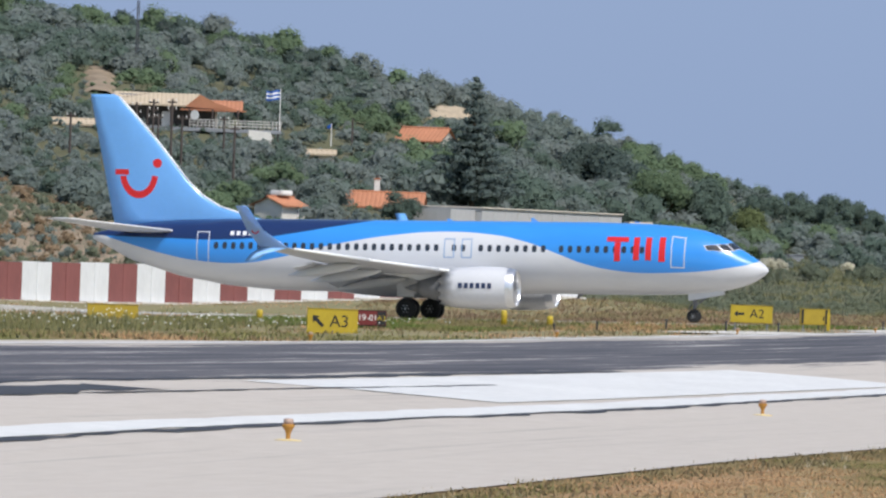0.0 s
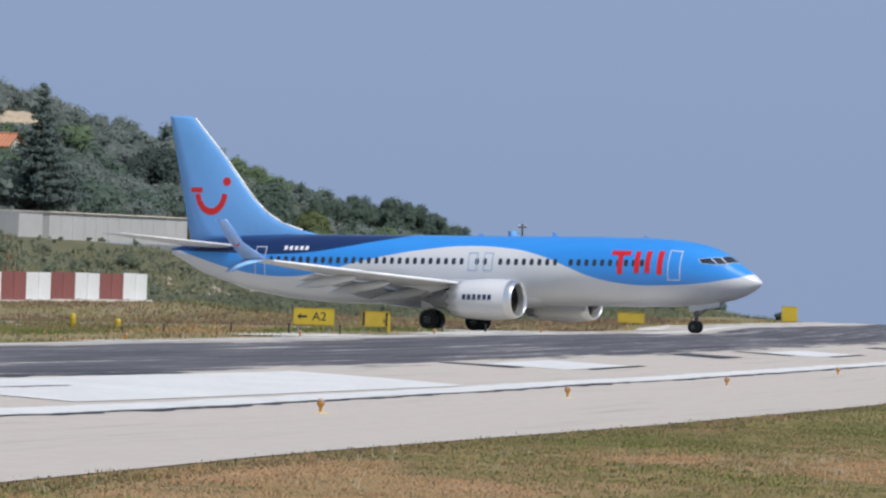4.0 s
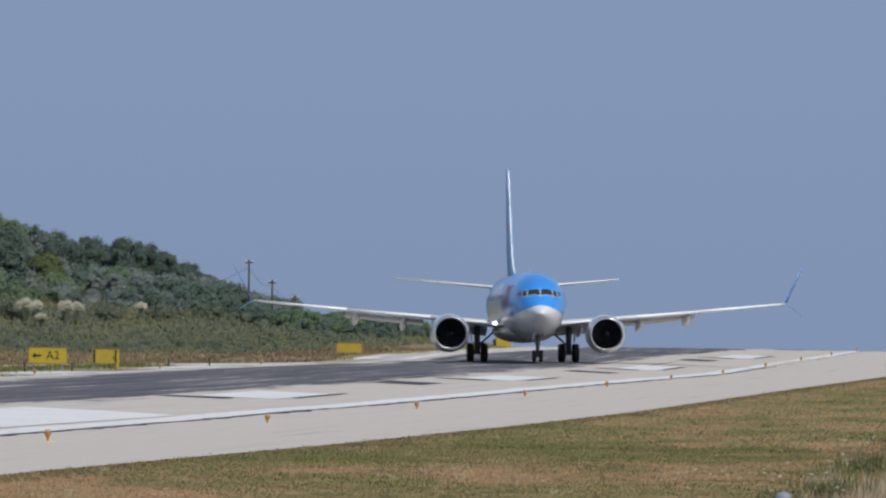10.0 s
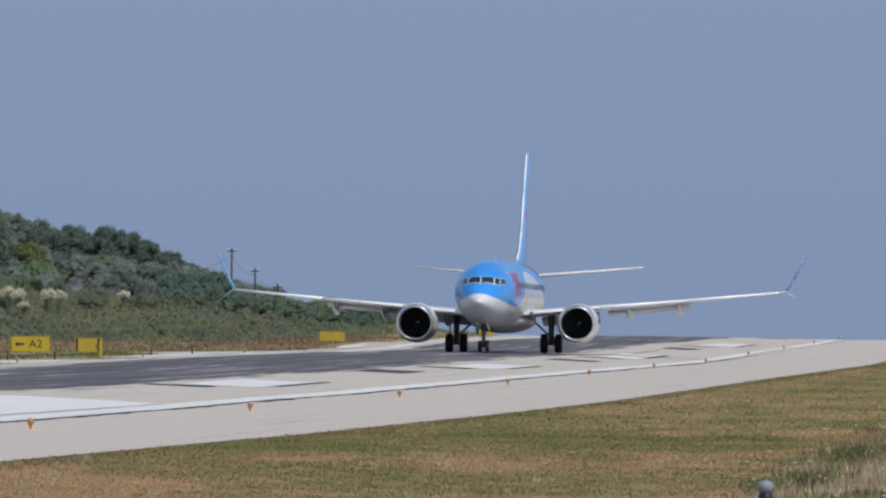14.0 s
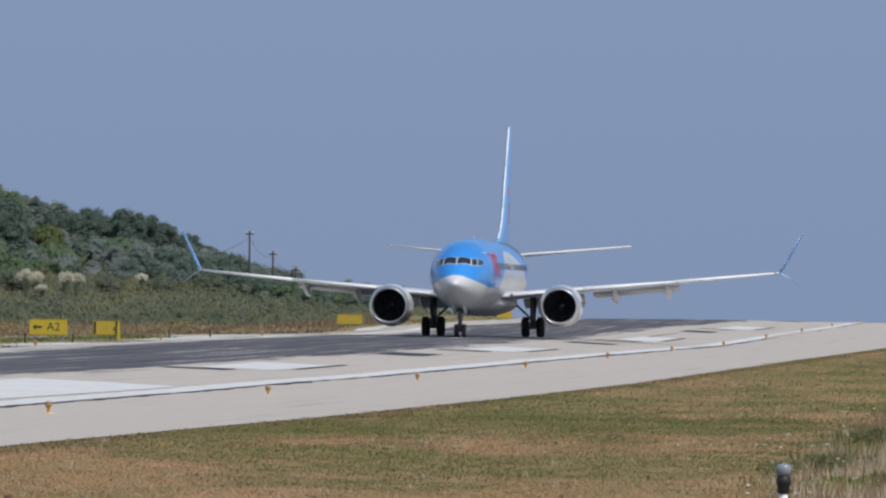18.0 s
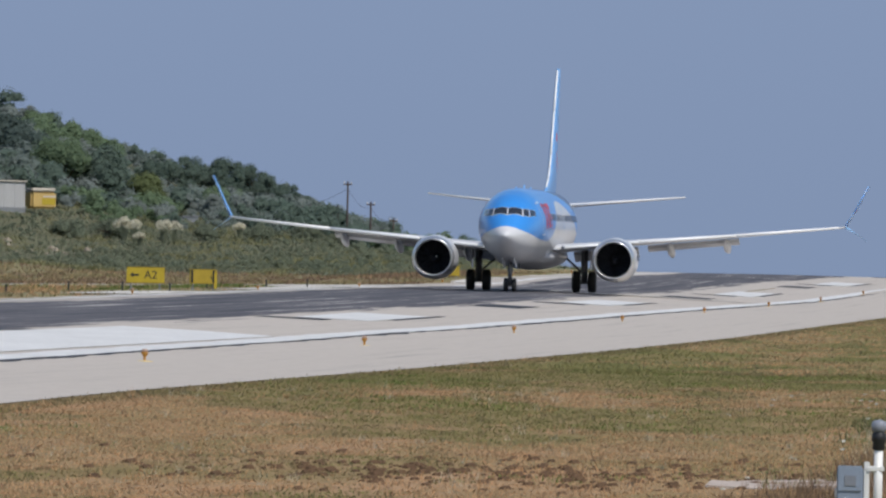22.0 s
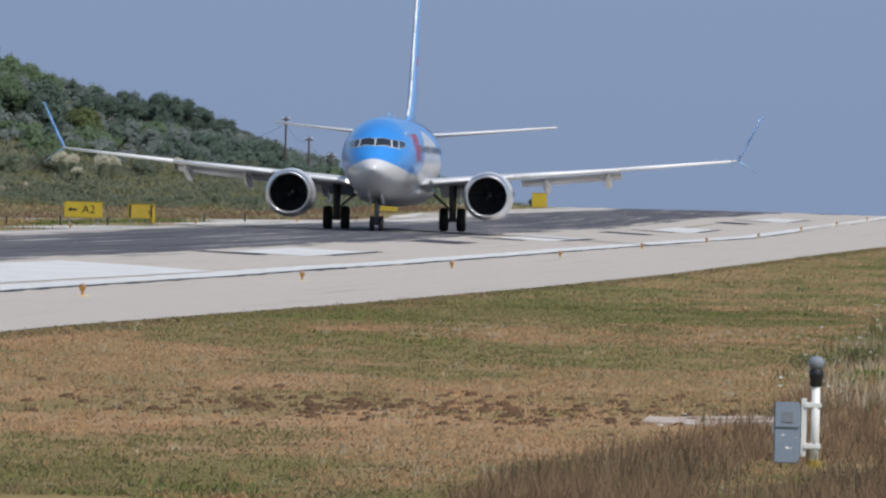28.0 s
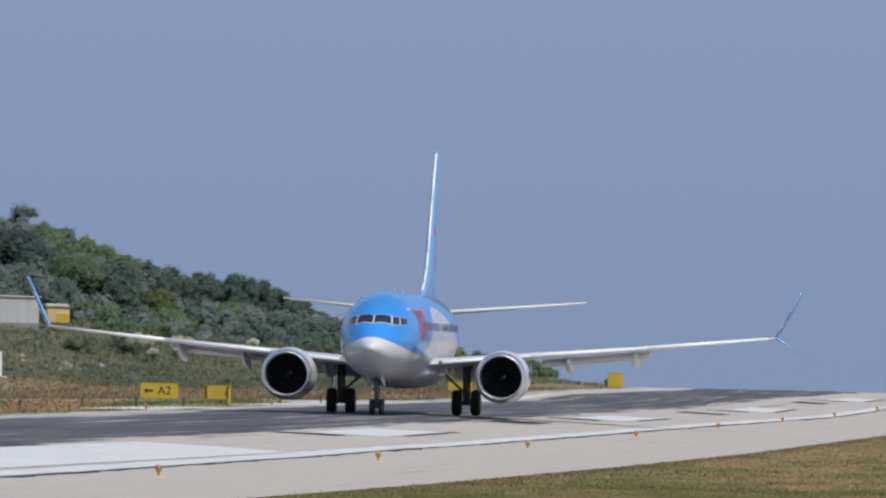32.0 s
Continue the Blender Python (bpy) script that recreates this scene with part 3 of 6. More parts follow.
def house(name, x, y, z, w, d, h, rise, tile, wall, label, turn=0.0, windows=(), chimney=None, over=0.35):
    e = thing(name, pose(x, y, z, 0, 0, turn), label, "house", "hillside houses")
    out = [(-d / 2, -2.0), (d / 2, -2.0), (d / 2, h), (0, h + rise * 0.93), (-d / 2, h)]
    part("wall", prism(out, -w / 2, w / 2, "X"), wall, e)
    n = max(6, int(w / 0.34))
    k = (d / 2 + over) / (d / 2)
    for s in (1, -1):
        m = pose(0, -s * (d / 2 + over), h - rise * over / (d / 2) + 0.03, 0, 0, 0 if s > 0 else 180)
        part("roof", tiled_slope(w + 0.5, d / 2 + over, rise * k, n), tile, e, at=m)
    part("ridge", tube(bmesh.new(), (-w / 2 - 0.25, 0, h + rise + 0.05), (w / 2 + 0.25, 0, h + rise + 0.05), 0.10, seg=8), tile, e)
    for wx, wz, ww, wh in windows:
        win = part("window", boxed((wx - ww / 2, -d / 2 - 0.03, wz), (wx + ww / 2, -d / 2 + 0.05, wz + wh)), M_DARKGLASS, e)
        bm = bmesh.new()
        for lo, hi in (((wx - ww / 2 - 0.06, wz - 0.06), (wx + ww / 2 + 0.06, wz)), ((wx - ww / 2 - 0.06, wz + wh), (wx + ww / 2 + 0.06, wz + wh + 0.06)),
                       ((wx - ww / 2 - 0.06, wz), (wx - ww / 2, wz + wh)), ((wx + ww / 2, wz), (wx + ww / 2 + 0.06, wz + wh))):
            box(bm, (lo[0], -d / 2 - 0.06, lo[1]), (hi[0], -d / 2, hi[1]))
        part("frame", bm, M_WHITEWALL, win)
    if chimney:
        cx, ch = chimney
        c = part("chimney", boxed((cx - 0.22, 0.1, h + rise * 0.6), (cx + 0.22, 0.55, h + rise + ch), 0.02), M_WHITEWALL, e, "whitewashed chimney")
        part("chimney_cap", boxed((cx - 0.26, 0.05, h + rise + ch), (cx + 0.26, 0.6, h + rise + ch + 0.12), 0.02), M_TILE, c)
        part("chimney_pot", tube(bmesh.new(), (cx, 0.32, h + rise + ch + 0.1), (cx, 0.32, h + rise + ch + 0.42), 0.16, 0.12, 10), M_SHADE, c)
    return e


# long terrace house with a half bleached, half terracotta roof
hx, hy, hz = -154.6, 944, 14.3
e = thing("house", pose(hx, hy, hz, 0, 0, 9), "hillside house with bleached and terracotta roofs, porch and railed terrace", "house", "hillside houses")
part("wall", boxed((-4.6, 0, -3), (3.4, 4.5, 2.0)), M_RENDER, e, "shaded cream wall")
# near-black sheet over the wall, painted as the shade under the porch roof
part("porch_shade", boxed((-4.3, -0.05, 0.1), (3.2, 0.0, 1.9)), M_SHADE, e, "dark sheet for the shade under the porch")
part("roof", tiled_slope(7.4, 3.2, 1.05, 20), M_TILEPALE, e, "bleached tile roof", at=pose(-1.9, -1.4, 1.85))
part("roof", tiled_slope(7.4, 3.2, 1.05, 20), M_TILEPALE, e, "bleached tile roof", at=pose(-1.9, 5.0, 1.85, 0, 0, 180))
part("gable", prism([(0.6, 1.75), (5.4, 1.55), (3.2, 2.15), (1.9, 2.85)], -1.45, -1.2), M_TILE, e, "terracotta gable front")
part("roof", tiled_slope(4.8, 2.6, 0.9, 13), M_TILE, e, "terracotta tile roof", at=pose(3.2, -1.5, 1.50))
part("eave", boxed((0.2, -1.6, 1.45), (5.9, -1.3, 1.58), 0.02), M_TILE, e)
part("floor_slab", boxed((-5.2, -2.2, -0.35), (9.0, 0.0, -0.05), 0.02), M_GREY, e, "grey terrace slab")
for px_ in (-4.4, -2.6, -0.6, 1.0, 3.0, 5.2, 6.9, 8.7):
    part("post", tube(bmesh.new(), (px_, -1.9, -2.6), (px_, -1.9, 1.6 if px_ < 5.5 else 0.5), 0.09, seg=6), M_WOOD, e)
for rz in (0.18, 0.42, 0.66):
    part("rail", boxed((1.0, -2.1, rz), (9.0, -2.05, rz + 0.05)), M_WHITEWALL, e)
for k in range(24):
    part("baluster", boxed((1.05 + k * 0.34, -2.09, -0.05), (1.09 + k * 0.34, -2.06, 0.66)), M_WHITEWALL, e)
part("door", boxed((-1.4, -0.12, 0), (-0.5, -0.04, 1.3)), M_WHITEWALL, e, "pale door")
bm = bmesh.new()
lathe(bm, [(0, 0.05), (0.06, 0.25), (0.16, 0.42), (0.17, 0.43)], "Y", 20, Matrix.Translation((1.55, -1.75, 1.05)) @ Matrix.Rotation(radians(150), 4, "Z"))
part("satellite_dish", bm, M_WHITE, e, "white satellite dish")
part("awning", prism([(6.2, -0.05), (8.0, -0.2), (8.6, -1.3), (6.0, -1.2)], -2.4, -2.3), M_WHITEWALL, e, "white awning below the terrace")
part("water_tank", boxed((-5.2, 1.0, 2.0), (-3.6, 2.0, 2.75), 0.08), M_GREY, e, "grey water tank")

house("house", -129.4, 897, 6.8, 6.2, 4.2, 1.05, 1.05, M_TILE, M_RENDER, "low house with terracotta tile roof and whitewashed chimney", 4, ((0.6, -0.1, 0.9, 0.8),), (-0.7, 1.05))
house("house", -138.7, 985, 13.6, 4.2, 3.6, 0.9, 1.0, M_TILE, M_RENDER, "hillside house with a bright terracotta roof among trees", -14, ((0.4, 0.1, 0.6, 0.6),))
shed = house("house", -132.9, 864, 6.0, 3.0, 2.7, 1.45, 0.55, M_TILE, M_WHITEWALL, "small whitewashed house with an orange roof edge", 62, ())
part("water_heater", boxed((-0.6, -0.6, 2.15), (0.9, 0.6, 2.55), 0.08), M_WHITE, shed, "white rooftop water heater")
house("house", -141.0, 938, 11.35, 2.1, 2.0, 1.0, 0.25, M_TILEPALE, M_RENDER, "small cream outbuilding among trees", 6, ())
house("house", -162.0, 934, 13.4, 3.2, 2.4, 0.75, 0.35, M_TILEPALE, M_WHITEWALL, "small pale stone shed on the slope", 12, ((-0.4, 0.1, 0.7, 0.45),))

# long white warehouse-like trailer building with an ochre end unit
bx0, bx1 = Vector((-120.4, 890, 0)), Vector((-111.8, 913, 0))
bd_ = (bx1 - bx0).normalized()
bang = math.degrees(math.atan2(bd_.y, bd_.x))
bl = (bx1 - bx0).length
e = thing("warehouse", pose(bx0.x, bx0.y, 5.4, 0, 0, bang), "long low pale grey warehouse with a flat roof behind the field", "building")
part("wall", boxed((0, 0, -2.5), (bl, 6, 2.45), 0.03), M_WAREGREY, e, "pale grey wall")
part("roof", boxed((-0.1, -0.15, 2.45), (bl + 0.1, 6.2, 2.58), 0.03), M_RENDER, e, "thin pale roof edge")
part("plinth", boxed((0.1, -0.08, -2.4), (bl - 0.1, 0.0, 0.22)), M_GREY, e, "grey plinth")
for k in range(1, 12):
    part("wall_joint", boxed((bl * k / 12 - 0.03, -0.03, 0.22), (bl * k / 12 + 0.03, 0.0, 2.42)), M_WAREGREY, e)
part("side_wing", boxed((-4.2, 0.6, -2.0), (-0.02, 5, 2.3), 0.03), M_WAREGREY, e, "lower pale side wing")
e = thing("container", pose(-111.5, 914, 5.6, 0, 0, 22), "ochre yellow box-like cabin beside the warehouse", "cabin")
part("body", boxed((0.1, 0, -0.05), (2.4, 2.2, 1.5), 0.2), M_OCHRE, e)
part("stripe", boxed((1.2, -0.02, 0.95), (2.35, 0.0, 1.1)), M_RENDER, e)
part("side_panel", boxed((1.1, -0.03, 0.3), (2.3, -0.005, 0.85), 0.01), M_YELLOW, e, "brighter yellow panel")
part("roof", boxed((0.12, -0.06, 1.42), (2.38, 2.2, 1.78), 0.14), M_RENDER, e)
e = thing("roadside_cabinet", pose(-101.6, 955, 3.7, 0, 0, 15), "grey roadside hut half hidden in the scrub", "hut")
part("body", boxed((-0.7, 0, -0.5), (0.7, 1.0, 1.5), 0.05), M_GREY, e)
part("roof", boxed((-0.8, -0.1, 1.5), (0.8, 1.1, 1.6), 0.03), M_GREY, e)
part("door", boxed((-0.6, -0.03, 0.0), (0.0, 0.0, 1.3), 0.01), M_GREY, e)


def utility_pole(x, y, z, h, arms=1, label="weathered wooden utility pole with a crossarm"):
    e = thing("utility_pole", pose(x, y, z), label, "pole", "utility poles")
    part("shaft", tube(bmesh.new(), (0, 0, -1.5), (0, 0, h), 0.12, 0.08, 10), M_WOOD, e)
    for k in range(arms):
        part("crossarm", boxed((-0.4, -0.06, h - 0.35 - 0.6 * k), (0.4, 0.06, h - 0.22 - 0.6 * k), 0.01), M_WOOD, e)
        for sx in (-0.33, 0.0, 0.33):
            part("insulator", tube(bmesh.new(), (sx, 0, h - 0.22 - 0.6 * k), (sx, 0, h - 0.02 - 0.6 * k), 0.05, 0.03, 6), M_WHITEWALL, e)
    return e


utility_pole(-91.3, 1000, 4.4, 4.6)
utility_pole(-92.3, 1001, 4.4, 2.3, 0, "short bare wooden pole beside a utility pole")
utility_pole(-89.4, 1004, 4.0, 3.1)
utility_pole(-87.7, 1010, 3.4, 2.2)
utility_pole(-147.8, 891, 9.2, 6.6, 3)
utility_pole(-146.6, 893, 9.5, 6.4, 2)
utility_pole(-138.0, 872, 7.0, 6.6)
utility_pole(-144.2, 905, 10.0, 4.8, 1)
utility_pole(-156.2, 900, 11.0, 3.6)
utility_pole(-147.2, 890, 9.0, 5.6, 1)
utility_pole(-145.9, 894, 9.4, 5.2, 1)
utility_pole(-150.4, 898, 10.2, 5.4, 2)
utility_pole(-140.2, 950, 12.0, 3.6, 0, "bare grey pole on the wooded slope")
# wires between poles
wires = thing("power_line", pose(0, 0, 0), "thin sagging wires strung between the utility poles", "power line")
for (a, b) in (((-91.3, 1000, 8.3), (-89.4, 1004, 6.5)), ((-91.3, 1000, 8.3), (-98.5, 1010, 6.6)), ((-89.4, 1004, 6.5), (-87.7, 1010, 5.4)), ((-147.8, 891, 16.4), (-158.5, 880, 15.2))):
    bm = bmesh.new()
    a, b = Vector(a), Vector(b)
    for k in range(8):
        p, q = a.lerp(b, k / 8), a.lerp(b, (k + 1) / 8)
        p.z -= 0.6 * math.sin(math.pi * k / 8)
        q.z -= 0.6 * math.sin(math.pi * (k + 1) / 8)
        tube(bm, p, q, 0.014, seg=4)
    part("wire", bm, M_TAR, wires)

mast = thing("radio_mast", pose(-168.5, 1003, height(-168.5, 1003) - 1.2), "tall thin lattice radio mast with guy wires on the hill", "mast")
for k in range(3):
    a = k * 2.094
    part("leg", tube(bmesh.new(), (0.16 * math.cos(a), 0.16 * math.sin(a), 0), (0.10 * math.cos(a), 0.10 * math.sin(a), 8.0), 0.05, seg=5), M_STRUTGREY, mast)
for k in range(14):
    part("rung", tube(bmesh.new(), (0.15 * math.cos(k * 2.094), 0.15 * math.sin(k * 2.094), 0.6 * k), (0.15 * math.cos(k * 2.094 + 2.094), 0.15 * math.sin(k * 2.094 + 2.094), 0.6 * k + 0.5), 0.02, seg=4), M_STRUTGREY, mast)
for sx in (-1, 1):
    part("guy_wire", tube(bmesh.new(), (0, 0, 7.4), (sx * 3.0, 0, 5.4), 0.015, seg=4), M_STRUTGREY, mast)


def flag(x, y, z, h, w, label, striped):
    e = thing("flag", pose(x, y, z), label, "flag", "flags")
    part("flagpole", tube(bmesh.new(), (0, 0, 0), (0, 0, h), 0.05, 0.035, 8), M_WHITE, e)
    n = 5 if striped else 1
    for k in range(n):
        bm = bmesh.new()
        prev = None
        z1 = h - 0.1 - w * 0.66 * k / n
        z0 = z1 - w * 0.66 / n
        for i in range(9):
            px_ = -w * i / 8
            py_ = 0.10 * math.sin(i * 1.1)
            dz = -0.12 * i / 8 + 0.05 * math.sin(i * 0.9)
            cur = [bm.verts.new((px_, py_ + o, zz + dz)) for zz in (z0, z1) for o in (-0.008, 0.008)]
            if prev:
                for a, b in ((0, 1), (1, 3), (3, 2), (2, 0)):
                    bm.faces.new((prev[a], prev[b], cur[b], cur[a]))
            prev = cur
        part("stripe", bm, M_BLUE if k % 2 == 0 else M_WHITE, e, "blue stripe" if k % 2 == 0 else "white stripe")
    return e


flag(-146.0, 946, 14.0, 3.9, 1.25, "blue and white striped flag on a white pole above the terrace", True)
flag(-142.5, 953, 13.2, 2.0, 0.4, "small furled blue flag on a short white pole", False)

# ---------------------------------------------------------------- hillside plants
rng = np.random.default_rng(7)


# open views on the slope: x, y, lowest height to be seen, half width, depth
KEEP = ((-154.6, 944, 13.5, 6.0, 120), (-148.5, 944, 13.6, 5.0, 120), (-129.3, 897, 7.4, 3.4, 70), (-138.9, 985, 14.2, 2.9, 120), (-143.0, 1032, 17.3, 2.0, 60), (-132.9, 864, 6.6, 1.9, 60), (-168.8, 985, 17.3, 2.4, 60),
        (-117.5, 899, 5.5, 6.5, 90), (-123.5, 886, 5.5, 4.5, 90), (-110.6, 916, 5.4, 2.6, 90), (-141.0, 938, 11.9, 1.5, 80), (-162, 934, 13.5, 1.8, 80), (-101.6, 955, 4.6, 1.4, 70))

def ball(level):
    b = bmesh.new()
    bmesh.ops.create_icosphere(b, subdivisions=level, radius=1)
    t = np.array([[tuple(v.co) for v in f.verts] for f in b.faces])
    b.free()
    c = t.mean(axis=1)
    return t[(c[:, 1] < 0.2) & (c[:, 2] > -0.4)]


BALLS = {2: ball(2), 3: ball(3)}


def clump_cloud(centres, radii, rng_, level=3, rough=0.11):
    """Leaf masses: a ruffled shell of overlapping small sprays for each clump."""
    t = BALLS[level]
    k, f = len(centres), len(t)
    mid = t.mean(axis=1, keepdims=True)
    grow = rng_.uniform(1.1, 1.7, (k, f, 1, 1))
    out = 1 + rng_.normal(0, rough, (k, f, 1, 1))
    ph = rng_.uniform(0, 6.28, (k, 1, 1, 3))
    lump = 1 + 0.2 * np.sin(mid[None, ..., 0:1] * 3.6 + ph[..., 0:1]) * np.sin(mid[None, ..., 2:3] * 3.7 + ph[..., 1:2])
    v = mid[None] * out * lump + (t - mid)[None] * grow + mid[None] * rng_.normal(0, 0.065, (k, f, 3, 1)) + rng_.normal(0, 0.03, (k, f, 3, 3))
    v = v * radii[:, None, None, None] * np.array([1, 1, 0.9]) + centres[:, None, None, :]
    nrm = 0.45 * mid[None] + np.array([0.12, -0.3, 0.42]) + rng_.normal(0, 0.22, (k, f, 1, 3)) + 0 * v
    return v.reshape(-1, 3), nrm.reshape(-1, 3)


def tree_shape(r, lobes):
    """Offsets and sizes of the leaf clumps of trees of radius r: a spreading, uneven crown."""
    k = len(r)
    stretch = rng.uniform(0.6, 1.0, k)
    cs, rs = [], []
    for i in range(lobes):
        a = 2 * np.pi * (i / max(1, lobes - 1)) + rng.uniform(0, 6.28, k)
        out = r * (0.0 if i == 0 else 1.0) * rng.uniform(0.35, 0.8, k)
        up = r * stretch * (1.15 if i == 0 else 1.0) * rng.uniform(0.55, 1.55, k)
        cs.append(np.stack([out * np.cos(a), out * np.sin(a), up], axis=1))
        rs.append(r * rng.uniform(0.30, 0.58, k) * (1.25 if i == 0 else 1.0))
    return cs, rs


def wood(name, count, x0, x1, y0, y1, mats, r_lo, r_hi, leaves, leaf_size, test=None, label="", lobes=5, patchy=0.15):
    """Many small trees on the slope, as one object for each kind of leaf."""
    k = count * 3
    x, y = rng.uniform(x0, x1, k), rng.uniform(y0, y1, k)
    ok = (x / y > -0.20) & (x / y < -0.073)
    if test is not None:
        ok &= test(x, y)
    x, y = x[ok][:count], y[ok][:count]
    r = r_lo + (r_hi - r_lo) * rng.uniform(0, 1, len(x)) ** 1.7
    tall = np.array([noise.noise(Vector((a * 0.05, b * 0.02, 9.4))) for a, b in zip(x, y)])
    r = r * (1 + 0.55 * tall)
    ground_z = lie(x, y)
    for hx_, hy_, hz_, half, deep in KEEP:
        lane = (y < hy_ + 5) & (y > hy_ - deep) & (np.abs(x - hx_ * (y - 40) / (hy_ - 40)) < half + 0.6 * r)
        sight = 2.9 + (hz_ - 2.9) * (y - 40) / (hy_ - 40)
        r = np.where(lane, np.minimum(r, np.maximum(0.3, (sight - ground_z) / 1.9)), r)
    ok = r > 0.12
    x, y, r = x[ok], y[ok], r[ok]
    pick = np.array([noise.noise(Vector((a * 0.07, b * 0.03, 3.1))) for a, b in zip(x, y)]) + rng.normal(0, patchy, len(x))
    edges = np.quantile(pick, np.linspace(0, 1, len(mats) + 1)[1:-1])
    kind = np.digitize(pick, edges)
    for i, mt in enumerate(mats):
        sel = kind == i
        if not sel.any():
            continue
        at_ = np.stack([x[sel], y[sel], lie(x[sel], y[sel])], axis=1)
        cs, rs = tree_shape(r[sel], lobes)
        c_all, r_all = np.concatenate([c + at_ for c in cs]), np.concatenate(rs)
        v, vn = leaf_cloud(c_all, r_all * 1.12, leaves * len(at_), leaf_size, rng, 0.9, True)
        w, wn = clump_cloud(c_all, r_all * 0.84, rng, 2, 0.22)
        tagged(new(name, tri_mesh(name, np.concatenate([v, w]), mt, np.concatenate([vn, wn]))), label, "woodland", kind="stuff")


def bank(x, y):
    return (y < 870 - (x + 157) * 2.2) & (x < -126) & (y < 880)


wood("hillside_wood", 3200, -205, -92, 812, 1085, (M_OAK, M_OLIVE, M_OLIVE2, M_OLIVE, M_OAK, M_OLIVE2, M_BRIGHT), 0.52, 1.42, 270, 0.07, lambda x, y: ~bank(x, y) & (y > np.interp(x, [-150, -127, -121, -110, -105, -95], [820, 850, 900, 925, 925, 945])),
     "dense olive and oak wood covering the hillside", 6)
wood("roadside_scrub", 1500, -134, -72, 800, 1000, (M_SCRUB, M_BUSH, M_SCRUB), 0.12, 0.5, 40, 0.06, lambda x, y: (y < np.interp(x, [-120, -105, -95, -70], [900, 940, 990, 1000])), "low mixed scrub along the field edge", 4)
wood("slope_shrubs", 900, -165, -132, 850, 945, (M_OLIVE, M_OLIVE2, M_OAK), 0.3, 0.6, 14, 0.08, lambda x, y: ~bank(x, y), "low olive shrubs on the slope below the houses", 4)
wood("low_hedge", 300, -98, -72, 930, 1030, (M_OAK, M_BRIGHT), 0.6, 1.0, 30, 0.09, lambda x, y: y > 1000 + (x + 98) * -2.8, "dark green hedge running down the slope")
wood("bank_scrub", 1100, -172, -124, 765, 885, (M_SCRUB, M_DRYBRUSH, M_OLIVE, M_DRYBRUSH), 0.25, 0.7, 24, 0.08, bank, "scattered dry scrub on the bare bank", 4)

# bare earth bank with stones
bm_me = grid_mesh("earth_bank", np.linspace(-172, -123, 60), np.linspace(762, 884, 70),
                  lambda X, Y: np.where((Y < 874 - (X + 157) * 2.2), lie(X, Y) + 0.12 + 0.25 * np.sin(X * 1.7 + Y * 0.3) * np.sin(Y * 0.5), lie(X, Y) - 1.0), M_EARTH)
tagged(new("ground_bank", bm_me), "bare brown earth bank with rubble", "bank", kind="structure")


def stones(name, count, x0, x1, y0, y1, s0, s1, mat, label):
    v = []
    for _ in range(count):
        x, y = rng.uniform(x0, x1), rng.uniform(y0, y1)
        s = rng.uniform(s0, s1)
        z = height(x, y)
        p = [np.array((x + s * a * rng.uniform(0.6, 1.1), y + s * b * rng.uniform(0.6, 1.1), z + s * c * rng.uniform(0.4, 0.8) + s * 0.15)) for a, b, c in ((1, 0, 0), (-1, 0, 0), (0, 1, 0), (0, -1, 0), (0, 0, 1), (0, 0, -1))]
        for a in (0, 1):
            for b in (2, 3):
                for c in (4, 5):
                    v += [p[a], p[b], p[c]]
    tagged(new(name, tri_mesh(name, np.array(v), mat)), label, "stones", kind="stuff")


tagged(new("ground_clearing", grid_mesh("ground_clearing", np.linspace(-146, -140.6, 24), np.linspace(1020, 1044, 24), lambda X, Y: lie(X, Y) + 0.7 - 1.4 * np.clip(np.hypot((X + 143.0) / 1.7, (Y - 1032) / 9) + 0.15 * np.sin(X * 2.3 + Y * 0.8) - 0.75, 0, 1), M_EARTH2)), "pale bare clearing on the wooded hill", "clearing", kind="structure")
tagged(new("ground_path", grid_mesh("ground_path", np.linspace(-173.0, -165.5, 30), np.linspace(974, 1002, 30), lambda X, Y: lie(X, Y) + 0.3 - 1.1 * np.clip((np.abs((X + 169.2) + (Y - 988) * 0.18) + 0.4 * np.sin(Y * 0.9) - 0.7) / 1.6, 0, 1), M_EARTH)), "bare orange-brown earth track on the wooded hill", "track", kind="structure")
stones("bank_rubble", 260, -168, -127, 770, 850, 0.10, 0.4, M_RUBBLE, "pale rubble on the earth bank")
stones("field_stones", 26, -110, -101, 850, 880, 0.2, 0.6, M_RUBBLEDULL, "pale stones at the end of the panel wall")


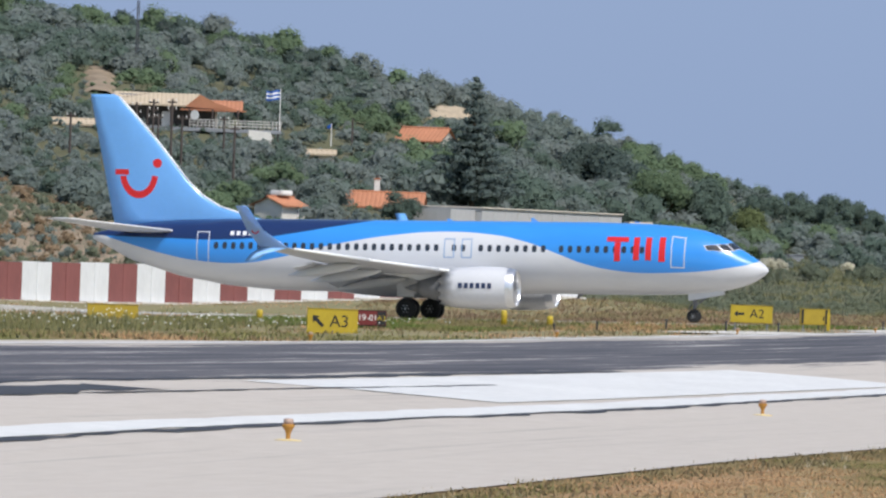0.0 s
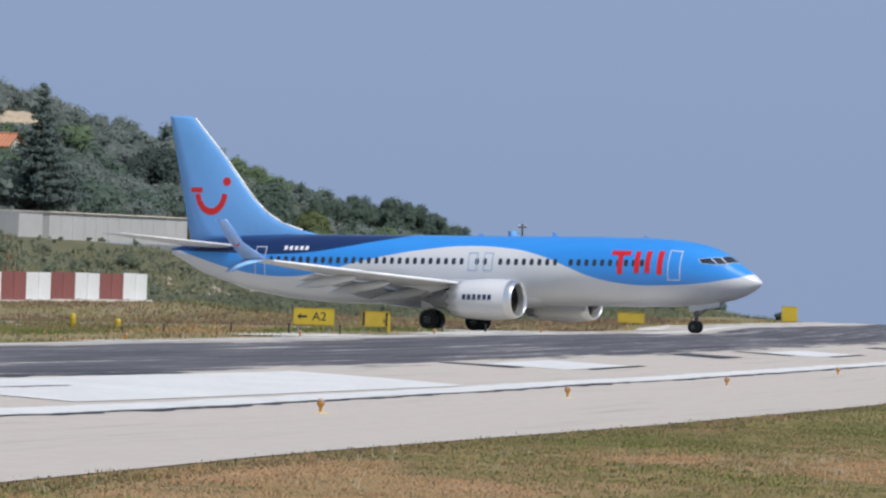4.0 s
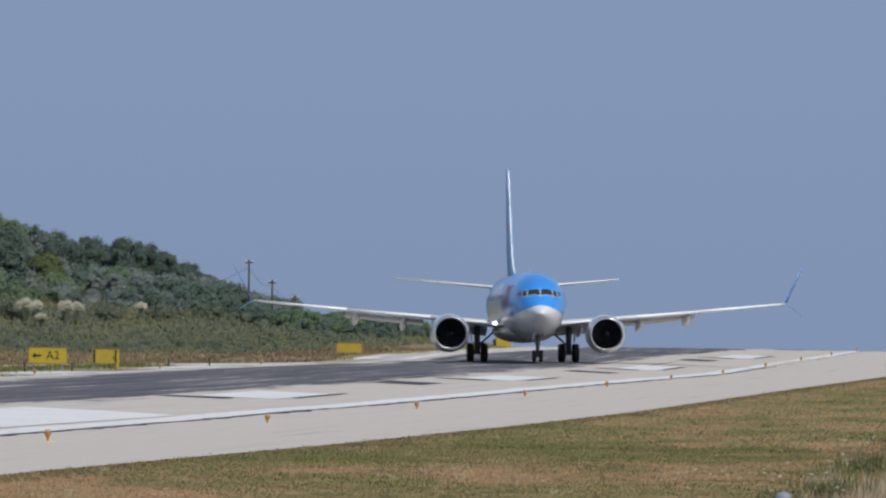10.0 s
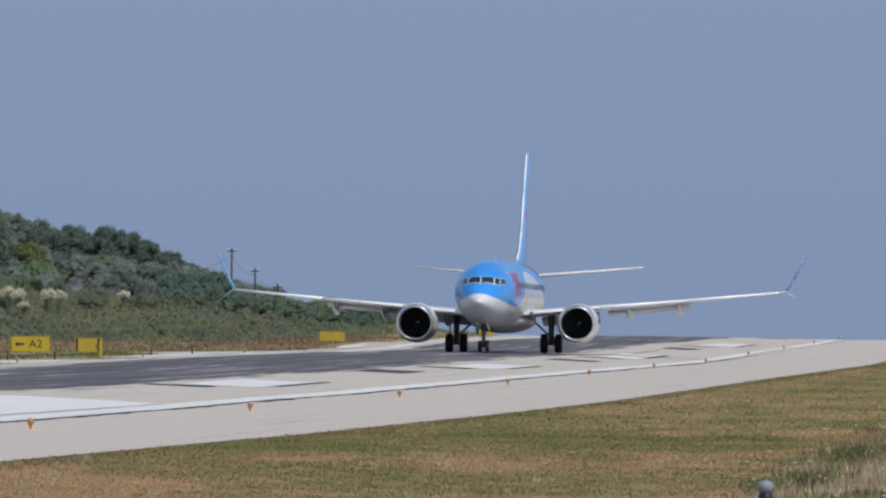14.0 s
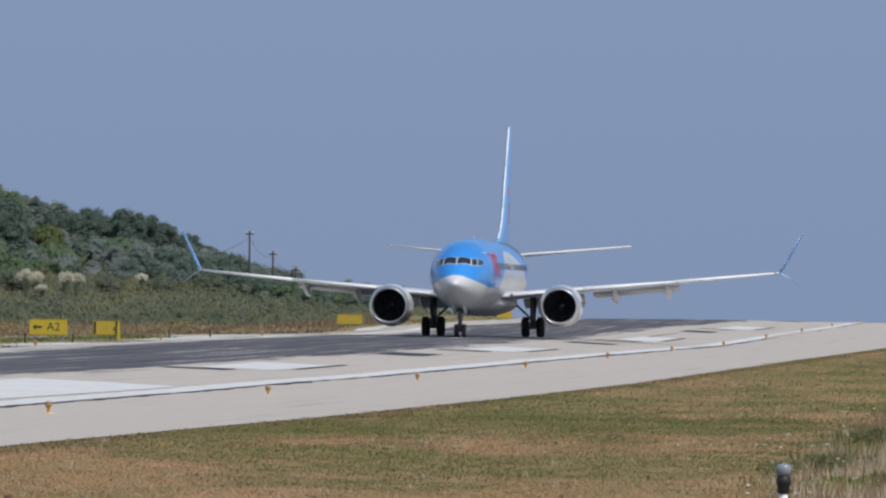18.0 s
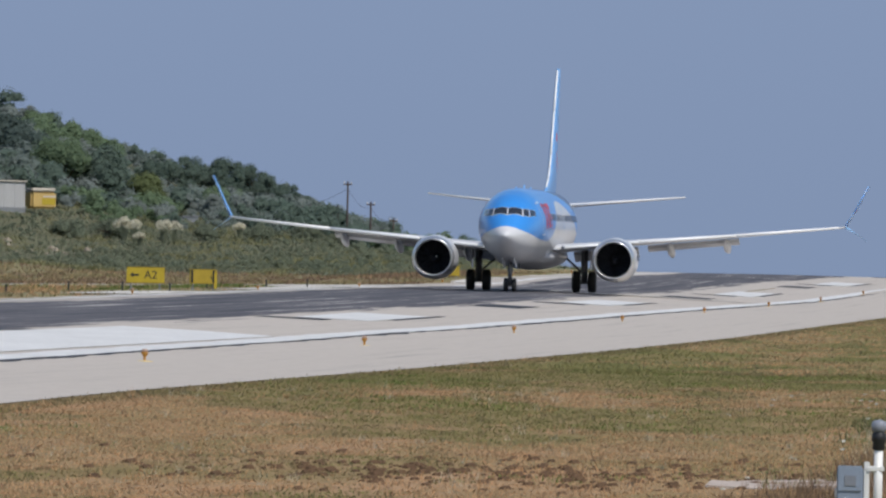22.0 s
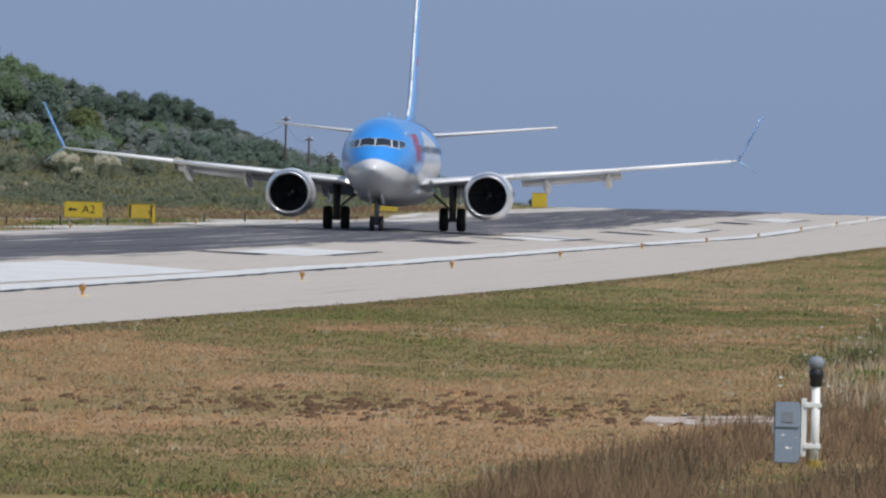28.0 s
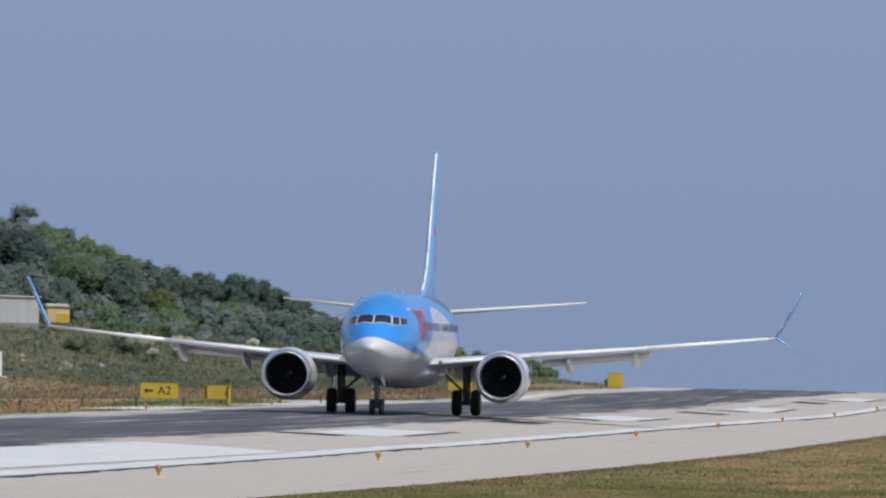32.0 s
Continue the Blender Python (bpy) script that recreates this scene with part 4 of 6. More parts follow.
def tree(name, x, y, z, h, r, mat, label, clumps=14, leaves=2600, size=0.17, cone=False):
    """A tapered trunk with limbs and a crown of many small sprays."""
    e = thing(name, pose(x, y, z), label, "tree", "single trees")
    bm = tube(bmesh.new(), (0, 0, -1), (0, 0, h * 0.75), 0.05 * h * 0.5, 0.02 * h * 0.4, 8)
    cs, rs = [], []
    if cone:
        tiers = 15
        bite = [1.0, 0.9, 1.06, 0.95, 1.1, 0.85, 1.02, 0.92, 1.12, 0.8, 0.95, 0.6, 0.85, 0.95, 1.0]
        for k in range(tiers):
            f = k / (tiers - 1)
            zz = h * (0.14 + 0.86 * f)
            rad = (r * (1 - f) ** 0.9 + 0.2) * bite[k]
            n = max(3, int(8 * (1 - f)) + 3)
            for i in range(n):
                a = 2 * math.pi * (i + 0.37 * k) / n + rng.normal(0, 0.12)
                rr = rad * rng.uniform(0.6, 1.15)
                tube(bm, (0, 0, zz), (rr * math.cos(a) * 0.9, rr * math.sin(a) * 0.9, zz + 0.12 * rr), 0.035, 0.015, 5)
                for q in (0.25, 0.5, 0.75, 1.0):
                    cs.append((rr * q * math.cos(a), rr * q * math.sin(a), zz + 0.14 * rr * q + rng.normal(0, 0.1)))
                    rs.append(0.10 * rad + 0.14)
    else:
        for k in range(clumps):
            a, f = rng.uniform(0, 2 * math.pi), rng.uniform(0.30, 1.0)
            rad = r * math.sqrt(max(0.05, 1 - ((f - 0.55) / 0.55) ** 2)) * rng.uniform(0.4, 0.95)
            c = (rad * math.cos(a), rad * math.sin(a), h * f)
            tube(bm, (0, 0, h * 0.35 * f + 0.2), c, 0.04 * r, 0.01 * r, 5)
            cs.append(c)
            rs.append(r * rng.uniform(0.28, 0.48))
    part("trunk", bm, M_TRUNK, e, "brown trunk and limbs")
    if cone:
        v, vn = leaf_cloud(np.array(cs), np.array(rs), leaves, size, rng, 0.55, True)
    else:
        v, vn = leaf_cloud(np.array(cs), np.array(rs) * 1.12, leaves * 3, size * 0.7, rng, 0.9, True)
        w, wn = clump_cloud(np.array(cs), np.array(rs) * 0.86, rng, 3, 0.15)
        v, vn = np.concatenate([v, w]), np.concatenate([vn, wn])
    part("crown", tri_mesh("crown", v, mat, vn), None, e, "leafy crown")
    return e


tree("conifer", -123.6, 907, 7.2, 11.4, 3.3, M_PINE, "tall dark conifer with tiered branches behind the warehouse", leaves=17000, size=0.12, cone=True)
tree("tree", -121.6, 972, height(-121.6, 972) - 0.3, 3.9, 2.9, M_DARKOAK, "large dark round-crowned tree on the slope", 34, 3849, 0.12)
tree("tree", -117.8, 962, height(-117.8, 962) - 0.2, 3.7, 2.6, M_DARKOAK, "large dark round-crowned tree on the slope", 30, 3150, 0.12)
tree("tree", -112.9, 950, 6.6, 4.6, 2.7, M_BRIGHT, "bright green broad tree beside the cabin", 26, 2800, 0.11)
tree("tree", -109.4, 951, 6.2, 4.4, 2.4, M_OAK, "dark green broad tree beside the cabin", 24, 2450, 0.11)
tree("tree", -106.6, 962, height(-106.6, 962), 2.9, 1.7, M_YELLOWGREEN, "yellow-green tree beside the cabin", 20, 1750, 0.11)
tree("tree", -115.2, 938, 6.6, 2.4, 1.6, M_OLIVE2, "grey-green olive tree behind the warehouse", 16, 1260, 0.10)
tree("tree", -131.6, 878, 5.9, 3.2, 2.0, M_OLIVE, "grey-green olive tree before a low house", 18, 1610, 0.10)
tree("tree", -126.5, 886, 6.0, 2.6, 1.4, M_OAK, "small dark tree beside a low house", 12, 909, 0.10)
tree("tree", -165.4, 1046, 21.4, 2.9, 1.9, M_DARKOAK, "dark pine on the ridge", 16, 1260, 0.11)
tree("tree", -172.4, 1046, 22.9, 2.4, 1.7, M_DARKOAK, "dark pine on the ridge", 14, 1120, 0.11)
tree("tree", -177.5, 1046, 23.7, 2.6, 1.5, M_DARKOAK, "dark pine on the ridge", 14, 1050, 0.11)
tree("tree", -159.5, 1046, 20.6, 2.5, 1.9, M_DARKOAK, "dark pine on the ridge", 16, 1260, 0.11)
tree("tree", -131.0, 1046, 13.2, 2.5, 1.8, M_DARKOAK, "dark pine on the ridge", 14, 1120, 0.11)
for tx, ty, th, tr in ((-110.6, 1012, 3.4, 1.7), (-108.2, 1015, 3.5, 1.6), (-106.2, 1020, 3.7, 1.6), (-104.2, 1014, 3.7, 1.6), (-102.4, 1020, 3.8, 1.5), (-100.6, 1016, 3.3, 1.3), (-99.2, 1024, 2.9, 1.2), (-97.6, 1022, 2.4, 1.0)):
    tree("tree", tx, ty, height(tx, ty) - 0.2, th, tr, M_OAK, "dark uneven tree on the hill's end", 16, 1200, 0.10)
tree("shrub", -72.5, 930, 1.2, 1.0, 0.8, M_OAK, "low dark shrub on the field", 10, 560, 0.08)
tree("shrub", -64.5, 960, 1.0, 0.6, 0.6, M_OAK, "low dark shrub on the field", 10, 420, 0.08)
tree("shrub", -67.0, 640, 0.0, 0.9, 0.6, M_WEED, "green shrub at the taxiway's edge", 8, 420, 0.06)
for bx_, by_, bh_, br_ in ((-103.5, 905, 1.5, 1.6), (-106.2, 898, 1.2, 1.4), (-93.0, 930, 1.3, 1.3), (-96.2, 915, 1.2, 1.2), (-90.2, 948, 1.4, 1.3), (-112.5, 880, 0.9, 1.0)):
    tree("shrub", bx_, by_, height(bx_, by_), bh_ * 0.8, br_, M_BUSH, "rounded olive-green bush on the grassy slope", 12, 840, 0.09)


def plume_tuft(x, y, z, h):
    e = thing("plume_grass", pose(x, y, z), "tall clump of plume grass with cream heads", "grass clump", "plume grass")
    v = []
    for _ in range(260):
        a, b = rng.uniform(0, 6.28), rng.uniform(0.1, 0.9)
        r = 0.16 * h
        p = np.array((0.3 * r * math.cos(a), 0.3 * r * math.sin(a), 0))
        q = np.array((r * b * 1.6 * math.cos(a), r * b * 1.6 * math.sin(a), h * rng.uniform(0.45, 0.8)))
        w = np.array((0.05, 0.02, 0))
        v += [p - w, p + w, q]
    part("leaves", tri_mesh("leaves", np.array(v), M_PALEGREEN), None, e)
    cs = np.array([(0.42 * h * math.cos(a) * b, 0.42 * h * math.sin(a) * b, h * (1.05 - 0.25 * b)) for a, b in zip(rng.uniform(0, 6.28, 16), rng.uniform(0.1, 1, 16))])
    cs[:, 0] *= 1.1
    part("plumes", tri_mesh("plumes", leaf_cloud(cs, np.full(16, 0.15 * h), 1100, 0.06, rng, 1.2), M_PLUME), None, e, "cream plumes")


for px_, py_, ph_ in ((-101.3, 898, 2.3), (-100.5, 899, 2.1), (-98.4, 903, 2.2), (-97.6, 904, 2.0), (-94.0, 925, 1.6), (-99.4, 893, 1.3)):
    plume_tuft(px_, py_, height(px_, py_), ph_ * 0.85)

# ---------------------------------------------------------------- runway lights and signs


def runway_light():
    e = thing("runway_light", pose(0, 0, 0), "small amber runway edge light on a pale round base", "runway light", "runway edge lights")
    bm = bmesh.new()
    lathe(bm, [(0, 0.30), (0.03, 0.30), (0.05, 0.22), (0.06, 0.10)], "Z", 20)
    part("base_plate", bm, M_BASEPLATE, e, "pale yellow base plate")
    part("stem", tube(bmesh.new(), (0, 0, 0.05), (0, 0, 0.24), 0.05, 0.05, 10), M_LAMP, e)
    bm = bmesh.new()
    lathe(bm, [(0.16, 0.05), (0.22, 0.07), (0.32, 0.135), (0.36, 0.14), (0.37, 0.11)], "Z", 16)
    part("housing", bm, M_LAMP, e, "amber lamp housing")
    bm = bmesh.new()
    lathe(bm, [(0.37, 0.11), (0.47, 0.11), (0.49, 0.08)], "Z", 14)
    part("lens", bm, M_LENS, e, "dusty pinkish lens", True)
    return e


first = runway_light()
lx = -28.0
first.scale = (0.85, 0.85, 0.85)
first.location = (lx, 133.2, height(lx, 133.2) + 0.02)

for k in range(1, 13):
    y = 133.2 + 60 * k
    copy_thing(first, pose(lx, y, height(lx, y) + 0.02) @ Matrix.Scale(0.76, 4))
for k in range(9):
    y = 313.2 + 60 * k
    copy_thing(first, pose(-55.2, y, height(-55.2, y) + 0.005) @ Matrix.Scale(0.76, 4))


def sign(x, y, w, h, face, words, word_mat, size, label, turn=0.0, arrow=0, lift=0.16, inset=None):
    e = thing("taxiway_sign", pose(x, y, height(x, y), 0, 0, turn), label, "sign", "airfield signs")
    panel = part("panel", boxed((-w / 2, -0.12, lift), (w / 2, 0.12, lift + h), 0.02), face, e)
    rim = bmesh.new()
    for lo, hi in (((-w / 2 - 0.03, -0.14, lift + h), (w / 2 + 0.03, 0.14, lift + h + 0.03)), ((-w / 2 - 0.03, -0.14, lift - 0.03), (w / 2 + 0.03, 0.14, lift))):
        box(rim, lo, hi, 0.006)
    part("rim", rim, M_YDARK if face is not M_RED_SIGN else M_BLACK, e)
    for sx in (-0.38, 0.38):
        part("leg", tube(bmesh.new(), (sx * w, 0, 0), (sx * w, 0, lift), 0.04, seg=8), M_GREY, e)
        part("foot", boxed((sx * w - 0.12, -0.12, 0), (sx * w + 0.12, 0.12, 0.03), 0.005), M_GREY, e)
    if words:
        m = pose(0.30 * (arrow > 0) * w * 0.45, -0.128, lift + h * 0.5, 90, 0, 0)
        part("lettering", lettering(words, size, m), None, panel, "lettering").data.materials.append(word_mat)
    if arrow:
        bm = bmesh.new()
        pts = [(-0.36, 0), (-0.12, 0.2), (-0.12, 0.07), (0.30, 0.07), (0.30, -0.07), (-0.12, -0.07), (-0.12, -0.2)]
        r = radians(-45 if arrow == 2 else 0)
        sc = h / 0.85 * 0.8
        q = [((a * math.cos(r) - b * math.sin(r)) * sc - 0.28 * w, (a * math.sin(r) + b * math.cos(r)) * sc + lift + h * 0.5) for a, b in pts]
        part("arrow", prism(q, -0.134, -0.118), word_mat, panel, "black arrow")
    return e


sign(-61.2, 553, 2.02, 0.80, M_YELLOW, "A2", M_BLACK, 0.62, "yellow taxiway sign with a black arrow and A2, in grass", 8, 1, lift=0.36)
sign(-70.6, 480, 2.1, 1.02, M_YELLOW, "A3", M_BLACK, 0.70, "yellow taxiway sign with a black slanted arrow and A3, in grass", 8, 2, lift=0.2)
s3 = sign(-58.85, 560, 1.45, 0.72, M_YDARK, "", M_BLACK, 0.5, "back of a yellow taxiway sign with a dark side post", 8, lift=0.36)
part("side_post", boxed((0.58, -0.15, 0.05), (0.74, 0.15, 0.95), 0.02), M_YELLOW, s3)
for sx in (-0.66, 0.5):
    part("end_band", boxed((sx, -0.136, 0.38), (sx + 0.12, -0.118, 1.06), 0.004), M_BLACK, s3, "black end band")
part("slot", boxed((0.40, -0.135, 0.55), (0.46, -0.12, 0.75)), M_BLACK, s3)
s4 = sign(-80.9, 560, 1.85, 0.72, M_RED_SIGN, "19-01", M_WHITE, 0.42, "dark red runway holding sign with pale numbers, in grass", 8)
part("end_panel", boxed((0.46, -0.135, 0.2), (0.90, -0.12, 0.84)), M_BLACK, s4, "black end panel")
part("lettering", lettering("A3", 0.36, pose(0.68, -0.142, 0.52, 90, 0, 0)), None, s4, "yellow lettering").data.materials.append(M_YELLOW)
sign(-93.6, 560, 2.5, 0.66, M_YDARK, "", M_BLACK, 0.4, "back of a low yellow taxiway sign half hidden by weeds", 8, lift=0.05)
sign(-55.4, 830, 1.2, 1.1, M_YELLOW, "", M_BLACK, 0.5, "plain square yellow board beside the runway", 4, lift=0.1)
# the duller yellow here puts the haze of its distance into the paint
sign(-57.6, 706, 1.7, 0.62, M_YDARK, "", M_BLACK, 0.4, "low yellow taxiway sign beyond the taxiway, dulled for haze", 6)


def marker(x, y, h):
    e = thing("taxiway_marker", pose(x, y, height(x, y)), "short round yellow marker post standing in grass", "marker post", "yellow markers")
    bm = bmesh.new()
    lathe(bm, [(0, 0.17), (h * 0.9, 0.17), (h * 0.97, 0.13), (h, 0.04)], "Z", 14)
    part("post", bm, M_YELLOW, e, smooth_shade=True)
    bm = bmesh.new()
    lathe(bm, [(h * 0.6, 0.175), (h * 0.7, 0.175)], "Z", 14)
    part("band", bm, M_YDARK, e)


for mx, my, mh in ((-79.5, 600, 0.9), (-77.3, 602, 0.62), (-91.0, 590, 0.6)):
    marker(mx, my, mh)
for x, y in ((-66.5, 520), (-64.8, 522), (-62, 525), (-59.6, 528), (-57.4, 530), (-60.2, 575), (-58.4, 590), (-57.4, 604)):
    e = thing("marker_stake", pose(x, y, height(x, y)), "thin dark stake at the runway verge", "stake", "verge stakes")
    part("stake", tube(bmesh.new(), (0, 0, 0), (0, 0, 0.42), 0.045, 0.04, 8), M_TAR, e)
    part("cap", tube(bmesh.new(), (0, 0, 0.42), (0, 0, 0.50), 0.06, 0.05, 8), M_TAR, e)


def light_post():
    x, y = -4.26, 107.0
    e = thing("obstruction_light", pose(x, y, height(x, y)), "white pole with glass lamp, black collar and grey control box", "light post")
    part("pole", tube(bmesh.new(), (0, 0, -0.06), (0, 0, 0.86), 0.045, 0.045, 16), M_WHITE, e, "white painted pole", True)
    bm = bmesh.new()
    lathe(bm, [(0.84, 0.05), (0.86, 0.065), (0.92, 0.062), (0.94, 0.075), (1.0, 0.075), (1.02, 0.06), (1.03, 0.06)], "Z", 18)
    part("collar", bm, M_BLACK, e, "black lamp collar", True)
    bm = bmesh.new()
    lathe(bm, [(1.02, 0.055), (1.05, 0.078), (1.09, 0.083), (1.135, 0.070), (1.155, 0.02)], "Z", 20)
    part("lamp", bm, M_GLASS, e, "clear glass lamp", True)
    part("foot", tube(bmesh.new(), (0, 0, 0), (0, 0, 0.09), 0.075, 0.06, 12), M_YDARK, e, "rusty yellow foot")
    part("rail", boxed((-0.145, -0.03, 0.12), (-0.09, 0.03, 0.72), 0.006), M_WHITE, e, "white mounting rail")
    for z in (0.62, 0.2):
        part("clamp", boxed((-0.12, -0.045, z), (0.06, 0.045, z + 0.06), 0.01), M_WHITE, e)
    cab = part("control_box", boxed((-0.42, -0.10, 0.05), (-0.15, 0.10, 0.66), 0.015), M_CABINET, e, "grey control box")
    part("lid", boxed((-0.41, -0.115, 0.42), (-0.16, -0.098, 0.68), 0.006), M_CABINET, cab)
    part("plate", boxed((-0.34, -0.122, 0.47), (-0.22, -0.112, 0.58), 0.004), M_GLASS, cab, "pale maker's plate")
    part("hinge", boxed((-0.44, -0.11, 0.35), (-0.415, -0.08, 0.45), 0.004), M_GREY, cab)


light_post()

# ---------------------------------------------------------------- red and white panel wall


def panel_wall():
    e = thing("blast_fence", pose(0, 0, 0), "long wall of alternating weathered red and white panels", "wall")
    n = 28
    a, b = Vector((-135.5, 691.4, 0)), Vector((-99.55, 790, 0))
    for k in range(n):
        p, q = a.lerp(b, k / n), a.lerp(b, (k + 1) / n)
        d = (q - p)
        zt, zb = np.interp(k, [0, n], [1.98, 3.08]), height(p.x, p.y) - 0.5
        m = Matrix.Translation(p) @ pose(0, 0, 0, 0, 0, math.degrees(math.atan2(d.y, d.x)))
        L = d.length
        ragged = random.uniform(-0.04, 0.04)
        bm = boxed((0.02, -0.06, zb), (L / 2 - 0.012, 0.06, zt + ragged), 0.015)
        box(bm, (L / 2 + 0.012, -0.06 - random.uniform(0, 0.03), zb), (L - 0.02, 0.06, zt + ragged + random.uniform(-0.03, 0.03)), 0.015)
        part("panel", bm, M_WALLRED if k % 2 == 0 else M_WALLWHITE, e, "weathered red panel" if k % 2 == 0 else "weathered white panel", at=m)
        part("post", boxed((-0.05, 0.06, zb), (0.05, 0.16, zt), 0.01), M_GREY, e, at=m)
        foot_z = min(height(p.x, p.y), height(q.x, q.y))
        part("footing", boxed((0.0, -0.55, foot_z - 0.4), (L, -0.09, foot_z + 0.22 + random.uniform(-0.03, 0.03)), 0.03), M_VERGE, e, "pale concrete footing", at=m)


panel_wall()

# ---------------------------------------------------------------- the airliner
# x forward from the main wheels, y to its left, z up from the ground
TOP_X = [-18.9, -18.4, -17.3, -16, -14, -11, 10, 13, 14.6, 15.4, 16.2, 17.0, 17.5, 17.85, 18.24, 18.8, 19.2, 19.47, 19.7, 19.8]
TOP_Z = [4.62, 4.72, 4.95, 5.2, 5.4, 5.5, 5.5, 5.44, 5.34, 5.23, 5.09, 4.84, 4.61, 4.41, 4.10, 3.74, 3.49, 3.31, 3.10, 2.94]
BOT_X = [-18.9, -18.4, -16.75, -13.8, -11.1, -8.5, -6, 12, 14, 16, 17.2, 18.2, 18.8, 19.3, 19.62, 19.8]
BOT_Z = [4.25, 4.05, 3.15, 2.25, 1.78, 1.55, 1.49, 1.49, 1.51, 1.59, 1.74, 1.96, 2.18, 2.44, 2.68, 2.88]
WID_X = [-18.9, -18.4, -17, -15, -12, -9, -6.5, 12, 13.5, 15, 16.3, 17.2, 18.0, 18.6, 19.1, 19.5, 19.7, 19.8]
WID_Y = [0.16, 0.28, 0.62, 1.08, 1.58, 1.82, 1.88, 1.88, 1.85, 1.75, 1.57, 1.37, 1.13, 0.90, 0.66, 0.42, 0.22, 0.03]


def skin(x, a, lift=0.0):
    """The fuselage's surface at station x and angle a from the crown (towards its left)."""
    t, b, w = np.interp(x, TOP_X, TOP_Z), np.interp(x, BOT_X, BOT_Z), np.interp(x, WID_X, WID_Y)
    h = (t - b) / 2
    return Vector((x, (w + lift) * math.sin(a), (t + b) / 2 + (h + lift) * math.cos(a)))


def angle_at(x, z):
    t, b = np.interp(x, TOP_X, TOP_Z), np.interp(x, BOT_X, BOT_Z)
    return math.acos(max(-1, min(1, (z - (t + b) / 2) / ((t - b) / 2))))


def on_skin(y, z):
    """Station and angle at which the nose has that half-width and height."""
    lo, hi = 12.0, 19.79
    for _ in range(40):
        x = (lo + hi) / 2
        t, b, w = np.interp(x, TOP_X, TOP_Z), np.interp(x, BOT_X, BOT_Z), np.interp(x, WID_X, WID_Y)
        out = (y / w) ** 2 + ((z - (t + b) / 2) / ((t - b) / 2)) ** 2 > 1
        lo, hi = (lo, x) if out else (x, hi)
    t, b, w = np.interp(lo, TOP_X, TOP_Z), np.interp(lo, BOT_X, BOT_Z), np.interp(lo, WID_X, WID_Y)
    return lo, math.atan2(y / w, (z - (t + b) / 2) / ((t - b) / 2))


def skin_patch(bm, corners, lift, side=1, n=4):
    """A patch on the skin with four corners (x, angle)."""
    g = []
    for i in range(n + 1):
        row = []
        for j in range(n + 1):
            u, v = i / n, j / n
            c = [(1 - u) * (1 - v) * corners[0][k] + u * (1 - v) * corners[1][k] + u * v * corners[2][k] + (1 - u) * v * corners[3][k] for k in (0, 1)]
            row.append(bm.verts.new(skin(c[0], c[1] * side, lift)))
        g.append(row)
    for i in range(n):
        for j in range(n):
            bm.faces.new((g[i][j], g[i + 1][j], g[i + 1][j + 1], g[i][j + 1]))
    return bm


def skin_rect(bm, x0, x1, z0, z1, lift, side=1, n=4):
    xm = (x0 + x1) / 2
    a0, a1 = angle_at(xm, z0), angle_at(xm, z1)
    return skin_patch(bm, [(x0, a0), (x1, a0), (x1, a1), (x0, a1)], lift, side, n)


def skin_oval(bm, x0, x1, z0, z1, lift, side=1, n=16):
    """A round-cornered pane lying on the skin."""
    ring = []
    for i in range(n):
        a = 2 * math.pi * (i + 0.5) / n
        u, w = math.cos(a), math.sin(a)
        x = (x0 + x1) / 2 + (x1 - x0) / 2 * math.copysign(abs(u) ** 0.6, u)
        z = (z0 + z1) / 2 + (z1 - z0) / 2 * math.copysign(abs(w) ** 0.6, w)
        ring.append(bm.verts.new(skin(x, angle_at(x, z) * side, lift)))
    bm.faces.new(ring)
    return bm


def curve_value(n, l, v, pts, lo, hi, zlo, zhi):
    """A smooth curve through pairs, as a node."""
    f = n.new("ShaderNodeFloatCurve")
    c = f.mapping.curves[0]
    for i, (x, z) in enumerate(pts):
        p = ((x - lo) / (hi - lo), (z - zlo) / (zhi - zlo))
        if i < 2:
            c.points[i].location = p
        else:
            c.points.new(*p)
    f.mapping.update()
    l.new(math_node(n, l, "DIVIDE", math_node(n, l, "SUBTRACT", v, lo), hi - lo), f.inputs["Value"])
    return math_node(n, l, "ADD", math_node(n, l, "MULTIPLY", f.outputs[0], zhi - zlo), zlo)


